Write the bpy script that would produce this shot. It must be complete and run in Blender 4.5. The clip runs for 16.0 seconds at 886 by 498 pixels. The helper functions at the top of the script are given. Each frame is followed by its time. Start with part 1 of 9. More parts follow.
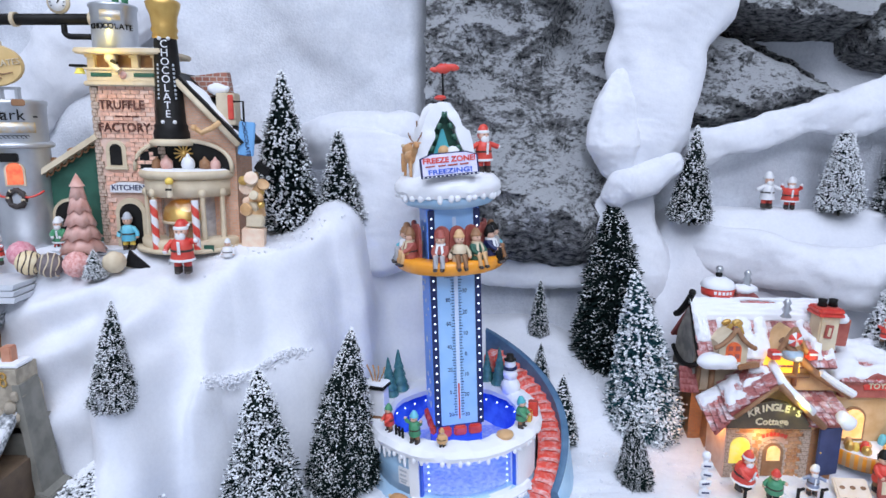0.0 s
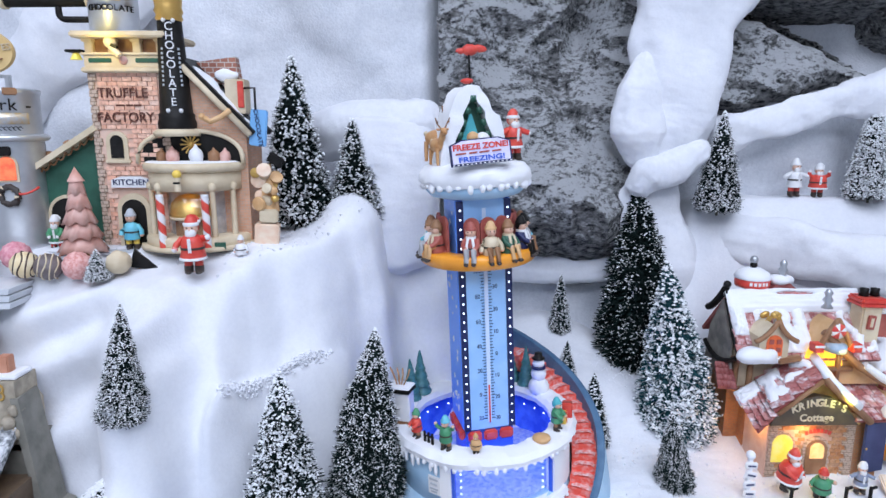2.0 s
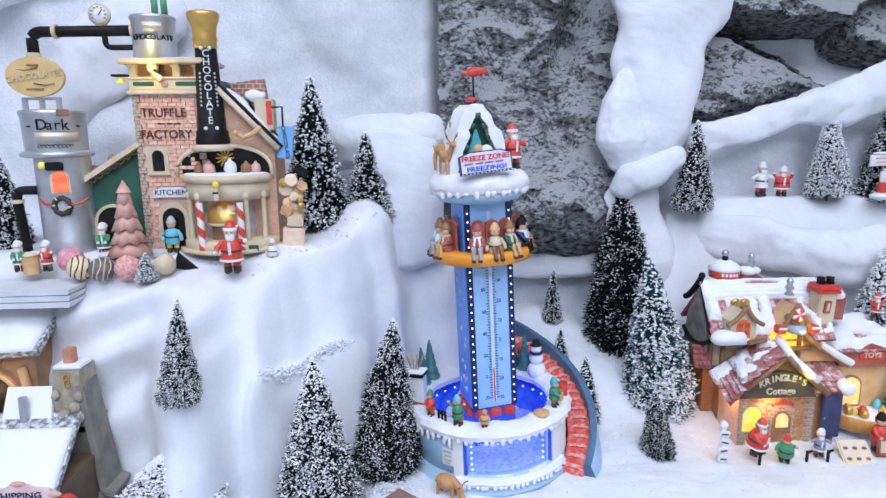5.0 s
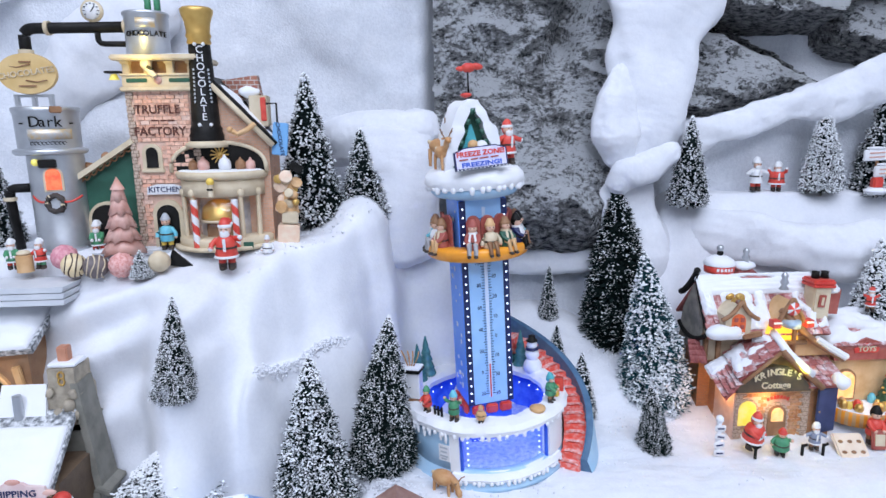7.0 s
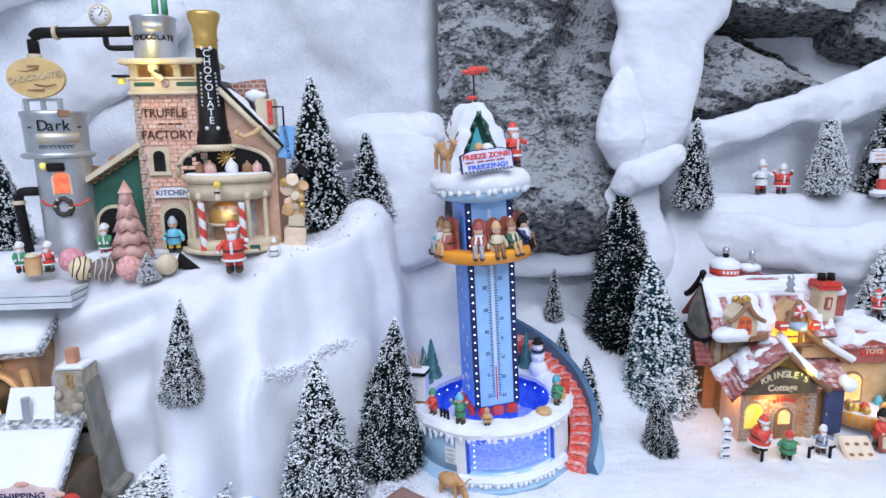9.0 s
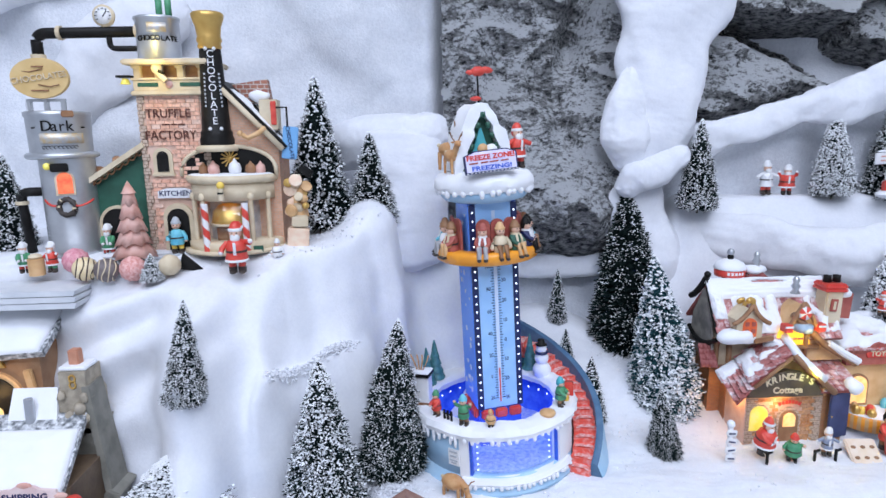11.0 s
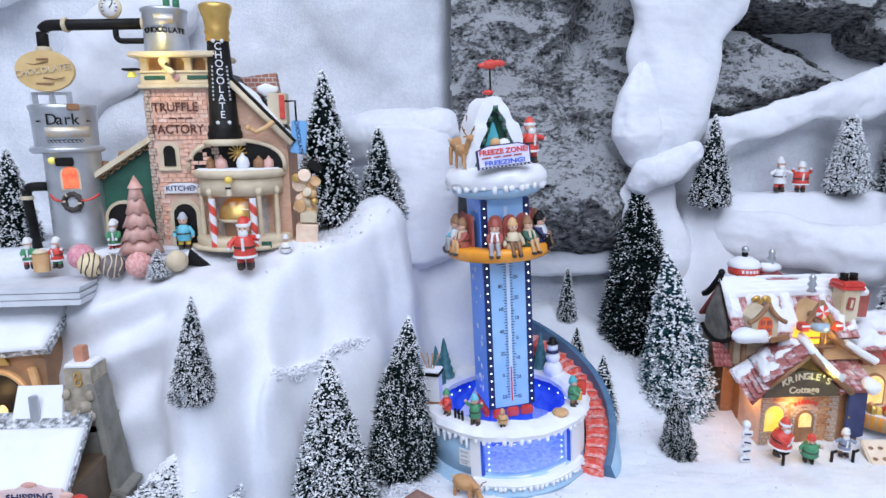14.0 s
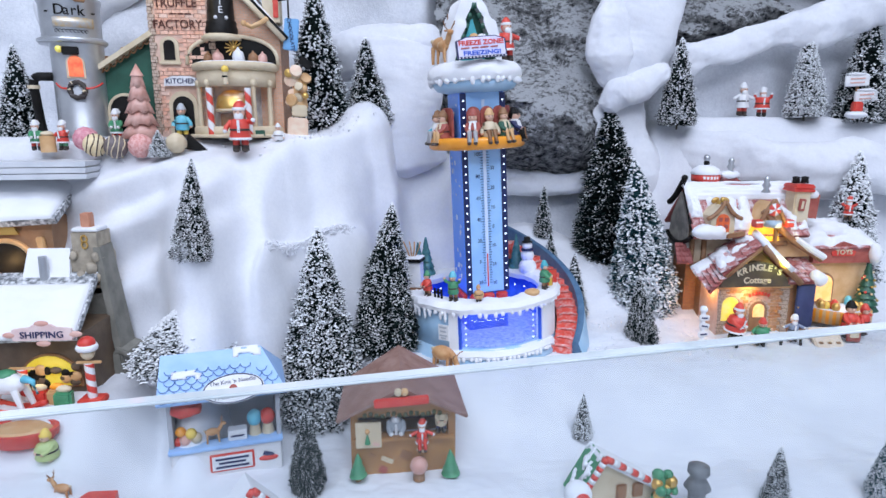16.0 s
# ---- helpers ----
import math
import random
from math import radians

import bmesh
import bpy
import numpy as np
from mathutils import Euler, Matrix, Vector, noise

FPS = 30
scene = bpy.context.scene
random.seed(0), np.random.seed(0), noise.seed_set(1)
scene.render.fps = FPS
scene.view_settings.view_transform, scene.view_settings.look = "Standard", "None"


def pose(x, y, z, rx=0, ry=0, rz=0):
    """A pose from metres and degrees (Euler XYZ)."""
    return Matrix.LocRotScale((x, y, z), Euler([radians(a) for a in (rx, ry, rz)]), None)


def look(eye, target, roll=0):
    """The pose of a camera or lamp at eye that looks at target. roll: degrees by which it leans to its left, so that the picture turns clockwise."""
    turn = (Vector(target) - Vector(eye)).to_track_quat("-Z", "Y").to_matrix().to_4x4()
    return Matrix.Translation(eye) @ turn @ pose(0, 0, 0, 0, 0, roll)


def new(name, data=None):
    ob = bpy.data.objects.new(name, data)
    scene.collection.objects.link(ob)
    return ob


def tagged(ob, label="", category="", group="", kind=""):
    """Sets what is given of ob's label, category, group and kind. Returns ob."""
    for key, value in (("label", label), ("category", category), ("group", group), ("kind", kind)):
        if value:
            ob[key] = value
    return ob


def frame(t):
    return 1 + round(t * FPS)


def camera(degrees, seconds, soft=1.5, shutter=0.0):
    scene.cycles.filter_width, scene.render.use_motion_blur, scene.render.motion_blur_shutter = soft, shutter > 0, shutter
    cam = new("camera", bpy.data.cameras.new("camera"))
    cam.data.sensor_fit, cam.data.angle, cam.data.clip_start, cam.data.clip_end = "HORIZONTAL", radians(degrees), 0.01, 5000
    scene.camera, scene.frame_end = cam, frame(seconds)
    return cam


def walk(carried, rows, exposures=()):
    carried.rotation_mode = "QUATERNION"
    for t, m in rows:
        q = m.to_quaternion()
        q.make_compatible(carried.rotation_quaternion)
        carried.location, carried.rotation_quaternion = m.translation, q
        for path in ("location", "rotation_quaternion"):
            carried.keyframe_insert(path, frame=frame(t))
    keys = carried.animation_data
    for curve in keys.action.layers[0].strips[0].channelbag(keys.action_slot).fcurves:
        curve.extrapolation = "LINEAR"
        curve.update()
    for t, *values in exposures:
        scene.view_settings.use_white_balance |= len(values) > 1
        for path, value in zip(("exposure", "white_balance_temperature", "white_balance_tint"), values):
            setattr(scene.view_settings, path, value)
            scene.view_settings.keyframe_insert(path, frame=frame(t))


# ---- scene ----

# ---------------------------------------------------------------- camera
cam = camera(71.3, 16.0, soft=1.5)
PATH = [
    (0, (0.0067, 0.0276, 0.3935), (-0.0002, 1.9894, 0.0047), 0.72),
    (0.5, (-0.0007, 0.0318, 0.3905), (-0.0094, 1.9937, 0.0023), 0.65),
    (1, (-0.0124, 0.0442, 0.3918), (-0.0266, 2.0074, 0.0103), 0.39),
    (1.5, (-0.0308, 0.0548, 0.3896), (-0.0290, 2.0182, 0.0089), 0.03),
    (2, (-0.0361, 0.0658, 0.3800), (0.0039, 2.0269, -0.0106), 0.01),
    (2.5, (-0.0395, 0.0612, 0.3904), (0.0444, 2.0202, -0.0039), -0.17),
    (3, (-0.0294, 0.0358, 0.4008), (0.0576, 1.9952, 0.0090), -0.31),
    (3.5, (-0.0489, 0.0191, 0.4007), (0.0376, 1.9813, 0.0235), -0.14),
    (6, (-0.0674, -0.0187, 0.3906), (0.0320, 1.9385, -0.0091), -0.88),
    (6.5, (-0.0621, -0.0139, 0.3900), (0.0410, 1.9431, -0.0092), -0.84),
    (7, (-0.0654, -0.0114, 0.3916), (0.0398, 1.9462, -0.0039), -0.78),
    (7.5, (-0.0648, -0.0117, 0.3896), (0.0352, 1.9466, -0.0040), -0.85),
    (8, (-0.0651, -0.0135, 0.3910), (0.0367, 1.9453, 0.0002), -0.91),
    (8.5, (-0.0669, -0.0138, 0.3939), (0.0310, 1.9455, 0.0047), -0.86),
    (9, (-0.0689, -0.0126, 0.3920), (0.0270, 1.9472, 0.0046), -0.90),
    (11.5, (-0.0700, -0.0102, 0.3917), (0.0173, 1.9510, 0.0098), -0.85),
    (12, (-0.0696, -0.0098, 0.3936), (0.0187, 1.9523, 0.0162), -0.88),
    (12.5, (-0.0738, -0.0055, 0.3894), (0.0120, 1.9560, 0.0083), -0.85),
    (13, (-0.0746, -0.0058, 0.3890), (0.0103, 1.9555, 0.0071), -0.75),
    (13.5, (-0.0761, -0.0041, 0.3899), (0.0055, 1.9572, 0.0068), -0.78),
    (14, (-0.0799, 0.0011, 0.3862), (0.0024, 1.9618, 0.0007), -0.77),
    (14.5, (-0.0822, 0.0050, 0.3752), (-0.0010, 1.9599, -0.0389), -0.82),
    (15, (-0.0752, -0.0169, 0.3753), (0.0083, 1.9360, -0.0481), -0.86),
    (15.5, (-0.0741, -0.0596, 0.3363), (0.0316, 1.8976, -0.0613), -0.45),
    (16, (-0.0768, -0.0749, 0.2747), (0.0448, 1.8814, -0.1230), -0.09),
]
walk(cam, [(t, look(eye, target, roll)) for t, eye, target, roll in PATH])

# ---------------------------------------------------------------- light
world = bpy.data.worlds.new("shop_air")
scene.world = world
world.use_nodes = True
world.node_tree.nodes["Background"].inputs[0].default_value = (0.72, 0.81, 1.0, 1)
world.node_tree.nodes["Background"].inputs[1].default_value = 0.25
scene.view_settings.exposure = 0.0


def ceiling_lamp(x, y, z, sx, sy, watts, colour):
    data = bpy.data.lights.new("ceiling_panel", "AREA")
    data.shape, data.size, data.size_y, data.energy, data.color = "RECTANGLE", sx, sy, watts, colour
    ob = new("ceiling_panel_lamp", data)
    ob.matrix_world = pose(x, y, z)
    return ob


ceiling_lamp(0.0, -0.45, 2.05, 2.4, 1.1, 43, (0.75, 0.82, 1.0))
ceiling_lamp(0.0, -1.90, 2.05, 2.6, 1.0, 77, (0.75, 0.82, 1.0))

# ---------------------------------------------------------------- materials
def links(nt, *pairs):
    for a, b in pairs:
        nt.links.new(a, b)


def material(name, colour, rough=0.6, metal=0.0, second=None, scale=60.0, amount=0.5, bump=0.0, bump_scale=300.0,
             coat=0.0, glow=None, power=0.0, detail=4.0, jitter=0.0, sheen=0.0):
    """A painted or natural surface: two colours mixed by noise at one scale, relief at another."""
    m = bpy.data.materials.new(name)
    m.use_nodes = True
    nt = m.node_tree
    b = nt.nodes["Principled BSDF"]
    b.inputs["Roughness"].default_value, b.inputs["Metallic"].default_value = rough, metal
    b.inputs["Coat Weight"].default_value, b.inputs["Sheen Weight"].default_value = coat, sheen
    b.inputs["Base Color"].default_value = (*colour, 1)
    tc = nt.nodes.new("ShaderNodeTexCoord")
    out = None
    if second:
        n = nt.nodes.new("ShaderNodeTexNoise")
        n.inputs["Scale"].default_value, n.inputs["Detail"].default_value = scale, detail
        ramp = nt.nodes.new("ShaderNodeValToRGB")
        ramp.color_ramp.elements[0].position, ramp.color_ramp.elements[1].position = amount - 0.14, amount + 0.14
        ramp.color_ramp.elements[0].color, ramp.color_ramp.elements[1].color = (*colour, 1), (*second, 1)
        links(nt, (tc.outputs["Object"], n.inputs["Vector"]), (n.outputs["Fac"], ramp.inputs["Fac"]))
        out = ramp.outputs["Color"]
    if jitter:
        info, hue, mp = nt.nodes.new("ShaderNodeObjectInfo"), nt.nodes.new("ShaderNodeHueSaturation"), nt.nodes.new("ShaderNodeMapRange")
        mp.inputs["To Min"].default_value, mp.inputs["To Max"].default_value = 1 - jitter, 1 + jitter
        hue.inputs["Color"].default_value = (*colour, 1)
        links(nt, (info.outputs["Random"], mp.inputs["Value"]), (mp.outputs["Result"], hue.inputs["Value"]))
        if out:
            links(nt, (out, hue.inputs["Color"]))
        out = hue.outputs["Color"]
    if out:
        links(nt, (out, b.inputs["Base Color"]))
    if bump:
        n = nt.nodes.new("ShaderNodeTexNoise")
        n.inputs["Scale"].default_value, n.inputs["Detail"].default_value = bump_scale, 5
        bp = nt.nodes.new("ShaderNodeBump")
        bp.inputs["Strength"].default_value, bp.inputs["Distance"].default_value = bump, 0.002
        links(nt, (tc.outputs["Object"], n.inputs["Vector"]), (n.outputs["Fac"], bp.inputs["Height"]), (bp.outputs["Normal"], b.inputs["Normal"]))
    if glow:
        b.inputs["Emission Color"].default_value, b.inputs["Emission Strength"].default_value = (*glow, 1), power
    return m


def snow_material(name, base, grey, fibre, flake, grain=0.0):
    """Loose cotton wool or flocking: soft white, cloudy relief, fine fibres and a few glinting flakes."""
    m = bpy.data.materials.new(name)
    m.use_nodes = True
    nt = m.node_tree
    b = nt.nodes["Principled BSDF"]
    tc = nt.nodes.new("ShaderNodeTexCoord")
    big, small, vor = nt.nodes.new("ShaderNodeTexNoise"), nt.nodes.new("ShaderNodeTexNoise"), nt.nodes.new("ShaderNodeTexVoronoi")
    big.inputs["Scale"].default_value, big.inputs["Detail"].default_value = 26, 6
    small.inputs["Scale"].default_value, small.inputs["Detail"].default_value = 420, 5
    vor.inputs["Scale"].default_value = 330
    ramp = nt.nodes.new("ShaderNodeValToRGB")
    ramp.color_ramp.elements[0].position, ramp.color_ramp.elements[1].position = 0.3, 0.7
    ramp.color_ramp.elements[0].color, ramp.color_ramp.elements[1].color = (*grey, 1), (*base, 1)
    mid, fine, speck = nt.nodes.new("ShaderNodeTexNoise"), nt.nodes.new("ShaderNodeValToRGB"), nt.nodes.new("ShaderNodeMix")
    mid.inputs["Scale"].default_value, mid.inputs["Detail"].default_value, mid.inputs["Roughness"].default_value = 230, 4, 0.75
    fine.color_ramp.elements[0].position, fine.color_ramp.elements[1].position = 0.36, 0.60
    fine.color_ramp.elements[0].color, fine.color_ramp.elements[1].color = (0.42, 0.44, 0.48, 1), (1, 1, 1, 1)
    speck.data_type, speck.blend_type = "RGBA", "MULTIPLY"
    speck.inputs[0].default_value = grain
    spark = nt.nodes.new("ShaderNodeMapRange")
    spark.inputs["From Min"].default_value, spark.inputs["From Max"].default_value = 0.05, 0.22
    spark.inputs["To Min"].default_value, spark.inputs["To Max"].default_value = 0.25, 0.85
    add = nt.nodes.new("ShaderNodeMath")
    add.operation = "MULTIPLY_ADD"
    add.inputs[1].default_value = flake
    b1, b2 = nt.nodes.new("ShaderNodeBump"), nt.nodes.new("ShaderNodeBump")
    b1.inputs["Strength"].default_value, b1.inputs["Distance"].default_value = 0.25, 0.005
    b2.inputs["Strength"].default_value, b2.inputs["Distance"].default_value = fibre, 0.0012
    b.inputs["Sheen Weight"].default_value, b.inputs["Sheen Roughness"].default_value = 0.3, 0.6
    links(nt, (tc.outputs["Object"], big.inputs["Vector"]), (tc.outputs["Object"], small.inputs["Vector"]), (tc.outputs["Object"], vor.inputs["Vector"]),
          (big.outputs["Fac"], ramp.inputs["Fac"]), (ramp.outputs["Color"], speck.inputs[6]), (fine.outputs["Color"], speck.inputs[7]),
          (speck.outputs[2], b.inputs["Base Color"]), (tc.outputs["Object"], mid.inputs["Vector"]), (mid.outputs["Fac"], fine.inputs["Fac"]),
          (vor.outputs["Distance"], spark.inputs["Value"]), (spark.outputs["Result"], b.inputs["Roughness"]),
          (vor.outputs["Distance"], add.inputs[0]), (small.outputs["Fac"], add.inputs[2]),
          (big.outputs["Fac"], b1.inputs["Height"]), (add.outputs["Value"], b2.inputs["Height"]),
          (b1.outputs["Normal"], b2.inputs["Normal"]), (b2.outputs["Normal"], b.inputs["Normal"]))
    return m


def rock_material():
    """Crumpled paper printed as grey stone and dusted with snow: dark ground, grey streaks, white speckle on what faces up."""
    m = bpy.data.materials.new("rock_paper")
    m.use_nodes = True
    nt = m.node_tree
    b = nt.nodes["Principled BSDF"]
    tc, lie = nt.nodes.new("ShaderNodeTexCoord"), nt.nodes.new("ShaderNodeMapping")
    lie.inputs["Rotation"].default_value = (0, radians(-14), 0)
    lie.inputs["Scale"].default_value = (0.72, 1.0, 1.15)
    links(nt, (tc.outputs["Object"], lie.inputs["Vector"]))

    def noise_node(scale, detail, rough, source):
        n = nt.nodes.new("ShaderNodeTexNoise")
        n.inputs["Scale"].default_value, n.inputs["Detail"].default_value, n.inputs["Roughness"].default_value = scale, detail, rough
        links(nt, (source, n.inputs["Vector"]))
        return n

    def scaled(value, gain, plus):
        n = nt.nodes.new("ShaderNodeMath")
        n.operation, n.inputs[1].default_value = "MULTIPLY_ADD", gain
        links(nt, (value, n.inputs[0]))
        if isinstance(plus, float):
            n.inputs[2].default_value = plus
        else:
            links(nt, (plus, n.inputs[2]))
        return n.outputs["Value"]

    cloud, grain, dust = noise_node(120, 6, 0.70, lie.outputs["Vector"]), noise_node(185, 4, 0.70, lie.outputs["Vector"]), noise_node(11, 5, 0.65, tc.outputs["Object"])
    stone = nt.nodes.new("ShaderNodeValToRGB")
    for e, (p, c) in zip([stone.color_ramp.elements[0], stone.color_ramp.elements[1], stone.color_ramp.elements.new(0.5), stone.color_ramp.elements.new(0.55)],
                         [(0.35, (0.016, 0.017, 0.018)), (0.65, (0.50, 0.505, 0.51)), (0.425, (0.090, 0.092, 0.095)), (0.52, (0.260, 0.263, 0.267))]):
        e.position, e.color = p, (*c, 1)
    geo, sep = nt.nodes.new("ShaderNodeNewGeometry"), nt.nodes.new("ShaderNodeSeparateXYZ")
    fall = nt.nodes.new("ShaderNodeMapRange")
    fall.inputs["From Min"].default_value, fall.inputs["From Max"].default_value, fall.inputs["To Max"].default_value = 0.88, 1.05, 0.92
    mix = nt.nodes.new("ShaderNodeMix")
    mix.data_type = "RGBA"
    mix.inputs[7].default_value = (0.74, 0.76, 0.78, 1)
    bp = nt.nodes.new("ShaderNodeBump")
    bp.inputs["Strength"].default_value, bp.inputs["Distance"].default_value = 0.7, 0.004
    b.inputs["Roughness"].default_value = 0.75
    links(nt, (cloud.outputs["Fac"], stone.inputs["Fac"]), (geo.outputs["Normal"], sep.inputs["Vector"]))
    total = scaled(sep.outputs["Z"], 0.30, scaled(dust.outputs["Fac"], 0.85, scaled(grain.outputs["Fac"], 1.35, -0.205)))
    links(nt, (total, fall.inputs["Value"]), (fall.outputs["Result"], mix.inputs[0]), (stone.outputs["Color"], mix.inputs[6]),
          (mix.outputs[2], b.inputs["Base Color"]), (grain.outputs["Fac"], bp.inputs["Height"]), (bp.outputs["Normal"], b.inputs["Normal"]))
    return m


SNOW = snow_material("cotton_snow", (0.80, 0.815, 0.85), (0.72, 0.74, 0.79), 0.20, 0.30, 0.08)
SHEET = snow_material("glitter_snow_sheet", (0.78, 0.80, 0.84), (0.68, 0.71, 0.76), 0.45, 0.9, 0.20)
CAKE = snow_material("modelled_snow", (0.88, 0.89, 0.91), (0.80, 0.82, 0.86), 0.2, 0.15)
FLOCK = material("tree_flock", (0.86, 0.88, 0.90), 0.8)
NEEDLE = material("needle_green", (0.007, 0.016, 0.015), 0.7, second=(0.016, 0.032, 0.029), scale=90)
NEEDLE_BLUE = material("needle_blue_green", (0.018, 0.070, 0.082), 0.6, second=(0.04, 0.12, 0.135), scale=90)
WIRE = material("twisted_wire", (0.10, 0.09, 0.07), 0.5, 0.6)
ROCK = rock_material()
WHITEWASH = material("room_paint", (0.78, 0.78, 0.78), 0.7, second=(0.72, 0.72, 0.73), scale=3)
GREY_BOARD = material("grey_board", (0.42, 0.46, 0.50), 0.6, second=(0.50, 0.53, 0.57), scale=30)
SKY_BLUE = material("pale_blue_paint", (0.30, 0.54, 0.88), 0.4, second=(0.37, 0.61, 0.92), scale=40)
ICE_BLUE = material("ice_blue_wall", (0.36, 0.58, 0.78), 0.5, second=(0.46, 0.66, 0.84), scale=45, bump=0.1)
DEEP_BLUE = material("deep_blue_paint", (0.03, 0.10, 0.55), 0.35, second=(0.05, 0.15, 0.65), scale=60)
NAVY = material("navy_strip", (0.012, 0.02, 0.09), 0.4)
LED = material("white_led", (0.8, 0.9, 1.0), 0.3, glow=(0.75, 0.87, 1.0), power=2.2)
ORANGE = material("orange_plastic", (0.90, 0.36, 0.03), 0.35, coat=0.3, second=(0.80, 0.30, 0.02), scale=50)
RED = material("red_paint", (0.62, 0.045, 0.035), 0.45, second=(0.72, 0.09, 0.06), scale=120)
DARK_RED = material("brick_red", (0.33, 0.07, 0.055), 0.55, second=(0.42, 0.12, 0.09), scale=100)
GREEN = material("green_paint", (0.05, 0.24, 0.12), 0.5, second=(0.09, 0.32, 0.16), scale=120)
YELLOW = material("yellow_paint", (0.85, 0.58, 0.08), 0.5, second=(0.9, 0.66, 0.15), scale=100)
CYAN = material("cyan_paint", (0.10, 0.45, 0.62), 0.5, second=(0.2, 0.6, 0.7), scale=90)
SKIN = material("doll_face", (0.72, 0.45, 0.33), 0.5)
BROWN = material("brown_paint", (0.25, 0.12, 0.055), 0.55, second=(0.34, 0.18, 0.09), scale=90)
TAN = material("tan_paint", (0.62, 0.36, 0.16), 0.55, second=(0.70, 0.45, 0.23), scale=80)
BLACK = material("black_paint", (0.010, 0.0095, 0.009), 0.45, second=(0.018, 0.017, 0.016), scale=80)
WHITE = material("white_paint", (0.82, 0.82, 0.82), 0.5, second=(0.74, 0.75, 0.77), scale=80)
CREAM = material("cream_stone", (0.70, 0.60, 0.43), 0.6, second=(0.60, 0.49, 0.33), scale=60, bump=0.15)


for dull in (NEEDLE, NEEDLE_BLUE, BLACK, ROCK):
    dull.node_tree.nodes["Principled BSDF"].inputs["Specular IOR Level"].default_value = 0.15


def sheet_glass(name, tint, gloss):
    m = bpy.data.materials.new(name)
    m.use_nodes = True
    nt = m.node_tree
    t, g, x = nt.nodes.new("ShaderNodeBsdfTransparent"), nt.nodes.new("ShaderNodeBsdfGlossy"), nt.nodes.new("ShaderNodeMixShader")
    t.inputs[0].default_value, g.inputs["Roughness"].default_value, x.inputs[0].default_value = (*tint, 1), 0.04, gloss
    links(nt, (t.outputs[0], x.inputs[1]), (g.outputs[0], x.inputs[2]), (x.outputs[0], nt.nodes["Material Output"].inputs["Surface"]))
    return m


GLASS = sheet_glass("clear_glass", (0.96, 0.98, 1.0), 0.06)
GUARD = sheet_glass("guard_glass", (0.90, 0.925, 0.935), 0.04)


# ---------------------------------------------------------------- builders
def thing(name, label, category, m=None, group="", kind=""):
    ob = new(name)
    ob.empty_display_size = 0.01
    if m is not None:
        ob.matrix_world = m
    return tagged(ob, label, category, group, kind)


def shade(bm, angle=40):
    lim = radians(angle)
    for f in bm.faces:
        f.smooth = True
    for e in bm.edges:
        if len(e.link_faces) == 2:
            e.smooth = e.calc_face_angle(0) < lim


def part(name, bm, mat, parent=None, label="", m=None, angle=40):
    shade(bm, angle)
    me = bpy.data.meshes.new(name)
    bm.to_mesh(me)
    bm.free()
    for x in (mat if isinstance(mat, (list, tuple)) else [mat]):
        me.materials.append(x)
    ob = new(name, me)
    if parent is not None:
        ob.parent = parent
    if m is not None:
        ob.matrix_local = m
    return tagged(ob, label)


def solid(name, bm, mat, label, category, m=None, group="", kind="", angle=40):
    ob = part(name, bm, mat, None, "", m, angle)
    return tagged(ob, label, category, group, kind)


def _mark(bm, before, slot):
    for f in bm.faces:
        if f not in before:
            f.material_index = slot


def box(bm, c, s, rot=(0, 0, 0), bevel=0.0, slot=0):
    before = set(bm.faces)
    r = bmesh.ops.create_cube(bm, size=1, matrix=pose(*c, *rot) @ Matrix.Diagonal((*s, 1)))
    if bevel:
        es = list({e for v in r["verts"] for e in v.link_edges})
        bmesh.ops.bevel(bm, geom=es, offset=bevel, segments=2, affect="EDGES")
    _mark(bm, before, slot)
    return bm


def cone(bm, c, r1, r2, h, seg=16, rot=(0, 0, 0), slot=0, caps=True):
    """A frustum whose foot is at c."""
    before = set(bm.faces)
    bmesh.ops.create_cone(bm, cap_ends=caps, segments=seg, radius1=r1, radius2=r2, depth=h, matrix=pose(*c, *rot) @ Matrix.Translation((0, 0, h / 2)))
    _mark(bm, before, slot)
    return bm


def ball(bm, c, r, slot=0, seg=10, s=(1, 1, 1), rot=(0, 0, 0)):
    before = set(bm.faces)
    bmesh.ops.create_uvsphere(bm, u_segments=seg, v_segments=max(5, seg * 2 // 3), radius=r, matrix=pose(*c, *rot) @ Matrix.Diagonal((*s, 1)))
    _mark(bm, before, slot)
    return bm


def lathe(bm, profile, seg=32, c=(0, 0, 0), slot=0, start=0.0, sweep=360.0, wobble=None):
    """Turns a profile of (radius, height) about the z axis through c."""
    before = set(bm.faces)
    full = abs(sweep - 360) < 1e-6
    n = seg if full else seg + 1
    rings = []
    for r, z in profile:
        ring = []
        for i in range(n):
            a = radians(start + sweep * i / seg)
            k, dz = wobble(a, r, z) if wobble else (1.0, 0.0)
            ring.append(bm.verts.new((c[0] + r * k * math.cos(a), c[1] + r * k * math.sin(a), c[2] + z + dz)))
        rings.append(ring)
    for a, b in zip(rings, rings[1:]):
        for i in range(seg):
            j = (i + 1) % n
            bm.faces.new((a[i], a[j], b[j], b[i]))
    _mark(bm, before, slot)
    return bm


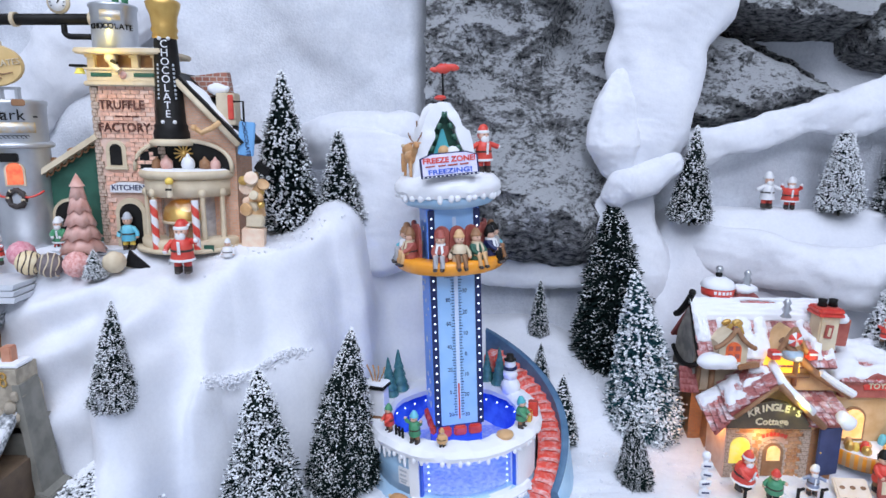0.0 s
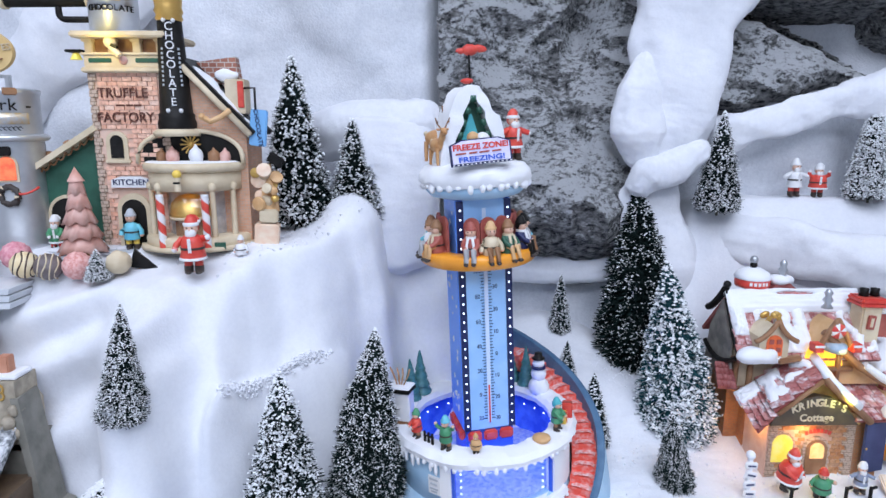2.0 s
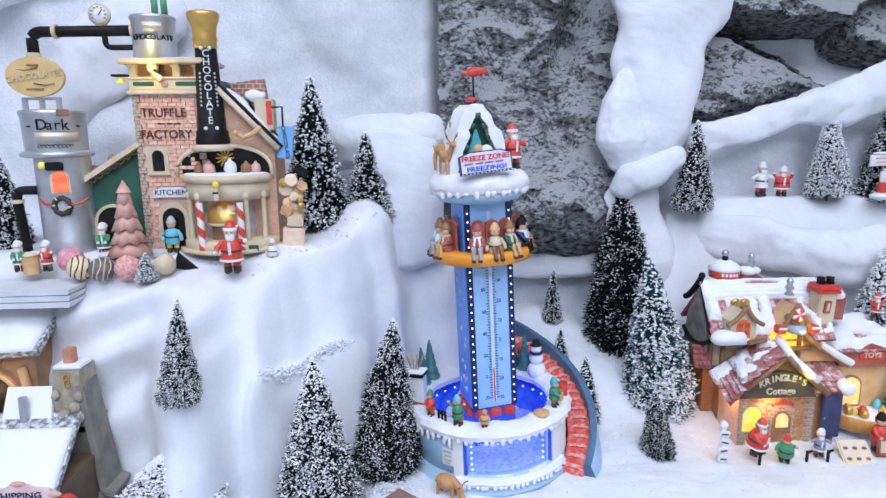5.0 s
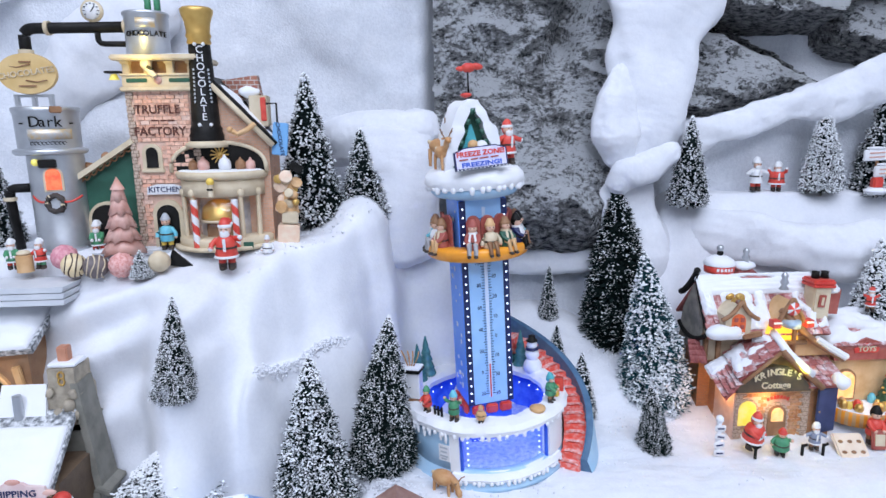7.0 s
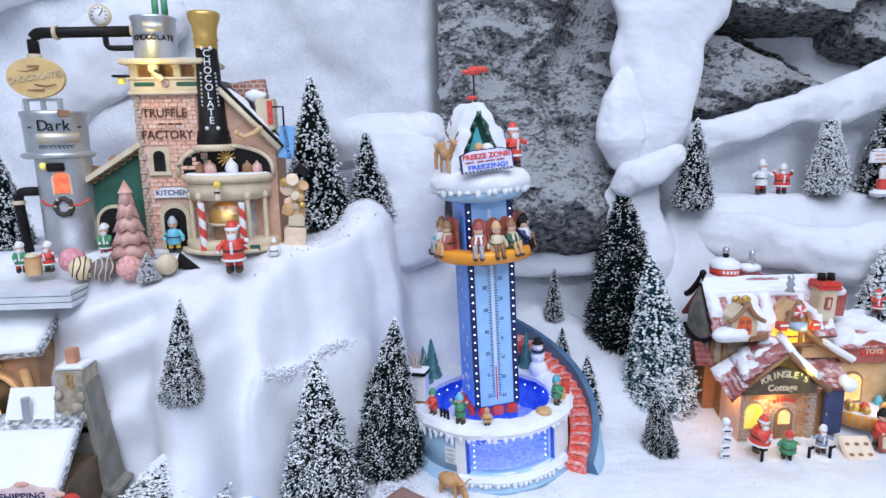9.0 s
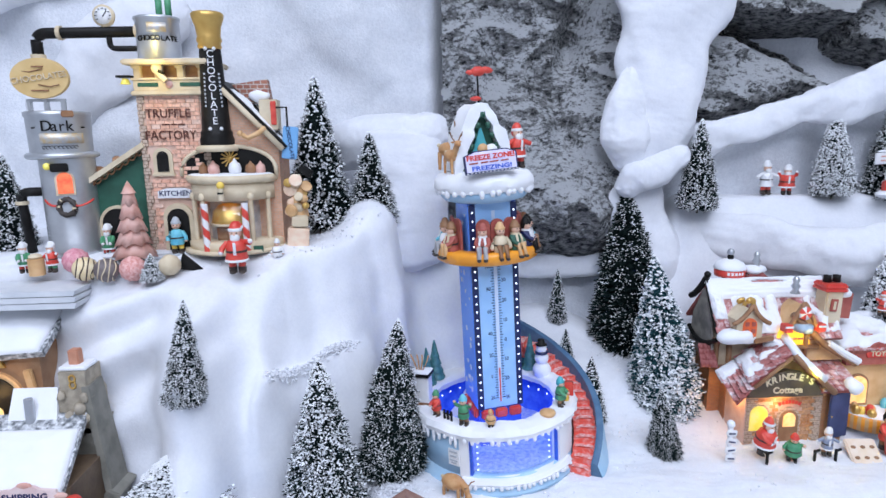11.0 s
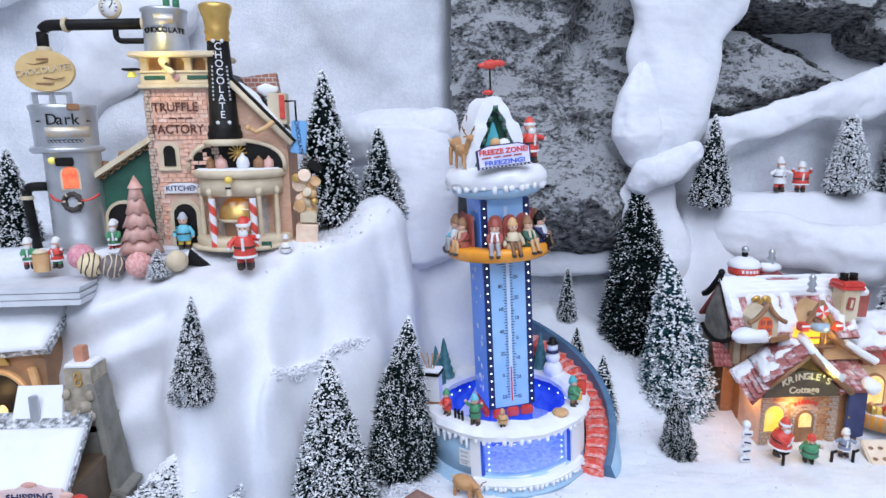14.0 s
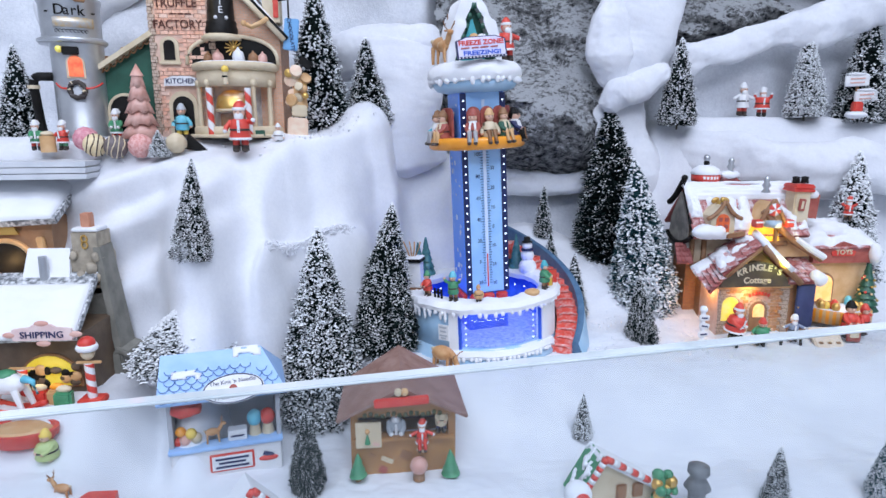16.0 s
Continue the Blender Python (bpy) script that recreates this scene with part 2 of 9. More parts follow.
def tube(bm, pts, r, seg=8, slot=0, r2=None):
    """A round bar along points, closed at both ends."""
    before = set(bm.faces)
    pts = [Vector(p) for p in pts]
    rings = []
    for i, p in enumerate(pts):
        d = (pts[min(i + 1, len(pts) - 1)] - pts[max(i - 1, 0)]).normalized()
        side = d.cross(Vector((0.3, 0.2, 1)) if abs(d.z) < 0.9 else Vector((1, 0.1, 0))).normalized()
        up = side.cross(d)
        rr = r if r2 is None else r + (r2 - r) * i / (len(pts) - 1)
        rings.append([bm.verts.new(p + rr * (math.cos(2 * math.pi * k / seg) * side + math.sin(2 * math.pi * k / seg) * up)) for k in range(seg)])
    for a, b in zip(rings, rings[1:]):
        for k in range(seg):
            bm.faces.new((a[k], a[(k + 1) % seg], b[(k + 1) % seg], b[k]))
    bm.faces.new(rings[0][::-1]), bm.faces.new(rings[-1])
    _mark(bm, before, slot)
    return bm


def slab(bm, outline, depth, m=None, slot=0):
    """A plate: an outline of (x, z) in the plane y = 0, depth thick towards +y."""
    before = set(bm.faces)
    m = m or Matrix()
    a = [bm.verts.new(m @ Vector((x, 0, z))) for x, z in outline]
    b = [bm.verts.new(m @ Vector((x, depth, z))) for x, z in outline]
    bm.faces.new(a), bm.faces.new(b[::-1])
    for i in range(len(a)):
        j = (i + 1) % len(a)
        bm.faces.new((a[j], a[i], b[i], b[j]))
    bmesh.ops.recalc_face_normals(bm, faces=[f for f in bm.faces if f not in before])
    _mark(bm, before, slot)
    return bm


def arch(w, h, n=10, x0=0.0, z0=0.0, pointed=0.0):
    """The outline of an opening with a round head, w wide and h high."""
    r = w / 2
    pts = [(x0 - r, z0), (x0 + r, z0)]
    for i in range(n + 1):
        a = math.pi * i / n
        pts.append((x0 + r * math.cos(a), z0 + h - r + r * math.sin(a) * (1 + pointed)))
    return pts


def words(text, size, mat, parent, m, name="lettering", depth=0.0006, label="", bold=0.0, spacing=1.0, stretch=1.0):
    cu = bpy.data.curves.new(name, "FONT")
    cu.body, cu.size, cu.extrude, cu.align_x, cu.align_y, cu.offset, cu.space_character = text, size, depth, "CENTER", "CENTER", bold, spacing
    cu.resolution_u = 3
    tmp = bpy.data.objects.new("tmp", cu)
    me = bpy.data.meshes.new_from_object(tmp)
    bpy.data.objects.remove(tmp)
    me.materials.clear()
    me.materials.append(mat)
    if stretch != 1.0:
        me.transform(Matrix.Diagonal((stretch, 1, 1, 1)))
    ob = new(name, me)
    ob.parent = parent
    ob.matrix_local = m
    return tagged(ob, label)


def lumpy(bm, amount, scale, seed=0.0):
    """Pushes every vertex in or out along its normal by soft noise."""
    bm.normal_update()
    for v in bm.verts:
        v.co += v.normal * amount * noise.noise(v.co * scale + Vector((seed, seed * 2.3, -seed)))
    return bm


def step(a, b, v):
    t = min(1.0, max(0.0, (v - a) / (b - a)))
    return t * t * (3 - 2 * t)


# ---------------------------------------------------------------- the snowy ground and its terraces
def ground_z(x, y):
    low = 1 - step(-0.150, -0.085, x)
    z = -0.053 * (1 - step(0.46 + 0.13 * low, 0.60 + 0.07 * low, y)) - 0.045 * (1 - step(0.25, 0.45, y))
    # raised corner under the two shops
    corner = 1 - step(-0.375, -0.305, x)
    z += corner * (0.036 + 0.034 * step(0.43, 0.482, y)) * (1 - step(0.56, 0.62, y))
    # yard of the cottage
    z += 0.011 * math.exp(-((x - 0.375) / 0.075) ** 2 - ((y - 0.715) / 0.045) ** 2)
    # low ground behind the tower
    z += 0.055 * step(0.70, 0.82, y) * step(-0.2, 0.05, x) + 0.05 * step(0.80, 0.93, y) * (1 - step(0.12, 0.26, x))
    z += 0.012 * step(0.08, 0.22, x) * (1 - step(0.22, 0.34, x)) * step(0.60, 0.70, y)
    # the high terrace under the factory: its front runs back towards the tower
    out = step(-0.350, -0.285, x) * (1 - step(-0.29, -0.15, x))
    foot = 0.575 - 0.145 * out + 0.065 * step(-0.17, -0.10, x) + 0.006 * math.sin(x * 31 + 1)
    back = 1 - step(-0.46, -0.40, x)
    foot += 0.045 * back
    top = 0.655 + 0.012 * back + 0.085 * step(-0.33, -0.13, x)
    # towards the tower the face hangs sheer, over a snow bank
    sheer = step(-0.272, -0.226, x)
    lip = min(0.752, 0.634 + 0.86 * (x + 0.24)) + 0.005 * math.sin(x * 90) + 0.004 * math.sin(x * 47 + 1)
    top += (lip - top) * sheer
    foot += (top - 0.034 - foot) * sheer
    low_bank = step(lip - 0.090, lip - 0.055, y) * step(-0.262, -0.232, x) * (1 - step(-0.135, -0.085, x))
    z = max(z, z + (0.146 + 0.008 * math.sin(x * 70) - z) * low_bank)
    side = 1 - step(-0.104 + 0.006 * math.sin(y * 40), -0.058, x)
    lift = step(foot, top, y) ** 0.75 * side
    z += (0.241 + 0.019 * step(0.635, 0.695, y) - z) * lift
    # heap at the terrace's end
    z += 0.046 * math.exp(-((x + 0.126) / 0.046) ** 2 - ((y - 0.782) / 0.05) ** 2)
    # low bank before the tower
    z += 0.030 * math.exp(-((x + 0.120) / 0.04) ** 2 - ((y - 0.575) / 0.025) ** 2)
    # bank against the back wall, left of the rock
    bank = step(0.745, 0.86, y) * (1 - step(-0.02, 0.06, x))
    z = max(z, z + (0.235 - z) * bank)
    # the shelf behind the cottage
    sh = step(0.235, 0.33, x) * step(0.785, 0.895, y)
    z += (0.283 - z) * sh
    return z


FOLDS = ((-0.270, 0.240, -0.560, 0.168, 0.020, 0.020), (-0.240, 0.222, -0.500, 0.115, 0.024, 0.024), (-0.225, 0.196, -0.400, 0.080, 0.022, 0.026),
         (-0.300, 0.180, -0.318, 0.020, 0.010, 0.034), (-0.242, 0.150, -0.250, 0.000, 0.005, 0.026))


def drape(x, z):
    """Soft folds of the cotton that hangs from the high terrace."""
    d = 0.0
    for x0, z0, x1, z1, amp, w in FOLDS:
        ux, uz = x1 - x0, z1 - z0
        n = math.hypot(ux, uz)
        ux, uz = ux / n, uz / n
        t = ((x - x0) * ux + (z - z0) * uz) / n
        if -0.3 < t < 1.3:
            s = (x - x0) * uz - (z - z0) * ux + 0.010 * noise.noise(Vector((t * 3, x0 * 40, 2)))
            s = s / (w if s < 0 else w * 0.62)
            if abs(s) < 3:
                d += amp * math.exp(-s * s) * step(-0.3, 0.25, t) * (1 - step(0.75, 1.3, t)) * (1 + 0.5 * noise.noise(Vector((t * 6, x0 * 30, 5))))
    return d


def ground_mesh():
    y0 = 0.215
    xs = np.concatenate([np.arange(-0.95, -0.52, 0.009), np.arange(-0.52, 0.06, 0.0032), np.arange(0.06, 0.62, 0.006), np.arange(0.62, 1.16, 0.012)])
    nx = len(xs) - 1
    ys = [y0 + 0.0035 * j for j in range(58)] + [0.418 + 0.0014 * j for j in range(240)] + [0.754 + 0.0035 * j for j in range(77)]
    ys = np.array(ys)
    h = np.array([[ground_z(x, y) for x in xs.tolist()] for y in ys.tolist()])
    for _ in range(7):
        p = np.pad(h, 1, mode="edge")
        h = (p[:-2, 1:-1] + p[2:, 1:-1] + p[1:-1, :-2] + p[1:-1, 2:] + 2 * h) / 6
    gy, gx = np.gradient(h, ys, xs)
    steep = np.clip((np.abs(gx) + np.abs(gy)) / 1.2, 0, 1)
    verts, faces = [], []
    for j, y in enumerate(ys):
        for i in range(nx + 1):
            x, z, k = xs[i], h[j, i], steep[j, i]
            p = Vector((x, y, z))
            fold = 0.010 * noise.noise(p * 11) * k * (1 - step(-0.28, -0.24, x) * (1 - step(-0.06, 0.0, x)))
            if x < -0.05 and 0.42 < y < 0.80 and k > 0.02:
                fold += drape(x, z) * min(1.0, k * 1.6) * (1 - step(-0.29, -0.24, x)) * (0.35 + 0.65 * step(-0.47, -0.40, x))
            soft = noise.noise(p * 14) * 0.005 + noise.noise(p * 40) * 0.0018 + (noise.noise(p * 110) * 0.0009 + noise.noise(p * 260) * 0.0005) * (1 - k)
            sheer = k * step(-0.27, -0.22, x) * (1 - step(-0.02, 0.04, x))
            sway = (0.012 * noise.noise(Vector((x * 10, y * 10, z * 5 + 4))) + 0.004 * noise.noise(p * 30)) * sheer
            pleat = 0.007 * noise.noise(Vector(((x + y) * 26, z * 4, 9))) * sheer
            verts.append((x + sway, y - fold - soft * k * 0.5 - pleat, z + soft + fold * 0.35))
    for j in range(len(ys) - 1):
        for i in range(nx):
            a = j * (nx + 1) + i
            faces.append((a, a + 1, a + nx + 2, a + nx + 1))
    me = bpy.data.meshes.new("ground")
    me.from_pydata(verts, [], faces)
    bm = bmesh.new()
    bm.from_mesh(me)
    bpy.data.meshes.remove(me)
    return bm


solid("ground", ground_mesh(), SNOW, "white cotton-wool snow spread over the display terraces", "snow", kind="structure", angle=180)


def crumbs():
    """Loose flecks of cotton and flake snow lying on the ground."""
    rnd = random.Random(91)
    verts, faces = [], []
    for k in range(9000):
        x, y = rnd.uniform(-0.50, 0.62), rnd.uniform(0.585, 0.86)
        if noise.noise(Vector((x * 14, y * 14, 5))) < rnd.uniform(-0.3, 0.5):
            continue
        z = ground_z(x, y)
        if abs(ground_z(x, y + 0.006) - z) + abs(ground_z(x + 0.006, y) - z) > 0.010:
            continue
        s = rnd.uniform(0.0005, 0.0016)
        p = Vector((x, y, z + noise.noise(Vector((x, y, z)) * 14) * 0.005 + s * 0.4))
        n = len(verts)
        verts += [p + Vector(v) * s * rnd.uniform(0.6, 1.3) for v in ((1, 0, 0), (0, 1, 0), (-1, 0, 0), (0, -1, 0), (0, 0, 0.8))] + [p - Vector((0, 0, s * 2))]
        for i in range(4):
            faces += [(n + i, n + (i + 1) % 4, n + 4), (n + (i + 1) % 4, n + i, n + 5)]
    # loose flake snow heaped along the low bank and round the foot of the front trees
    for k in range(4200):
        if k % 3:
            x = rnd.uniform(-0.228, -0.100)
            y = 0.634 + 0.86 * (x + 0.24) - rnd.uniform(0.028, 0.092)
        else:
            x, y = rnd.gauss(-0.128, 0.030), rnd.gauss(0.600, 0.020)
        s = rnd.uniform(0.0006, 0.0018)
        z = ground_z(x, y)
        if abs(ground_z(x, y + 0.006) - z) + abs(ground_z(x - 0.006, y) - z) > 0.016:
            continue
        p = Vector((x, y, z + rnd.uniform(0.0, 0.004) + s * 0.3))
        n = len(verts)
        verts += [p + Vector(v) * s * rnd.uniform(0.6, 1.3) for v in ((1, 0, 0), (0, 1, 0), (-1, 0, 0), (0, -1, 0), (0, 0, 0.8))] + [p - Vector((0, 0, s * 2))]
        for i in range(4):
            faces += [(n + i, n + (i + 1) % 4, n + 4), (n + (i + 1) % 4, n + i, n + 5)]
    me = bpy.data.meshes.new("snow_crumbs")
    me.from_pydata([tuple(v) for v in verts], [], faces)
    me.materials.append(SNOW)
    return tagged(new("snow_crumbs", me), "scattered white cotton crumbs on the snow", "snow", kind="stuff")


crumbs()


# ---------------------------------------------------------------- backdrop: snow sheets, rock paper, cotton drapes
def sheet(name, x0, x1, z0, z1, nx, nz, depth, inside, mat, label, category, kind="", angle=180, thick=0.0):
    bm = bmesh.new()
    grid = {}
    for j in range(nz + 1):
        for i in range(nx + 1):
            x, z = x0 + (x1 - x0) * i / nx, z0 + (z1 - z0) * j / nz
            if inside(x, z):
                grid[i, j] = bm.verts.new((x, depth(x, z), z))
    for (i, j), v in list(grid.items()):
        q = [grid.get(k) for k in ((i, j), (i + 1, j), (i + 1, j + 1), (i, j + 1))]
        if all(q):
            bm.faces.new(q)
    if thick:
        bmesh.ops.solidify(bm, geom=bm.faces[:], thickness=thick)
    return solid(name, bm, mat, label, category, kind=kind, angle=angle)


def back_depth(x, z):
    p = Vector((x, z, 0))
    y = 0.945 - 0.05 * step(-0.05, -0.35, x) + 0.10 * (z - 0.3) * step(0.0, -0.3, x)
    y -= 0.050 * math.exp(-((x + 0.44) / 0.10) ** 2 - ((z - 0.36) / 0.09) ** 2)
    w = 0.80 * x + 0.60 * z
    y += 0.075 * step(-0.05, 0.0, x) * step(0.14, 0.22, z) * (1 - step(0.25, 0.33, x) * (1 - step(0.40, 0.50, z)))
    y -= 0.024 * max(0.0, 1 - abs(noise.noise(Vector((w * 5.0, (z - x) * 1.2, 6.2)))) * 3.0) * (1 - step(-0.08, -0.02, x))
    y += 0.030 * noise.noise(p * 5.0) + 0.012 * noise.noise(Vector((x * 16 + z * 9, z * 5, 2))) + 0.003 * noise.noise(p * 40)
    return y


sheet("backdrop", -1.0, 1.2, -0.05, 1.0, 260, 130, back_depth, lambda x, z: True, SHEET,
      "white glittering snow sheet hung behind the village", "backdrop", kind="structure")


def crumple(p, k):
    """Creased paper: flat facets that meet in sharp folds."""
    d, _ = noise.voronoi(p * k)
    return d[1] - d[0]


def ridges(p, k):
    """Long creases standing up between hollow facets."""
    q = p * k + noise.noise_vector(p * k * 0.6) * 0.6
    return 1 - 2.4 * abs(noise.noise(q))


def creased(p):
    return 0.019 * ridges(p, 7.0) + 0.009 * ridges(p + Vector((4, 2, 0)), 19.0) - 0.004 * crumple(p, 30) + 0.0025 * noise.noise(p * 80)


def rock_low_a(x):
    return 0.184 + 1.9 * (x - 0.168) ** 2 + 0.05 * step(0.06, 0.0, x) + 0.007 * noise.noise(Vector((x * 40, 0, 1)))


def rock_depth_a(x, z):
    p = Vector((x, z, 0.3))
    y = 0.938 + 0.10 * max(0.0, z - 0.38) - 0.045 * math.exp(-((x - 0.150) / 0.085) ** 2 - ((z - 0.27) / 0.075) ** 2) - 0.030 * (1 - step(0.335, 0.405, z - 0.25 * (x - 0.12)))
    y += 0.055 * math.exp(-((x - 0.176 - 0.20 * (z - 0.52)) / 0.022) ** 2) * step(0.450, 0.520, z)
    y += 0.016 * math.exp(-((x - 0.150 + 0.35 * (z - 0.40)) / 0.016) ** 2) * step(0.30, 0.36, z) * (1 - step(0.44, 0.50, z))
    tuck = max(0.0, 1 - (z - rock_low_a(x)) / 0.030)
    return y - creased(p) + 0.055 * tuck * tuck


sheet("rock_sheet", -0.04, 0.30, 0.16, 0.80, 130, 240, rock_depth_a,
      lambda x, z: -0.0265 + 0.003 * noise.noise(Vector((z * 30, 1, 0))) < x < 0.285 and z > rock_low_a(x) - 0.022, ROCK,
      "crumpled grey rock paper dusted with snow, hung behind the tower", "rock", angle=35, thick=-0.003)


def inward(x, z, outline):
    """How far a point lies within an outline; negative outside."""
    best, inside = 9.0, False
    for (ax, az), (bx, bz) in zip(outline, outline[1:] + outline[:1]):
        t = ((x - ax) * (bx - ax) + (z - az) * (bz - az)) / ((bx - ax) ** 2 + (bz - az) ** 2)
        t = min(1.0, max(0.0, t))
        best = min(best, math.hypot(x - ax - t * (bx - ax), z - az - t * (bz - az)))
        if (az > z) != (bz > z) and x < ax + (z - az) / (bz - az) * (bx - ax):
            inside = not inside
    return best if inside else -best


def rock_block(outline, y0, bulge, soft, seed, label):
    """A crumpled paper block with rounded, uneven edges."""
    xs, zs = [p[0] for p in outline], [p[1] for p in outline]
    x0, x1, z0, z1 = min(xs) - 0.01, max(xs) + 0.01, min(zs) - 0.01, max(zs) + 0.01

    def within(x, z):
        return inward(x, z, outline) + 0.006 * noise.noise(Vector((x * 45, z * 45, seed))) + 0.002 * noise.noise(Vector((x * 150, z * 150, seed)))

    def depth(x, z):
        d = within(x, z)
        if d < 0:
            return y0 - 5 * d
        k = 1 - min(1.0, d / soft)
        return y0 + 0.45 * (z - z0) - bulge * math.sqrt(max(0.0, 1 - k * k)) - creased(Vector((x + 0.4 * z, z * 1.3, seed))) * min(1.0, d / 0.012)

    return sheet("rock_sheet", x0, x1, z0, z1, int((x1 - x0) / 0.0032), int((z1 - z0) / 0.0032), depth, lambda x, z: within(x, z) > -0.014, ROCK, label, "rock", angle=35, thick=-0.003)


rock_block([(0.30, 0.74), (0.31, 0.575), (0.395, 0.560), (0.442, 0.544), (0.52, 0.536), (0.585, 0.538), (0.604, 0.558), (0.66, 0.585), (0.80, 0.595), (1.0, 0.61), (1.0, 0.78)],
           0.950, 0.034, 0.012, 5.3, "overhanging ledge of grey rock paper dusted with snow")
rock_block([(0.325, 0.400), (0.320, 0.560), (0.395, 0.545), (0.442, 0.522), (0.500, 0.497), (0.548, 0.468), (0.602, 0.437), (0.560, 0.426), (0.530, 0.428), (0.464, 0.414), (0.400, 0.394)],
           0.955, 0.055, 0.045, 8.1, "jutting block of grey rock paper above the cotton roll")
rock_block([(0.600, 0.600), (0.620, 0.512), (0.650, 0.500), (0.720, 0.475), (0.95, 0.47), (0.95, 0.62)],
           0.975, 0.030, 0.030, 2.4, "dark hollow of grey rock paper under the ledge")
rock_block([(-0.98, 0.86), (-0.98, 0.40), (-0.80, 0.49), (-0.70, 0.545), (-0.62, 0.590), (-0.58, 0.640), (-0.58, 0.86)],
           0.925, 0.040, 0.05, 3.7, "crumpled grey rock paper in the upper corner")


def roll(name, pts, radii, label, squash=0.7, seed=0.0, mat=SNOW, seg=56, sub=26, rough=1.0):
    """A bolster of cotton wool along points, with soft uneven sides."""
    pts = [Vector(p) for p in pts]
    fine, rad = [], []
    for i in range(len(pts) - 1):
        p0, p1, p2, p3 = pts[max(i - 1, 0)], pts[i], pts[i + 1], pts[min(i + 2, len(pts) - 1)]
        for k in range(sub):
            t = k / sub
            fine.append(0.5 * (2 * p1 + (p2 - p0) * t + (2 * p0 - 5 * p1 + 4 * p2 - p3) * t * t + (3 * p1 - p0 - 3 * p2 + p3) * t ** 3))
            rad.append(radii[i] + (radii[i + 1] - radii[i]) * t)
    fine.append(pts[-1]), rad.append(radii[-1])
    bm = bmesh.new()
    rings = []
    for i, p in enumerate(fine):
        d = (fine[min(i + 1, len(fine) - 1)] - fine[max(i - 1, 0)]).normalized()
        out = Vector((0, -1, 0))
        side = d.cross(out).normalized()
        out = side.cross(d)
        end = min(1.0, (i + 0.3) / 8, (len(fine) - 0.7 - i) / 8) ** 0.5
        ring = []
        for k in range(seg):
            a = 2 * math.pi * k / seg
            w = 1 + 0.16 * noise.noise(Vector((math.cos(a) * 1.6, math.sin(a) * 1.6, i * 0.05 + seed)))
            ring.append(bm.verts.new(p + rad[i] * end * w * (math.cos(a) * side + squash * math.sin(a) * out)))
        rings.append(ring)
    for a, b in zip(rings, rings[1:]):
        for k in range(seg):
            bm.faces.new((a[k], a[(k + 1) % seg], b[(k + 1) % seg], b[k]))
    bm.faces.new(rings[0][::-1]), bm.faces.new(rings[-1])
    lumpy(bm, 0.009 * rough, 15, seed)
    lumpy(bm, 0.0032 * rough * rough, 34, seed)
    lumpy(bm, 0.0011, 110, seed)
    lumpy(bm, 0.0008, 260, seed)
    return solid(name, bm, mat, label, "cotton", angle=180)


roll("cotton_drape", [(0.312, 0.905, 0.70), (0.300, 0.895, 0.575), (0.288, 0.886, 0.50), (0.282, 0.880, 0.42), (0.272, 0.876, 0.37), (0.262, 0.880, 0.315)],
     [0.100, 0.086, 0.066, 0.058, 0.050, 0.034], "thick white cotton drape hanging between the rock sheets", 0.45, 1.0, rough=0.75)
roll("cotton_drape", [(0.240, 0.875, 0.478), (0.232, 0.864, 0.425), (0.232, 0.860, 0.372), (0.232, 0.870, 0.322)],
     [0.008, 0.028, 0.036, 0.014], "pinched fold of white cotton beside the drape", 0.6, 2.0, rough=0.7)
roll("cotton_roll", [(0.226, 0.862, 0.292), (0.242, 0.854, 0.318), (0.276, 0.852, 0.332), (0.322, 0.862, 0.358)],
     [0.016, 0.022, 0.025, 0.012], "small twisted roll of white cotton", 0.7, 3.0, rough=0.9)
roll("cotton_drape", [(0.246, 0.884, 0.310), (0.262, 0.878, 0.255), (0.276, 0.868, 0.195), (0.270, 0.860, 0.130)],
     [0.044, 0.046, 0.046, 0.044], "white cotton trailing down beside the shelf", 0.32, 12.0, rough=0.8)
roll("cotton_roll", [(0.335, 0.900, 0.366), (0.366, 0.896, 0.372), (0.432, 0.893, 0.390), (0.505, 0.893, 0.410), (0.575, 0.890, 0.428), (0.640, 0.885, 0.455), (0.80, 0.88, 0.50)],
     [0.018, 0.026, 0.023, 0.020, 0.028, 0.034, 0.05], "long white cotton roll under the rock", 0.5, 4.0, rough=1.25)
roll("cotton_mound", [(-0.075, 0.835, 0.20), (-0.082, 0.826, 0.28), (-0.084, 0.824, 0.34), (-0.082, 0.832, 0.392)],
     [0.066, 0.062, 0.060, 0.050], "tall heap of white cotton beside the rock", 0.6, 5.0, rough=0.7)
roll("cotton_mound", [(-0.200, 0.890, 0.365), (-0.140, 0.856, 0.376), (-0.090, 0.836, 0.383), (-0.052, 0.830, 0.388), (-0.034, 0.842, 0.388)],
     [0.030, 0.034, 0.032, 0.028, 0.018], "white cotton ledge on top of the heap", 0.9, 8.0, rough=0.7)
roll("cotton_roll", [(0.34, 0.885, 0.240), (0.43, 0.850, 0.222), (0.52, 0.818, 0.212), (0.60, 0.800, 0.208), (0.70, 0.792, 0.205), (0.85, 0.80, 0.20)],
     [0.030, 0.036, 0.040, 0.043, 0.044, 0.045], "thick white cotton bolster along the shelf", 0.7, 6.0)
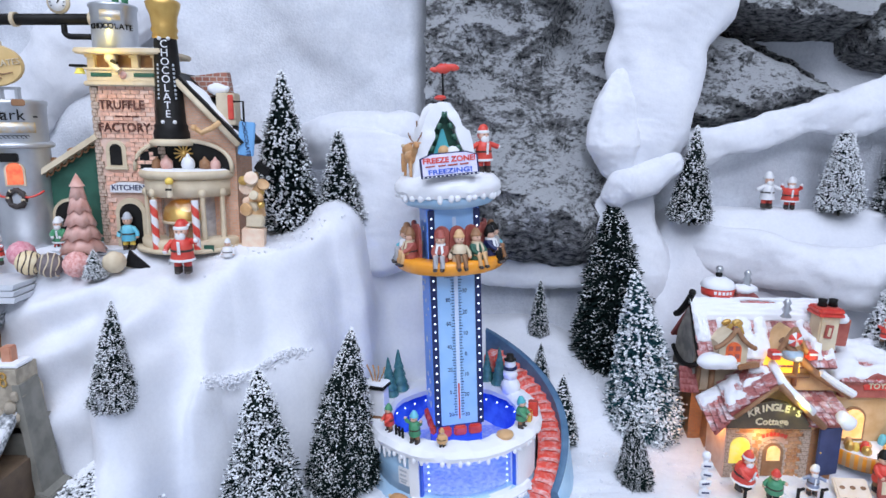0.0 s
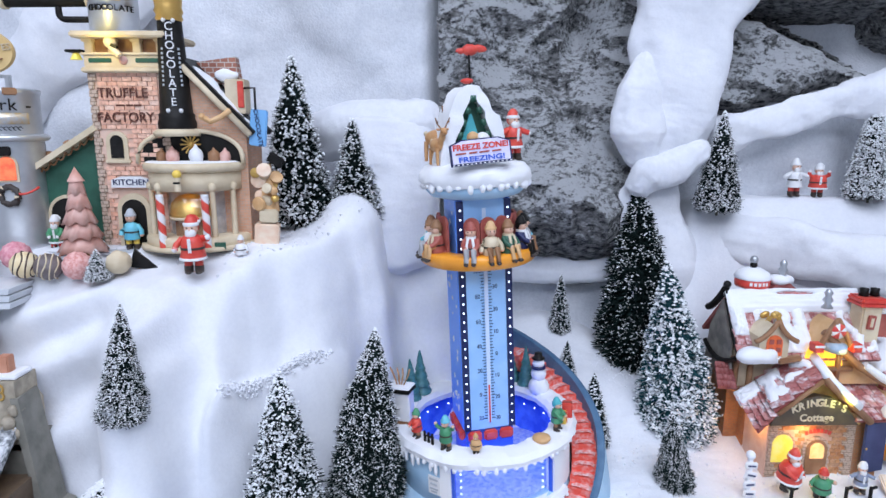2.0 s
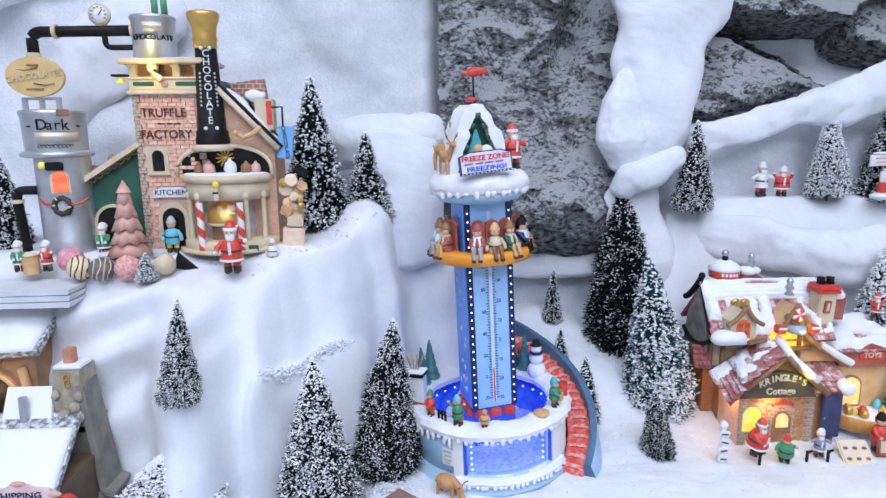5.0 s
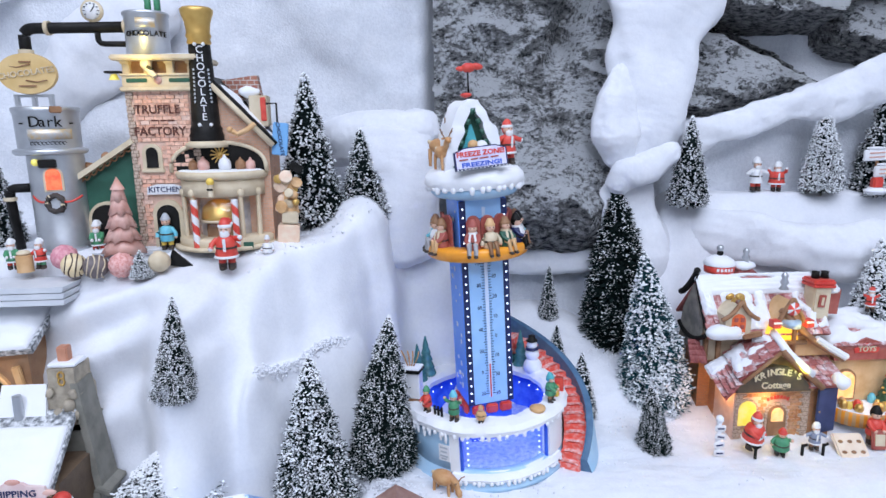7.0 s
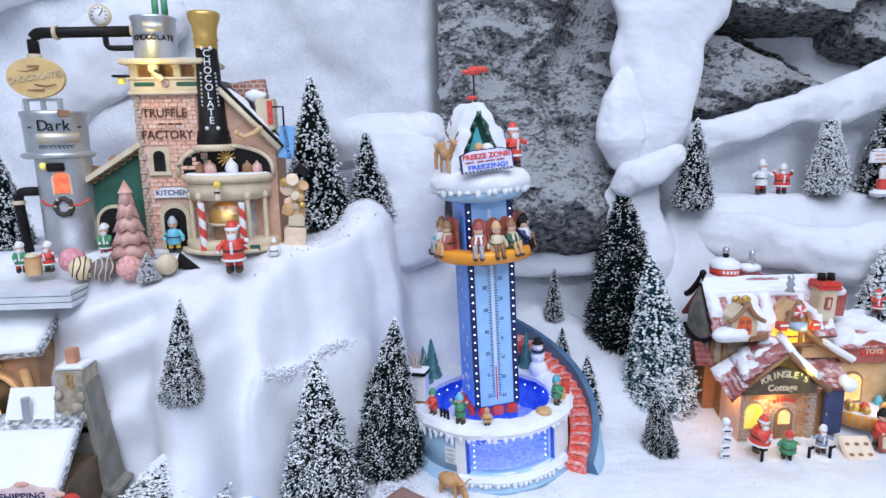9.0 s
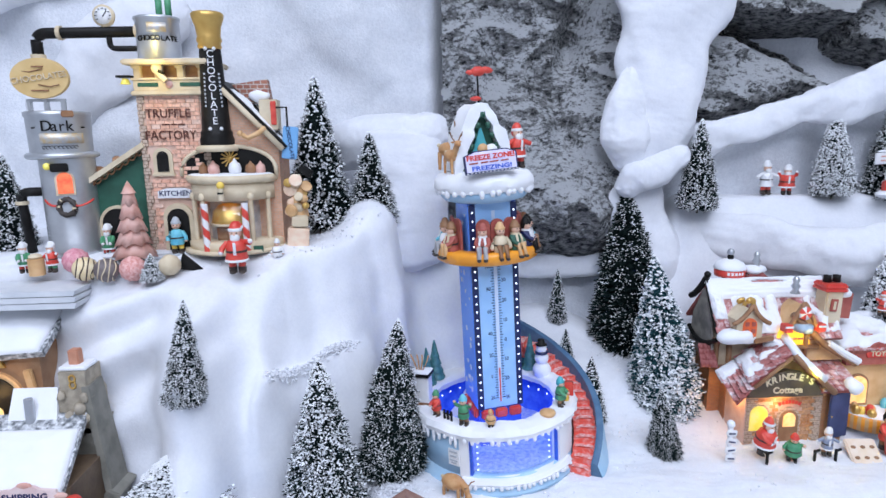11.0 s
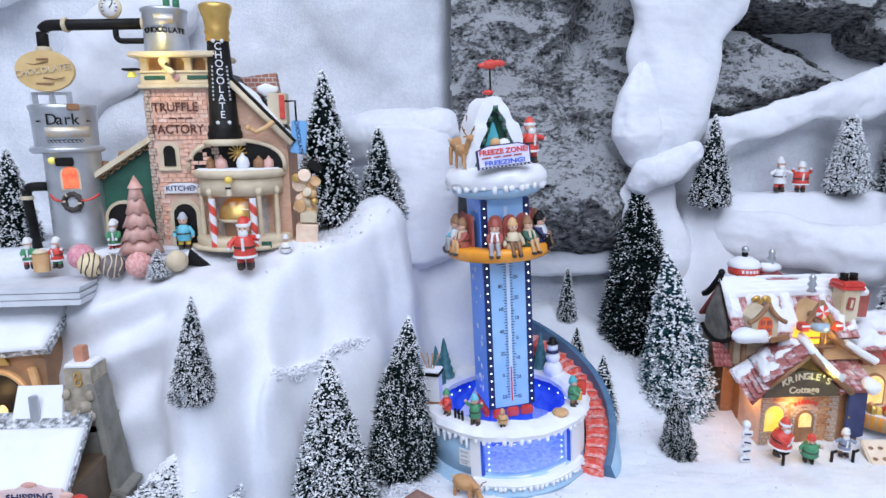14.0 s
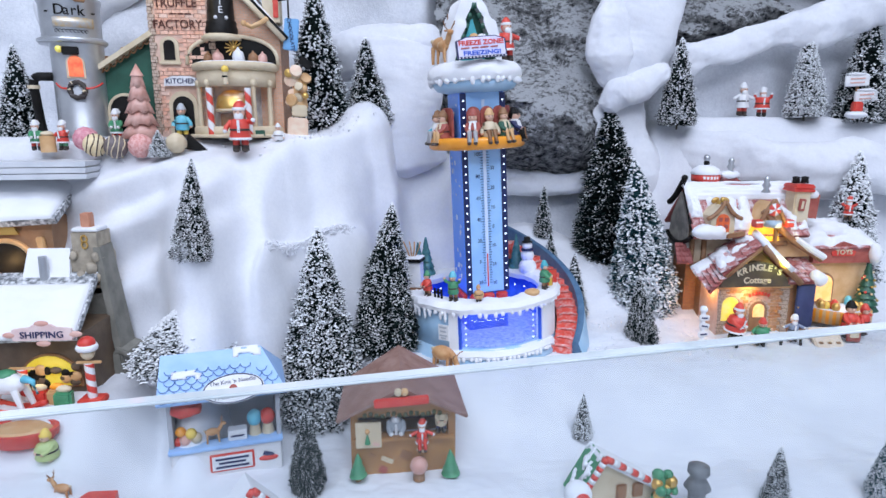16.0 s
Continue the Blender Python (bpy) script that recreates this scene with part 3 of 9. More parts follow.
roll("cotton_roll", [(0.23, 0.915, 0.185), (0.13, 0.925, 0.18), (0.05, 0.925, 0.19), (-0.03, 0.90, 0.22)],
     [0.02, 0.024, 0.022, 0.02], "white cotton roll under the rock sheet", 0.8, 7.0, rough=0.6)

roll("cotton_roll", [(-0.56, 0.850, 0.395), (-0.50, 0.852, 0.455), (-0.43, 0.856, 0.520), (-0.36, 0.865, 0.555)],
     [0.040, 0.050, 0.050, 0.030], "broad white cotton slope behind the factory", 0.5, 9.0)
roll("cotton_roll", [(-0.80, 0.90, 0.60), (-0.62, 0.895, 0.615), (-0.46, 0.893, 0.645), (-0.30, 0.897, 0.685), (-0.14, 0.90, 0.725)],
     [0.05, 0.055, 0.05, 0.045, 0.05], "wide white cotton drift along the top of the sheet", 0.45, 10.0)

# room round the display
bm = bmesh.new()
box(bm, (0.0, -0.5, -0.95), (7, 7, 0.1))
solid("floor", bm, GREY_BOARD, "grey shop floor", "floor", kind="structure")
bm = bmesh.new()
box(bm, (0.0, -0.5, 2.15), (7, 7, 0.1))
solid("ceiling", bm, WHITEWASH, "white shop ceiling", "ceiling", kind="structure")
for nm, c, s in (("wall_north", (0, 1.35, 0.6), (7, 0.1, 3.2)), ("wall_south", (0, -3.9, 0.6), (7, 0.1, 3.2)),
                 ("wall_west", (-3.4, -0.5, 0.6), (0.1, 6.8, 3.2)), ("wall_east", (3.4, -0.5, 0.6), (0.1, 6.8, 3.2))):
    bm = bmesh.new()
    box(bm, c, s)
    solid(nm, bm, WHITEWASH, "plain white shop wall", "wall", kind="structure")
bm = bmesh.new()
box(bm, (0.1, 0.23, -0.5), (2.1, 0.03, 0.75))
solid("display_front", bm, GREY_BOARD, "grey front board of the display table", "table", kind="structure")
guard = thing("glass_barrier", "clear glass guard with a greenish polished top edge", "glass",
              Matrix.Translation((0.0, 0.2064, 0.1628)) @ Matrix.Rotation(radians(1.9), 4, "Z") @ Matrix.Rotation(radians(-3.8), 4, "Y"))
bm = bmesh.new()
box(bm, (0, 0, -0.202), (1.9, 0.0075, 0.398))
pane = part("pane", bm, GUARD, guard)
pane.visible_shadow = False
bm = bmesh.new()
box(bm, (0, 0, -0.0009), (1.9, 0.0080, 0.0018), bevel=0.0006)
part("polished_edge", bm, material("sea_green_edge", (0.55, 0.63, 0.66), 0.16, second=(0.78, 0.83, 0.85), scale=9, coat=0.5), guard)
PLANK = material("pale_plank", (0.58, 0.61, 0.65), 0.6, second=(0.68, 0.70, 0.73), scale=40, bump=0.15)
edge = thing("terrace_edge", "pale grey plank edge showing under the snowy terrace", "board")
for k in range(3):
    bm = bmesh.new()
    z = 0.2150 + 0.0066 * k
    slab(bm, [(-0.75, z), (-0.418, z + 0.002), (-0.416, z + 0.0076), (-0.75, z + 0.0062)], 0.05, Matrix.Translation((0, 0.612, 0)))
    part("plank", bm, PLANK, edge)


# ---------------------------------------------------------------- bottle-brush trees
def brush_meshes(seed, lean, bristles, fullness, snowy, low=0.25, belly=0.10):
    """Needles and snow flock of a wired brush tree one unit high."""
    rnd = random.Random(seed)
    verts, faces, sv, sf = [], [], [], []

    def reach(h):
        return lean * ((1 - h) ** 0.74 * (0.66 + 0.34 * step(0.0, belly, h)) + 0.012) * (1 + 0.03 * math.sin(h * 47 + seed) + 0.03 * math.sin(h * 113))

    def lump(a, h):
        v = Vector((math.cos(a) * 2.4, math.sin(a) * 2.4, h * 12 + seed))
        return 1 + 0.15 * noise.noise(v) + 0.14 * noise.noise(v * 3.1)

    for k in range(bristles):
        h = 1 - 0.95 * math.sqrt(rnd.random()) if rnd.random() < 0.8 else 0.05 + 0.95 * rnd.random()
        a = rnd.random() * 2 * math.pi
        r = reach(h) * lump(a, h) * (rnd.uniform(0.78, 1.0) if rnd.random() < 0.95 else rnd.uniform(1.0, 1.07))
        d = Vector((math.cos(a), math.sin(a), rnd.uniform(-0.20, 0.16)))
        p0 = Vector((0, 0, h)) + d * r * 0.30
        p1 = Vector((0, 0, h)) + d * r
        t = Vector((-math.sin(a), math.cos(a), rnd.uniform(-1, 1))).normalized() * 0.0050
        n = len(verts)
        verts += [p0 - t, p0 + t, p1 + t * 0.4, p1 - t * 0.4]
        faces.append((n, n + 1, n + 2, n + 3))
        v = Vector((math.cos(a) * 3.0, math.sin(a) * 3.0, h * 11 + 7 + seed))
        cover = noise.noise(v) * 0.45 + noise.noise(v * 3.4) * 0.85 + rnd.uniform(-0.30, 0.30)
        if cover > 0.52 - snowy * (1 + low * 0.45 - low * h):
            f = rnd.uniform(0.86, 1.03)
            s = rnd.uniform(0.0042, 0.0095) * fullness
            ln = s * rnd.uniform(1.0, 2.2)
            q = Vector((0, 0, h + 0.003)) + d * r * f
            e = Vector((rnd.uniform(-1, 1), rnd.uniform(-1, 1), rnd.uniform(-0.7, 0.5))).normalized()
            w = e.cross(Vector((0.2, 0.1, 1))).normalized()
            u = w.cross(e).normalized()
            n = len(sv)
            sv += [q - e * ln, q + u * s, q + w * s * 0.8, q - u * s * 0.7, q - w * s, q + e * ln * 0.7]
            for i in range(4):
                sf += [(n, n + 1 + (i + 1) % 4, n + 1 + i), (n + 5, n + 1 + i, n + 1 + (i + 1) % 4)]
    out = []
    for nm, vv, ff in (("needles", verts, faces), ("snow_flock", sv, sf)):
        me = bpy.data.meshes.new(nm)
        me.from_pydata([tuple(v) for v in vv], [], ff)
        out.append(me)
    core = bmesh.new()
    lathe(core, [(0.0, 0.05)] + [(reach(h) * 0.66, h) for h in (0.06, 0.12, 0.25, 0.4, 0.6, 0.8, 0.95)] + [(0.0, 1.0)], 12)
    me = bpy.data.meshes.new("brush_core")
    core.to_mesh(me)
    core.free()
    return out + [me]


TREES = {k: brush_meshes(*v) for k, v in {
    "slim": (3, 0.18, 12000, 0.80, 0.50), "slim_dark": (5, 0.19, 20000, 0.46, 0.36, 0.25, 0.32), "full": (8, 0.245, 20000, 0.66, 0.46), "laden": (21, 0.245, 20000, 0.80, 0.60, 0.5),
    "snowy": (11, 0.205, 20000, 1.00, 0.46, 1.3, 0.28), "twig": (31, 0.18, 5000, 1.25, 0.30), "sprig": (25, 0.245, 9000, 1.20, 0.34), "sprig_laden": (27, 0.245, 9000, 1.25, 0.66), "small": (14, 0.24, 3600, 1.7, 0.50), "shrub": (19, 0.30, 9000, 1.25, 1.05)}.items()}


def tree(kind, x, y, z, h, label, needle=NEEDLE, turn=0.0, tip=(0, 0), wide=1.0):
    t = thing("brush_tree", label, "tree", pose(x, y, z, tip[0], tip[1]) @ Matrix.Rotation(radians(turn), 4, "Z") @ Matrix.Diagonal((h * wide, h * wide, h, 1)), group="brush trees")
    needles, flock, core = TREES[kind]
    for nm, me, mt in (("needles", needles, needle), ("snow_flock", flock, FLOCK), ("inner_crown", core, needle)):
        me2 = me if me.materials and me.materials[0] == mt else me.copy() if me.materials else me
        if not me2.materials:
            me2.materials.append(mt)
        elif me2.materials[0] != mt:
            me2.materials[0] = mt
        ob = new(nm, me2)
        ob.parent = t
    w = bmesh.new()
    cone(w, (0, 0, -0.02), 0.012, 0.006, 1.0, 6)
    part("trunk", w, WIRE, t)
    return t


DARK, PALE = "dark green bristle tree dusted with snow", "blue-green bristle tree thick with snow"
tree("sprig", -0.192, 0.79, 0.262, 0.195, DARK + " behind the factory", turn=20)
tree("sprig", -0.121, 0.80, 0.268, 0.121, DARK + " beside the cotton heap", turn=80, tip=(0, -3), wide=1.3)
tree("sprig", 0.337, 0.858, 0.268, 0.131, DARK + " on the shelf", turn=10)
tree("sprig_laden", 0.554, 0.885, 0.281, 0.137, DARK + " high on the shelf", turn=140, tip=(0, -2))
tree("sprig", 0.658, 0.90, 0.270, 0.180, DARK + " on the shelf's edge", turn=50, wide=1.05)
tree("slim_dark", 0.256, 0.866, 0.022, 0.286, "tall dark green bristle tree against the rock", tip=(0, -4.5), wide=1.42)
tree("snowy", 0.268, 0.755, -0.012, 0.240, PALE + ", tall, beside the cottage", NEEDLE_BLUE, turn=30, tip=(0, -7.5), wide=1.16)
tree("full", 0.224, 0.660, -0.008, 0.096, PALE + ", small, before the cottage", NEEDLE, turn=75, tip=(0, -5), wide=1.0)
tree("full", -0.108, 0.655, -0.005, 0.188, DARK + " beside the blue tower", turn=130, tip=(0, 5))
tree("laden", -0.171, 0.583, -0.060, 0.226, DARK + ", tall, between the stalls", turn=200)
tree("slim", -0.290, 0.543, 0.138, 0.104, DARK + " standing alone on the slope", turn=15, tip=(0, 4), wide=1.15)
tree("twig", 0.146, 0.90, 0.090, 0.088, DARK + " in the hollow", turn=45, wide=1.15)
tree("twig", 0.152, 0.73, 0.010, 0.092, DARK + ", small, beside the slide", turn=100, wide=1.4)
tree("twig", 0.133, 0.79, 0.050, 0.070, DARK + ", small, behind the slide", turn=160, wide=1.4)
tree("sprig_laden", 0.560, 0.76, 0.040, 0.195, DARK + " beside the cottage", turn=240)


def brick_material(name, a, b, mortar, width=0.006, height=0.0028, relief=0.5):
    m = bpy.data.materials.new(name)
    m.use_nodes = True
    nt = m.node_tree
    p = nt.nodes["Principled BSDF"]
    tc, sep, add, com, br, bp = [nt.nodes.new("ShaderNode" + k) for k in ("TexCoord", "SeparateXYZ", "Math", "CombineXYZ", "TexBrick", "Bump")]
    nz, mx = nt.nodes.new("ShaderNodeTexNoise"), nt.nodes.new("ShaderNodeMix")
    mx.data_type, mx.blend_type = "RGBA", "MULTIPLY"
    mx.inputs[0].default_value = 0.6
    nz.inputs["Scale"].default_value, nz.inputs["Detail"].default_value = 70, 6
    ramp = nt.nodes.new("ShaderNodeValToRGB")
    ramp.color_ramp.elements[0].color, ramp.color_ramp.elements[1].color = (0.45, 0.42, 0.40, 1), (1.3, 1.25, 1.2, 1)
    br.inputs["Scale"].default_value, br.inputs["Brick Width"].default_value, br.inputs["Row Height"].default_value = 1.0, width, height
    br.inputs["Mortar Size"].default_value = height * 0.10
    br.inputs["Color1"].default_value, br.inputs["Color2"].default_value, br.inputs["Mortar"].default_value = (*a, 1), (*b, 1), (*mortar, 1)
    bp.inputs["Strength"].default_value, bp.inputs["Distance"].default_value, bp.invert = relief, 0.0008, True
    p.inputs["Roughness"].default_value = 0.6
    links(nt, (tc.outputs["Object"], sep.inputs["Vector"]), (sep.outputs["X"], add.inputs[0]), (sep.outputs["Y"], add.inputs[1]),
          (add.outputs["Value"], com.inputs["X"]), (sep.outputs["Z"], com.inputs["Y"]), (com.outputs["Vector"], br.inputs["Vector"]),
          (tc.outputs["Object"], nz.inputs["Vector"]), (nz.outputs["Fac"], ramp.inputs["Fac"]), (br.outputs["Color"], mx.inputs[6]), (ramp.outputs["Color"], mx.inputs[7]),
          (mx.outputs[2], p.inputs["Base Color"]), (br.outputs["Fac"], bp.inputs["Height"]), (bp.outputs["Normal"], p.inputs["Normal"]))
    return m


BRICK_PINK = brick_material("salmon_brick", (0.70, 0.38, 0.24), (0.76, 0.48, 0.33), (0.60, 0.46, 0.36))
BRICK_WARM = brick_material("orange_brick", (0.48, 0.22, 0.09), (0.40, 0.17, 0.08), (0.30, 0.20, 0.13), 0.0055, 0.0026)
STONE = brick_material("grey_quoin_stone", (0.62, 0.50, 0.40), (0.54, 0.42, 0.34), (0.30, 0.22, 0.17), 0.006, 0.004)
TIN = material("galvanised_tin", (0.58, 0.60, 0.62), 0.38, 0.75, second=(0.48, 0.50, 0.53), scale=50)
GOLD = material("gold_paint", (0.70, 0.46, 0.14), 0.35, 0.6, second=(0.60, 0.36, 0.10), scale=70)
PINK = material("pink_resin", (0.62, 0.32, 0.26), 0.5, second=(0.72, 0.45, 0.38), scale=80)
MAROON = material("maroon_tile", (0.26, 0.055, 0.05), 0.5, second=(0.36, 0.11, 0.10), scale=140, bump=0.2)
DARK_GREEN = material("dark_green_panel", (0.02, 0.085, 0.055), 0.45, second=(0.03, 0.12, 0.08), scale=60)
TEAL = material("teal_panel", (0.05, 0.36, 0.42), 0.5, second=(0.09, 0.46, 0.52), scale=60)
WARM_GLOW = material("warm_lit_window", (0.9, 0.6, 0.2), 0.4, second=(0.95, 0.75, 0.4), scale=120, glow=(1.0, 0.55, 0.16), power=0.45)
YELLOW_GLOW = material("yellow_lit_window", (0.9, 0.8, 0.1), 0.4, second=(0.95, 0.9, 0.3), scale=120, glow=(1.0, 0.74, 0.06), power=0.22)
# Basin lining: light from the LEDs around it is put in as emission.
POOL = material("basin_with_led_glow", (0.015, 0.06, 0.55), 0.25, second=(0.05, 0.16, 0.75), scale=60, glow=(0.01, 0.05, 1.0), power=0.22)
DEER = material("fawn_brown", (0.50, 0.24, 0.09), 0.55, second=(0.62, 0.36, 0.17), scale=150)


# ---------------------------------------------------------------- small figures: each a single plain shape
BOOT = material("dark_boot", (0.035, 0.026, 0.022), 0.45, second=(0.06, 0.045, 0.035), scale=200)


def doll(label, m, coat, legs, hat, h=0.045, hair=None, seated=False, arms="down", wide=1.0, trim=None, category="figurine", name="figurine", group="", scarf=None):
    """A painted resin figure, h high, facing -y. Slots: coat, legs, hat, face, hair, trim, boots, scarf."""
    bm = bmesh.new()
    k = h
    top = 0.0 if not seated else -0.30 * k
    if seated:
        for s in (-1, 1):
            tube(bm, [(s * 0.07 * k, 0, 0.10 * k), (s * 0.08 * k, -0.22 * k, 0.11 * k), (s * 0.08 * k, -0.25 * k, -0.14 * k)], 0.065 * k, 7, 1)
            ball(bm, (s * 0.08 * k, -0.29 * k, -0.17 * k), 0.07 * k, 6, 7, (0.8, 1.2, 0.6))
    else:
        for s in (-1, 1):
            cone(bm, (s * 0.085 * k, 0, 0.02 * k), 0.065 * k, 0.075 * k, 0.30 * k, 8, slot=1)
            ball(bm, (s * 0.085 * k, -0.035 * k, 0.03 * k), 0.07 * k, 6, 8, (0.9, 1.4, 0.55))
            cone(bm, (s * 0.085 * k, 0, 0.02 * k), 0.074 * k, 0.078 * k, 0.12 * k, 8, slot=6)
    lathe(bm, [(0.0, 0.24 * k), (0.17 * k * wide, 0.25 * k), (0.185 * k * wide, 0.30 * k), (0.16 * k * wide, 0.42 * k), (0.165 * k * wide, 0.52 * k),
               (0.13 * k * wide, 0.63 * k), (0.06 * k, 0.67 * k), (0.0, 0.68 * k)], 12, (0, 0, top), 0)
    if trim is not None:
        lathe(bm, [(0.17 * k * wide, 0.235 * k), (0.20 * k * wide, 0.25 * k), (0.195 * k * wide, 0.285 * k), (0.17 * k * wide, 0.29 * k)], 12, (0, 0, top), 5)
        box(bm, (0, -0.165 * k * wide, 0.45 * k + top), (0.05 * k, 0.02 * k, 0.34 * k), (8, 0, 0), slot=5)
    lathe(bm, [(0.150 * k * wide, 0.415 * k), (0.172 * k * wide, 0.42 * k), (0.172 * k * wide, 0.455 * k), (0.150 * k * wide, 0.46 * k)], 12, (0, 0, top), 6)
    if scarf is not None:
        lathe(bm, [(0.06 * k, 0.625 * k), (0.115 * k, 0.635 * k), (0.115 * k, 0.68 * k), (0.06 * k, 0.69 * k)], 10, (0, 0, top), 7)
        for s in (-1, 1):
            tube(bm, [(s * 0.05 * k, -0.11 * k, 0.65 * k + top), (s * 0.075 * k, -0.165 * k, 0.50 * k + top), (s * 0.085 * k, -0.17 * k, 0.36 * k + top)], 0.032 * k, 6, 7)
    for s in (-1, 1):
        ball(bm, (s * 0.042 * k, -0.122 * k, 0.785 * k + top), 0.015 * k, 6, 5)
    ball(bm, (0, -0.130 * k, 0.755 * k + top), 0.020 * k, 3, 6)
    for s in (-1, 1):
        hand = {"down": (s * 0.23 * k, -0.05 * k, 0.36 * k), "front": (s * 0.10 * k, -0.21 * k, 0.43 * k),
                "up": (s * 0.26 * k, -0.06 * k, 0.74 * k), "wide": (s * 0.33 * k, -0.05 * k, 0.52 * k),
                "one": (s * 0.27 * k, -0.08 * k, 0.42 * k if s < 0 else 0.62 * k)}[arms]
        sh = (s * 0.13 * k * wide, 0, 0.60 * k + top)
        hd = (hand[0], hand[1], hand[2] + top)
        el = ((sh[0] + hd[0]) / 2 + s * 0.04 * k, (sh[1] + hd[1]) / 2, (sh[2] + hd[2]) / 2 - 0.02 * k)
        tube(bm, [sh, el, hd], 0.055 * k, 7, 0)
        ball(bm, hd, 0.05 * k, 5 if trim is not None else 3, 7)
    ball(bm, (0, -0.015 * k, 0.77 * k + top), 0.115 * k, 3, 12)
    ball(bm, (0, 0.025 * k, 0.785 * k + top), 0.120 * k, 4, 10)
    if trim is not None:
        ball(bm, (0, -0.07 * k, 0.69 * k + top), 0.095 * k, 5, 9, (1.0, 0.8, 1.2))
    lathe(bm, [(0.125 * k, 0.81 * k), (0.135 * k, 0.845 * k), (0.11 * k, 0.87 * k)], 12, (0, 0, top), 5 if trim is not None else 2)
    lathe(bm, [(0.115 * k, 0.85 * k), (0.095 * k, 0.92 * k), (0.05 * k, 0.985 * k), (0.0, 1.0 * k)], 12, (0, 0.01 * k, top), 2)
    if trim is not None:
        tube(bm, [(0, 0.01 * k, 0.97 * k + top), (0.06 * k, 0.03 * k, 0.96 * k + top), (0.11 * k, 0.04 * k, 0.90 * k + top)], 0.035 * k, 6, 2)
        ball(bm, (0.115 * k, 0.04 * k, 0.88 * k + top), 0.038 * k, 5, 7)
    ob = part(name, bm, [coat, legs, hat, SKIN, hair or hat, trim or coat, BOOT, scarf or coat], None, "", None, 60)
    ob.matrix_world = m
    return tagged(ob, label, category, group)


def reindeer(label, m, h=0.03, name="reindeer_figurine", graze=False):
    bm = bmesh.new()
    k = h
    ball(bm, (0, 0, 0.52 * k), 0.2 * k, 0, 12, (1.75, 0.95, 0.95))
    if graze:
        ball(bm, (0, 0, 0.54 * k), 0.24 * k, 0, 12, (1.6, 1.05, 1.0))
        tube(bm, [(0.26 * k, 0, 0.60 * k), (0.44 * k, 0, 0.48 * k), (0.50 * k, 0, 0.30 * k)], 0.13 * k, 8, 0, 0.09 * k)
        ball(bm, (0.54 * k, 0, 0.20 * k), 0.11 * k, 0, 9, (1.0, 0.85, 1.5), (0, -20, 0))
        for s in (-1, 1):
            tube(bm, [(0.46 * k, s * 0.06 * k, 0.44 * k), (0.52 * k, s * 0.18 * k, 0.58 * k), (0.62 * k, s * 0.22 * k, 0.64 * k)], 0.020 * k, 5, 1)
    else:
        tube(bm, [(0.28 * k, 0, 0.58 * k), (0.40 * k, 0, 0.78 * k), (0.44 * k, 0, 0.86 * k)], 0.10 * k, 8, 0, 0.075 * k)
        ball(bm, (0.50 * k, 0, 0.88 * k), 0.10 * k, 0, 9, (1.6, 0.85, 0.9), (0, 20, 0))
    for s in (-1, 1):
        for x in (-0.24, 0.24):
            tube(bm, [(x * k, s * 0.10 * k, 0.45 * k), (x * k * 1.05, s * 0.11 * k, 0.22 * k), (x * k * 1.1, s * 0.11 * k, 0.0)], 0.06 * k, 6, 0, 0.04 * k)
        if graze:
            continue
        tube(bm, [(0.44 * k, s * 0.05 * k, 0.94 * k), (0.40 * k, s * 0.14 * k, 1.08 * k), (0.46 * k, s * 0.20 * k, 1.22 * k)], 0.018 * k, 5, 1)
        tube(bm, [(0.41 * k, s * 0.13 * k, 1.06 * k), (0.52 * k, s * 0.16 * k, 1.14 * k)], 0.014 * k, 5, 1)
        ball(bm, (0.42 * k, s * 0.12 * k, 0.93 * k), 0.05 * k, 0, 6, (0.6, 1.2, 0.6))
    ball(bm, (-0.36 * k, 0, 0.62 * k), 0.06 * k, 2, 6)
    ob = part(name, bm, [DEER, BROWN, CREAM], None, "", None, 60)
    ob.matrix_world = m
    return tagged(ob, label, "figurine")


def drips(bm, r, z, n, seed, drop=0.004, slot=0, a0=0.0, a1=360.0, thick=0.0022):
    """Icicle-like scallops under a snowy rim."""
    rnd = random.Random(seed)
    for i in range(n):
        a = radians(a0 + (a1 - a0) * (i + rnd.uniform(0.2, 0.8)) / n)
        d = drop * rnd.uniform(0.5, 1.25)
        ball(bm, (r * math.cos(a), r * math.sin(a), z - d * 0.25), thick, slot, 8, (1.1, 1.1, d / thick * 0.75))


# ---------------------------------------------------------------- the blue drop tower
tower = thing("drop_tower", "pale blue thermometer drop-tower ride with snowy basin and red steps", "toy tower", pose(0.0235, 0.690, -0.002, 0, -2.6, 11))
F = -90.0  # the front, as an angle about the axis
W0, W1 = F - 36, F + 34
R = 0.092

bm = bmesh.new()
lathe(bm, [(0.0, 0.0), (R + 0.006, 0.0), (R + 0.006, 0.004), (R + 0.001, 0.008), (R, 0.020), (R - 0.012, 0.020), (R - 0.012, 0.016), (0.0, 0.016)], 72)
part("plinth", bm, ICE_BLUE, tower)
bm = bmesh.new()
lathe(bm, [(R - 0.009, 0.018), (R, 0.018), (R, 0.067), (R - 0.009, 0.067), (R - 0.009, 0.018)], 60, start=W1 + 22, sweep=360 - (W1 - W0) - 27)
part("basin_wall", bm, ICE_BLUE, tower)
bm = bmesh.new()
lathe(bm, [(R - 0.009, 0.018), (R + 0.001, 0.018), (R + 0.001, 0.067), (R - 0.009, 0.067), (R - 0.009, 0.018)], 8, start=W1 - 1, sweep=26)
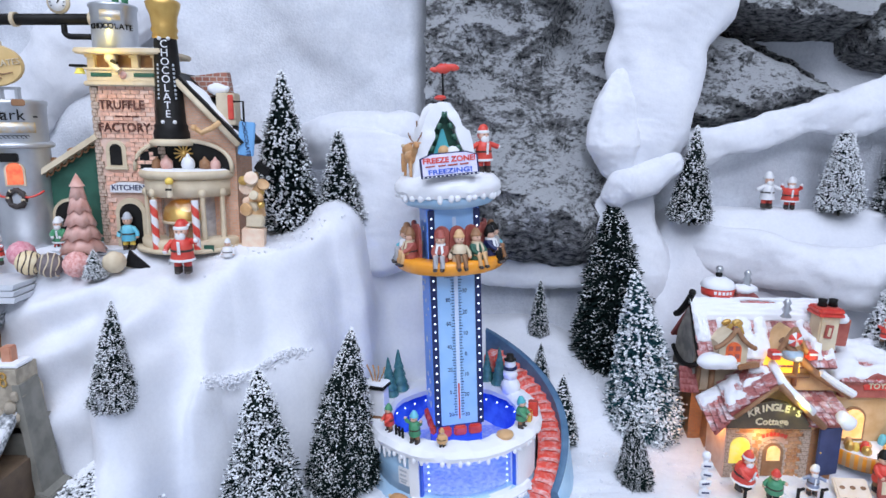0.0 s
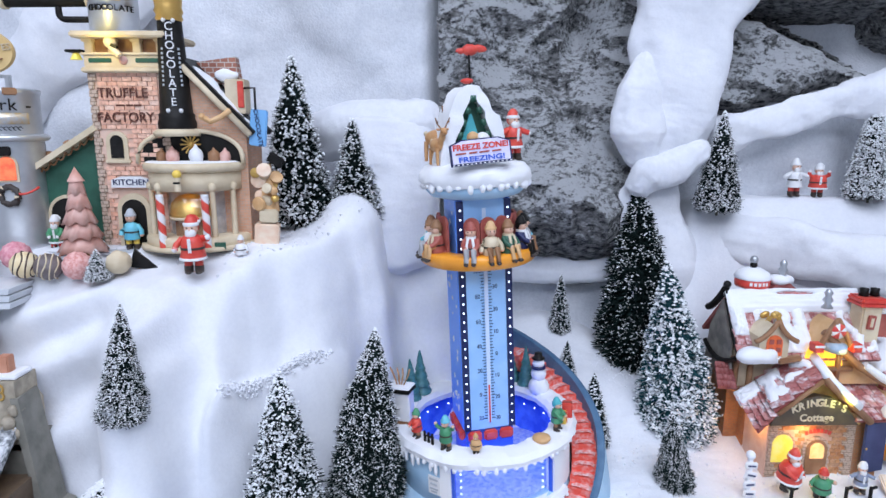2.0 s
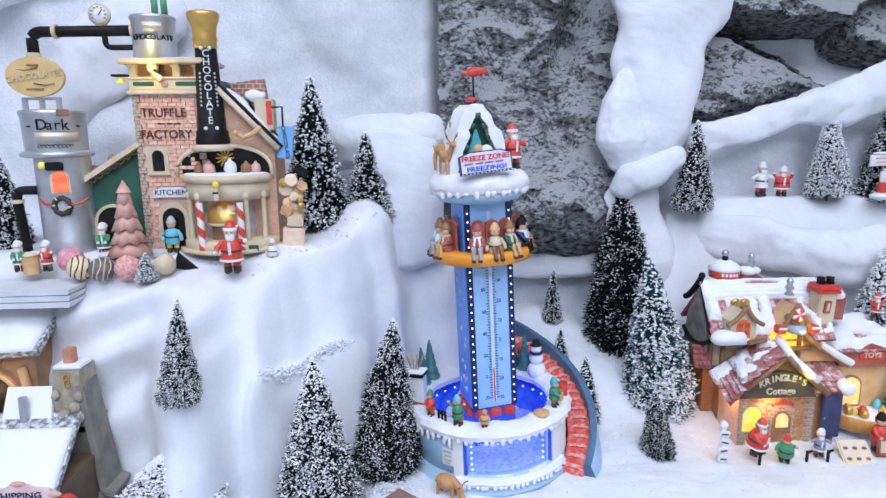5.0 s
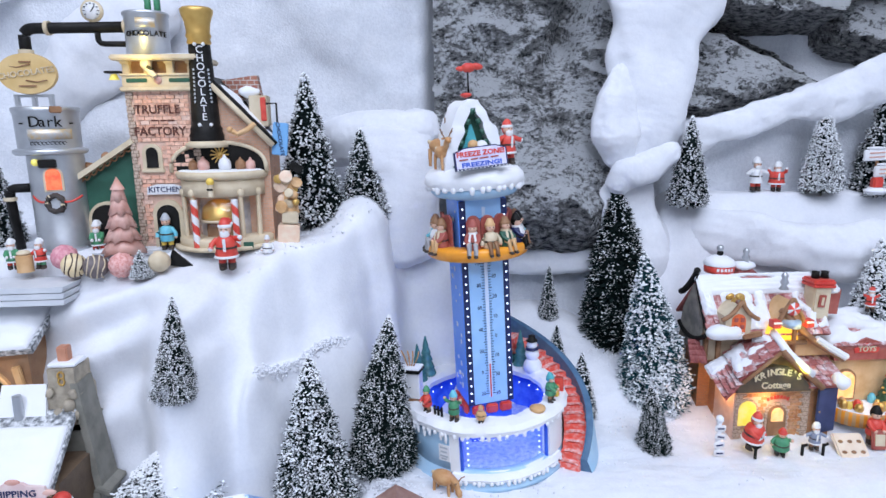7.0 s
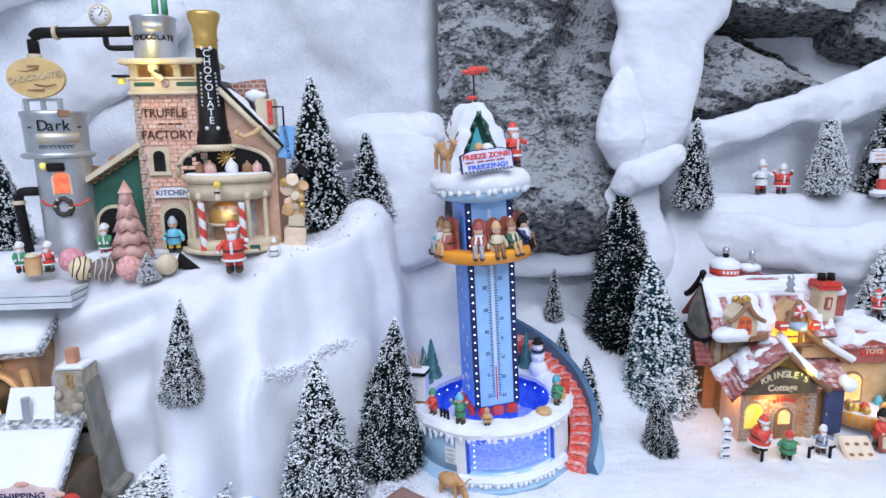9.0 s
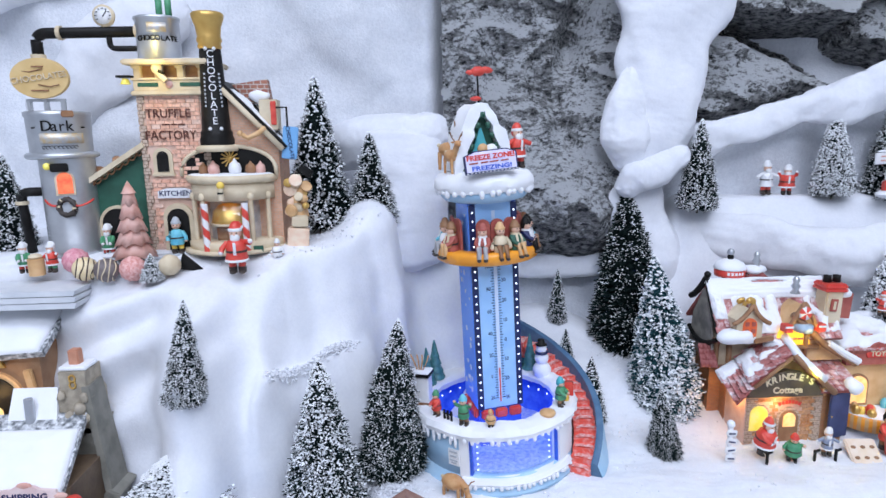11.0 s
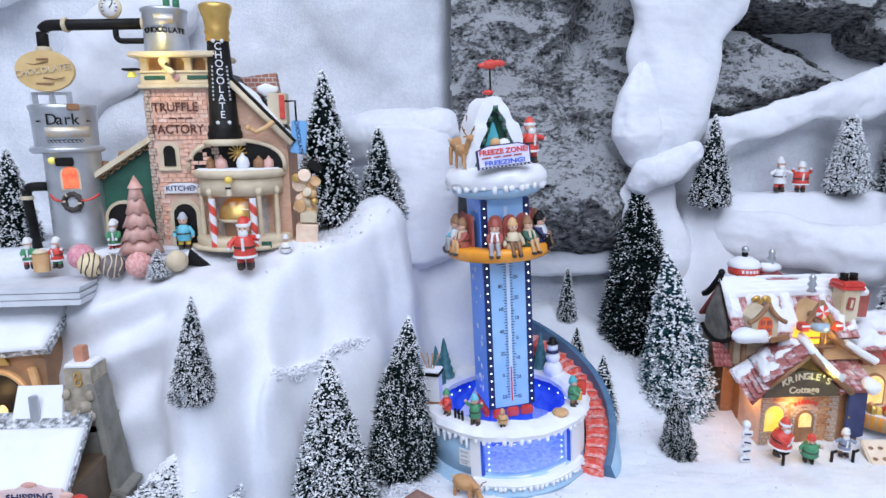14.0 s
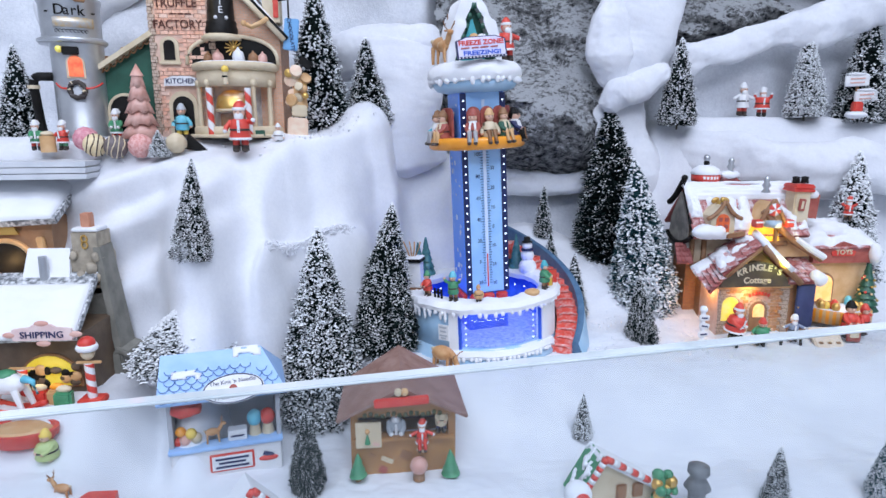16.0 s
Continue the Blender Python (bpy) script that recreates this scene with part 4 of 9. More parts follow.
bmesh.ops.remove_doubles(bm, verts=bm.verts[:], dist=0.00005)
bmesh.ops.holes_fill(bm, edges=[e for e in bm.edges if e.is_boundary])
bmesh.ops.recalc_face_normals(bm, faces=bm.faces[:])
lumpy(bm, 0.0008, 160)
part("window_pier", bm, CAKE, tower, "snow-white pier beside the basin window")
bm = bmesh.new()
lathe(bm, [(R - 0.009, 0.018), (R + 0.001, 0.018), (R + 0.001, 0.067), (R - 0.009, 0.067), (R - 0.009, 0.018)], 3, start=W0 - 7, sweep=7)
bmesh.ops.remove_doubles(bm, verts=bm.verts[:], dist=0.00005)
bmesh.ops.holes_fill(bm, edges=[e for e in bm.edges if e.is_boundary])
bmesh.ops.recalc_face_normals(bm, faces=bm.faces[:])
part("window_pier", bm, CAKE, tower, "snow-white pier beside the basin window")
bm = bmesh.new()
lathe(bm, [(R - 0.004, 0.019), (R - 0.003, 0.019), (R - 0.003, 0.066), (R - 0.004, 0.066), (R - 0.004, 0.019)], 24, start=W0, sweep=W1 - W0)
win = part("basin_window", bm, GLASS, tower, "curved clear window")
win.visible_shadow = False
for a in (W0 + 0.6, W1 - 0.6):
    bm = bmesh.new()
    box(bm, ((R - 0.003) * math.cos(radians(a)), (R - 0.003) * math.sin(radians(a)), 0.039), (0.004, 0.004, 0.042), (0, 0, a))
    part("window_post", bm, DEEP_BLUE, tower)
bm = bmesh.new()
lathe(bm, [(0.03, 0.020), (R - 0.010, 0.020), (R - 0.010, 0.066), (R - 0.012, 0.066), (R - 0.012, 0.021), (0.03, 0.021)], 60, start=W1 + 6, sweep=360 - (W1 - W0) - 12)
part("basin_lining", bm, POOL, tower, "blue basin lining with the LED light put into its material")
# White snow; the blue LED light on it is put into the colour.
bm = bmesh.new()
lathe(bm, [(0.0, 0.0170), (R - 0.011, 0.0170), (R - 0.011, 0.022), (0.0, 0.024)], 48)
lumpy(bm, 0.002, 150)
part("basin_floor", bm, material("snow_with_blue_light", (0.30, 0.42, 0.85), 0.5, second=(0.62, 0.70, 0.92), scale=240), tower, "basin snow with the blue LED light in its colour")


def rim_wobble(a, r, z):
    return 1 + 0.010 * noise.noise(Vector((math.cos(a) * 5, math.sin(a) * 5, z * 90))), 0.0018 * noise.noise(Vector((math.cos(a) * 4, math.sin(a) * 4, 3 + r * 60)))


bm = bmesh.new()
lathe(bm, [(R - 0.019, 0.067), (R - 0.020, 0.073), (R - 0.016, 0.0780), (R - 0.006, 0.0790), (R + 0.004, 0.0770), (R + 0.0075, 0.0715), (R + 0.006, 0.0660), (R - 0.002, 0.0645), (R - 0.019, 0.067)],
      160, wobble=rim_wobble)
lumpy(bm, 0.0012, 110, 3)
drips(bm, R + 0.005, 0.0660, 60, 4, 0.0050)
drips(bm, R + 0.005, 0.0640, 9, 14, 0.0100, a0=W0 - 60, a1=W0 - 4, thick=0.0018)
lumpy(bm, 0.0007, 240)
part("snow_rim", bm, CAKE, tower, "thick white snow rim with icicles")
bm = bmesh.new()
lathe(bm, [(R - 0.004, 0.0205), (R + 0.004, 0.0195), (R + 0.007, 0.0145), (R + 0.005, 0.0105), (R, 0.010)], 40, start=W0 - 5, sweep=W1 - W0 + 16, wobble=rim_wobble)
drips(bm, R + 0.0055, 0.0115, 22, 9, 0.005, a0=W0 - 4, a1=W1 + 10)
part("snow_sill", bm, CAKE, tower, "snowy sill under the window")
led_bm = bmesh.new()
ball(led_bm, (0, 0, 0), 0.00105, 0, 6)
LED_MESH = bpy.data.meshes.new("led")
led_bm.to_mesh(LED_MESH)
led_bm.free()
LED_MESH.materials.append(LED)


def led(parent, p):
    ob = new("led", LED_MESH)
    ob.parent, ob.location = parent, p
    return ob


for i in range(24):
    a = radians(W1 + 12 + (360 - (W1 - W0) - 24) * i / 23)
    led(tower, ((R - 0.0125) * math.cos(a), (R - 0.0125) * math.sin(a), 0.055))
for i in range(6):
    for a in (W0 + 4, W1 - 3):
        led(tower, ((R - 0.011) * math.cos(radians(a)), (R - 0.011) * math.sin(radians(a)), 0.022 + 0.007 * i))

# shaft
SIDE_BLUE = material("blue_side_paint", (0.15, 0.36, 0.95), 0.4, second=(0.66, 0.78, 0.96), scale=70, amount=0.74, detail=6)
HW = 0.0275
bm = bmesh.new()
box(bm, (0, 0, 0.169), (2 * HW - 0.004, 2 * HW - 0.004, 0.290))
part("shaft", bm, DEEP_BLUE, tower)
for k, (nm, mt) in enumerate((("front_face", SKY_BLUE), ("side_face", SIDE_BLUE), ("back_face", SKY_BLUE), ("side_face", SIDE_BLUE))):
    bm = bmesh.new()
    box(bm, (0, -HW + 0.001, 0.1925), (2 * HW - (0.0050 if k % 2 else 0.0138), 0.003, 0.241), bevel=0.0006)
    face = part(nm, bm, mt, tower, "", pose(0, 0, 0, 0, 0, 90 * k))
    if k % 2:
        rnd = random.Random(40 + k)
        bm = bmesh.new()
        for i in range(26):
            x, z, r = rnd.uniform(-0.017, 0.017), rnd.uniform(0.08, 0.305), rnd.uniform(0.0012, 0.0034)
            for j in range(3):
                box(bm, (x, -HW - 0.0009, z), (2 * r, 0.0006, r * 0.28), (0, 60 * j, 0))
        tagged(part("snowflake_print", bm, WHITE, face), kind="stuff")
for s in (-1, 1):
    bm = bmesh.new()
    box(bm, (s * (HW - 0.0036), -HW + 0.0003, 0.192), (0.0066, 0.0028, 0.240))
    st = part("light_strip", bm, NAVY, tower, "dark strip of white lamps")
    for i in range(25):
        led(st, (s * (HW - 0.0036), -HW - 0.0012, 0.078 + 0.0094 * i))
for k in (0, 3):
    for x in (-0.017, 0.0, 0.017):
        bm = bmesh.new()
        box(bm, (x, -HW - 0.0015, 0.0655), (0.0145, 0.006, 0.011), bevel=0.0018)
        part("red_base_block", bm, RED, tower, "", pose(0, 0, 0, 0, 0, 90 * k))
bm = bmesh.new()
box(bm, (0, -HW - 0.0008, 0.192), (0.0038, 0.0008, 0.225))
tube_groove = part("thermometer_tube", bm, material("pale_tube", (0.62, 0.74, 0.92), 0.3), tower)
bm = bmesh.new()
box(bm, (0, -HW - 0.0013, 0.100), (0.0017, 0.001, 0.042), bevel=0.0004)
part("red_column", bm, RED, tower)
bm = bmesh.new()
for i in range(66):
    z = 0.084 + i * 0.0032
    for s in (-1, 1):
        w = 0.0040 if i % 4 == 0 else 0.0028
        box(bm, (s * (0.0023 + w / 2), -HW - 0.0009, z), (w, 0.0006, 0.0006))
tagged(part("scale_marks", bm, NAVY, tower, "fine dark scale marks"), kind="stuff")
for i, n in enumerate(("120", "100", "80", "60", "40", "20", "0", "20")):
    words(n, 0.0062, NAVY, tower, pose(-0.0090, -HW - 0.0006, 0.268 - 0.0262 * i, 90, 0, 0), "numeral", 0.0003, stretch=0.85)
for i, n in enumerate(("50", "40", "30", "20", "10", "0", "10", "20", "30")):
    words(n, 0.0062, NAVY, tower, pose(0.0090, -HW - 0.0006, 0.272 - 0.0236 * i, 90, 0, 0), "numeral", 0.0003, stretch=0.85)

# snowy cap, hut, sign board and pennant
bm = bmesh.new()
lathe(bm, [(0.0, 0.313), (0.034, 0.313), (0.045, 0.316), (0.049, 0.320), (0.051, 0.326), (0.0, 0.327)], 48)
part("cap_plate", bm, ICE_BLUE, tower)
bm = bmesh.new()
lathe(bm, [(0.045, 0.3255), (0.0525, 0.326), (0.0565, 0.332), (0.0560, 0.339), (0.050, 0.3455), (0.038, 0.3485), (0.0, 0.3490)], 64, wobble=rim_wobble)
drips(bm, 0.0530, 0.3275, 34, 12, 0.0060, thick=0.0030)
lumpy(bm, 0.0010, 140)
part("snow_cap", bm, CAKE, tower, "round white snow cap with dripping edge")
HUT = Matrix.Translation((-0.0065, 0, 0.005))
bm = bmesh.new()
slab(bm, [(-0.025, 0.340), (0.025, 0.340), (0.003, 0.406), (-0.003, 0.406)], 0.030, HUT @ Matrix.Translation((0.0, -0.018, 0)))
part("top_hut", bm, DARK_GREEN, tower)
bm = bmesh.new()
slab(bm, [(-0.0195, 0.342), (0.0130, 0.342), (-0.001, 0.389), (-0.003, 0.389)], 0.002, HUT @ Matrix.Translation((0.0, -0.0235, 0)))
part("hut_front", bm, TEAL, tower, "teal gable panel")
bm = bmesh.new()
slab(bm, [(-0.034, 0.341), (-0.030, 0.366), (-0.024, 0.390), (-0.015, 0.408), (-0.006, 0.415), (0.006, 0.414), (0.013, 0.407), (0.018, 0.392), (0.025, 0.386), (0.029, 0.366), (0.032, 0.341),
          (0.0250, 0.341), (0.0185, 0.360), (0.0190, 0.366), (0.0110, 0.384), (0.0110, 0.390), (0.002, 0.405), (-0.002, 0.405), (-0.0110, 0.388), (-0.0105, 0.382), (-0.0190, 0.364), (-0.0185, 0.358), (-0.0250, 0.341)],
     0.046, HUT @ Matrix.Translation((0, -0.028, 0)))
bmesh.ops.triangulate(bm, faces=bm.faces[:])
bmesh.ops.subdivide_edges(bm, edges=bm.edges[:], cuts=2, use_grid_fill=True)
lumpy(bm, 0.0028, 90, 1.0)
lumpy(bm, 0.0010, 260, 2.0)
part("snowy_roof", bm, CAKE, tower, "thick white snow on the hut's gable", angle=75)
for s in (-1, 1):
    bm = bmesh.new()
    for k in range(6):
        t = k / 5
        tube(bm, [HUT @ Vector((s * (0.0225 - 0.0200 * t), -0.0265, 0.344 + 0.056 * t)), HUT @ Vector((s * (0.0200 - 0.0190 * t), -0.0270, 0.350 + 0.056 * t))], 0.0026, 6)
    part("gable_trim", bm, DARK_GREEN, tower)
SIGN = Matrix.Translation((-0.0078, -0.002, 0.3525)) @ Matrix.Rotation(radians(-3), 4, "Y") @ Matrix.Rotation(radians(-8), 4, "X") @ Matrix.Diagonal((0.96, 1, 0.74, 1))
bm = bmesh.new()
slab(bm, [(-0.0300, -0.0150), (0.0300, -0.0150), (0.0300, 0.0110), (0.0180, 0.0165), (-0.0180, 0.0165), (-0.0300, 0.0110)], 0.003, SIGN @ Matrix.Translation((0.0, -0.0535, 0)))
sign = part("sign_board", bm, NAVY, tower, "bordered ride sign board")
bm = bmesh.new()
slab(bm, [(-0.0282, -0.0122), (0.0282, -0.0122), (0.0282, 0.0100), (0.0174, 0.0150), (-0.0174, 0.0150), (-0.0282, 0.0100)], 0.001, SIGN @ Matrix.Translation((0.0, -0.0543, 0)))
part("sign_face", bm, material("lilac_sign", (0.62, 0.62, 0.86), 0.5, second=(0.76, 0.74, 0.92), scale=90), sign)
words("FREEZE ZONE!", 0.0098, RED, sign, SIGN @ pose(0, -0.0546, 0.0068, 90, 0, 0), depth=0.0004, bold=0.0003, stretch=0.86)
words("FREEZING!", 0.0086, DEEP_BLUE, sign, SIGN @ pose(0, -0.0546, -0.0080, 90, 0, 0), depth=0.0004, bold=0.0002, stretch=1.12)
bm = bmesh.new()
for x, w in ((-0.020, 0.010), (-0.008, 0.008), (0.003, 0.010), (0.015, 0.009)):
    slab(bm, [(x - w / 2, -0.0010), (x + w / 2, -0.0006), (x + w / 2, 0.0014), (x - w / 2, 0.0010)], 0.0006, SIGN @ Matrix.Translation((0, -0.0550, -0.0005)))
part("small_print", bm, DARK_RED, sign)
bm = bmesh.new()
for i in range(14):
    slab(bm, [(-0.0285 + i * 0.0043, -0.0145), (-0.0267 + i * 0.0043, -0.0145), (-0.0267 + i * 0.0043, -0.0130), (-0.0285 + i * 0.0043, -0.0130)], 0.0006, SIGN @ Matrix.Translation((0, -0.0545, 0)))
part("border_dashes", bm, WHITE, sign)
bm = bmesh.new()
tube(bm, [(-0.002, 0, 0.419), (-0.002, 0, 0.453)], 0.0011, 8)
pole = part("flag_pole", bm, BLACK, tower)
bm = bmesh.new()
ball(bm, (-0.001, 0, 0.4545), 0.0080, 0, 12, (1.1, 0.6, 0.66))
ball(bm, (0.009, 0, 0.4555), 0.0062, 0, 10, (1.1, 0.5, 0.62), (0, 10, 0))
ball(bm, (-0.010, 0, 0.4535), 0.0050, 0, 10, (1.0, 0.5, 0.55))
lumpy(bm, 0.001, 300)
part("pennant", bm, RED, pole, "small red pennant")
bm = bmesh.new()
ball(bm, (-0.005, 0, 0.4255), 0.0055, 0, 10, (1.2, 1, 0.5))
part("red_finial", bm, RED, tower)
for p, r in (((-0.009, -0.0310, 0.3720), 0.0060), ((0.000, -0.0320, 0.3700), 0.0072)):
    bm = bmesh.new()
    ball(bm, p, r, 0, 10)
    part("cap_bauble", bm, (WHITE if r > 0.007 else TAN), tower)

# the ring of seats that travels on the shaft
bm = bmesh.new()
lathe(bm, [(0.036, 0.252), (0.055, 0.248), (0.058, 0.250), (0.059, 0.259), (0.057, 0.262), (0.040, 0.262), (0.036, 0.259), (0.036, 0.252)], 48)
ring = part("seat_ring", bm, ORANGE, tower, "orange seat ring")
SEATS = (-112, -92, -72, -22, 1, 24, 52, 72, 92, 150, 172, 194)
for a in SEATS:
    bm = bmesh.new()
    slab(bm, arch(0.0155, 0.036, 8, 0, 0.261), 0.003, Matrix.Translation((0, -0.0405, 0)))
    box(bm, (0, -0.046, 0.2625), (0.014, 0.012, 0.003), bevel=0.0008)
    part("seat", bm, DARK_RED, ring, "red high-backed seat", Matrix.Rotation(radians(a), 4, "Z"))
ASH = material("ash_grey_cloth", (0.36, 0.36, 0.38), 0.6, second=(0.46, 0.45, 0.46), scale=200)
COATS = ((CYAN, ASH, BROWN), (WHITE, ASH, BROWN), (DARK_RED, TAN, BROWN), (DARK_RED, ASH, DARK_RED), (CREAM, BROWN, TAN), (DARK_GREEN, TAN, BROWN), (NAVY, BLACK, BLACK), (ASH, BROWN, BLACK))
for i, a in enumerate(SEATS):
    c = COATS[i % len(COATS)]
    seat_m = tower.matrix_world @ Matrix.Rotation(radians(a), 4, "Z") @ pose(0, -0.0475, 0.2635)
    doll("small painted rider figurine seated on the orange ring", seat_m, c[0], c[1], c[2], 0.045, hair=c[2], seated=True, scarf=(WHITE, None, CREAM)[i % 3],
         arms=("front", "down", "front")[i % 3], group="riders on the seat ring")

# steps and slide round the basin
N = 17
A0, A1 = F + 42, F + 142
for i in range(N):
    t = i / (N - 1)
    a0, a1 = A0 + (A1 - A0) * i / N, A0 + (A1 - A0) * (i + 1.0) / N
    z = 0.007 + 0.100 * t ** 0.95
    bm = bmesh.new()
    lathe(bm, [(R + 0.003, max(0.0, z - 0.014)), (R + 0.0292, max(0.0, z - 0.014)), (R + 0.0292, z), (R + 0.003, z), (R + 0.003, max(0.0, z - 0.014))], 3, start=a0, sweep=a1 - a0 + 2.5)
    bmesh.ops.remove_doubles(bm, verts=bm.verts[:], dist=0.0001)
    bmesh.ops.holes_fill(bm, edges=[e for e in bm.edges if e.is_boundary])
    bmesh.ops.recalc_face_normals(bm, faces=bm.faces[:])
    part("step", bm, material("red_step", (0.86, 0.13, 0.09), 0.5, second=(0.90, 0.50, 0.47), scale=200, amount=0.6) if i == 0 else bpy.data.materials["red_step"], tower)
    bm = bmesh.new()
    lathe(bm, [(R + 0.006, z), (R + 0.011, z + 0.0022), (R + 0.022, z + 0.002), (R + 0.027, z)], 4, start=a0 + 0.2, sweep=(a1 - a0) * 0.62)
    lumpy(bm, 0.001, 500, i)
    part("step_snow", bm, material("pink_snow", (0.88, 0.62, 0.60), 0.6, second=(0.80, 0.22, 0.18), scale=260) if i == 0 else bpy.data.materials["pink_snow"], tower)
bm = bmesh.new()
inner, outer, seg = R + 0.029, R + 0.037, 40
prev = None
for i in range(seg + 1):
    t = i / seg
    a = radians(A0 + 2 + (A1 - A0 + 4) * t)
    z = 0.004 + 0.108 * t
    hgt = 0.010 + 0.010 * min(1, t * 4)
    q = [bm.verts.new((r * math.cos(a), r * math.sin(a), zz)) for r, zz in ((inner, max(0.0, z - 0.05 - 0.02 * t)), (inner, z + hgt), (inner + 0.004, z + hgt + 0.0015), (outer, z + hgt), (outer + 0.006, 0.0))]
    if prev:
        for j in range(5):
            f = bm.faces.new((prev[j], q[j], q[(j + 1) % 5], prev[(j + 1) % 5]))
            f.material_index = 1 if j == 3 else 0
    else:
        bm.faces.new(q)
    prev = q
bm.faces.new(prev[::-1])
bmesh.ops.recalc_face_normals(bm, faces=bm.faces[:])
part("slide_wall", bm, [material("slate_blue", (0.05, 0.12, 0.22), 0.5, second=(0.08, 0.17, 0.28), scale=70), ICE_BLUE], tower, "dark blue curved slide wall")
bm = bmesh.new()
slab(bm, [(-0.006, 0.030), (0.008, 0.030), (0.008, 0.049), (-0.006, 0.049)], 0.002, Matrix.Rotation(radians(-48), 4, "Z") @ Matrix.Translation((0, -R - 0.0015, 0)))
notice = part("notice_board", bm, WHITE, tower, "small framed notice")
bm = bmesh.new()
for z, w in ((0.046, 0.010), (0.041, 0.008), (0.036, 0.010), (0.033, 0.007)):
    slab(bm, [(0.001 - w / 2, z - 0.001), (0.001 + w / 2, z - 0.001), (0.001 + w / 2, z + 0.001), (0.001 - w / 2, z + 0.001)], 0.001, Matrix.Rotation(radians(-48), 4, "Z") @ Matrix.Translation((0, -R - 0.0020, 0)))
part("notice_bars", bm, GREY_BOARD, notice)


def blue_glow(x, y, z, watts):
    d = bpy.data.lights.new("blue_led_glow", "POINT")
    d.energy, d.color, d.shadow_soft_size = watts, (0.03, 0.14, 1.0), 0.012
    o = new("blue_led_lamp", d)
    o.location = tower.matrix_world @ Vector((x, y, z))


blue_glow(-0.052, -0.030, 0.048, 0.035)
blue_glow(0.052, -0.030, 0.048, 0.035)
blue_glow(0.0, -0.058, 0.050, 0.020)


def on_rim(deg, r=R - 0.006, z=0.0775, turn=0.0):
    a = radians(F + deg)
    return tower.matrix_world @ Matrix.Translation((r * math.cos(a), r * math.sin(a), z)) @ Matrix.Rotation(radians(deg + turn), 4, "Z")


doll("red-coated child figurine on the snowy basin rim", on_rim(-66), RED, BROWN, GREEN, 0.032, arms="front")
doll("green-coated child figurine with a fur hood on the basin rim", on_rim(-40), GREEN, BROWN, CYAN, 0.036, arms="up")
doll("small tan teddy bear on the snowy basin rim", on_rim(-20), TAN, TAN, TAN, 0.021, hair=TAN, wide=1.4, category="toy bear", name="teddy_bear")
doll("green-coated child figurine holding a gift on the basin rim", on_rim(45), GREEN, BROWN, TEAL, 0.036, arms="front")
bm = bmesh.new()
box(bm, (0, 0, 0.006), (0.010, 0.010, 0.012), bevel=0.001)
box(bm, (0, 0, 0.0062), (0.0025, 0.0105, 0.0128), slot=1)
box(bm, (0, 0, 0.0062), (0.0105, 0.0025, 0.0128), slot=1)
solid("gift_box", bm, [YELLOW, RED], "yellow gift box with a red ribbon on the rim", "gift", on_rim(56))
bm = bmesh.new()
box(bm, (0, 0, 0.008), (0.012, 0.010, 0.016), bevel=0.001)
box(bm, (0, 0, 0.0082), (0.003, 0.0105, 0.0168), slot=1)
solid("gift_box", bm, [RED, DARK_RED], "red gift box standing near the steps", "gift", on_rim(66, R - 0.002))
bm = bmesh.new()
lathe(bm, [(0, 0), (0.007, 0), (0.009, 0.003), (0.0085, 0.005), (0.005, 0.0065), (0, 0.007)], 18)
solid("pie", bm, [TAN], "round golden-brown pie lying on the snowy rim", "pie", on_rim(26))
bm = bmesh.new()
for x in (-0.005, 0.0, 0.005):
    box(bm, (x, 0, 0.006), (0.0028, 0.002, 0.013), bevel=0.0005)
box(bm, (0, 0, 0.008), (0.013, 0.0014, 0.0018))
solid("small_fence", bm, BLACK, "short black picket fence on the snowy rim", "fence", on_rim(-54))
booth = thing("ticket_booth", "white ticket booth with dark snow-edged roof on the rim", "booth", on_rim(-92, R - 0.004, 0.060, 60))
bm = bmesh.new()
box(bm, (0, 0, 0.006), (0.022, 0.016, 0.030), bevel=0.001)
part("counter", bm, BROWN, booth)
bm = bmesh.new()
box(bm, (0, 0, 0.037), (0.024, 0.014, 0.032), bevel=0.001)
part("panel", bm, WHITE, booth)
bm = bmesh.new()
box(bm, (0, 0, 0.0555), (0.028, 0.020, 0.004), bevel=0.001)
part("roof", bm, BLACK, booth)
bm = bmesh.new()
box(bm, (0, 0, 0.0585), (0.027, 0.019, 0.0025), bevel=0.001)
part("roof_snow", bm, CAKE, booth)
bm = bmesh.new()
ball(bm, (-0.010, -0.010, 0.048), 0.0035, 0, 8, (1, 1, 1.4))
part("lantern", bm, BROWN, booth)
bm = bmesh.new()
for x in (-0.008, -0.002, 0.003, 0.009):
    tube(bm, [(x * 0.4, 0, 0.059), (x, 0.002, 0.070), (x * 1.3, 0, 0.078)], 0.0009, 5)
part("bare_twig", bm, DEER, booth)
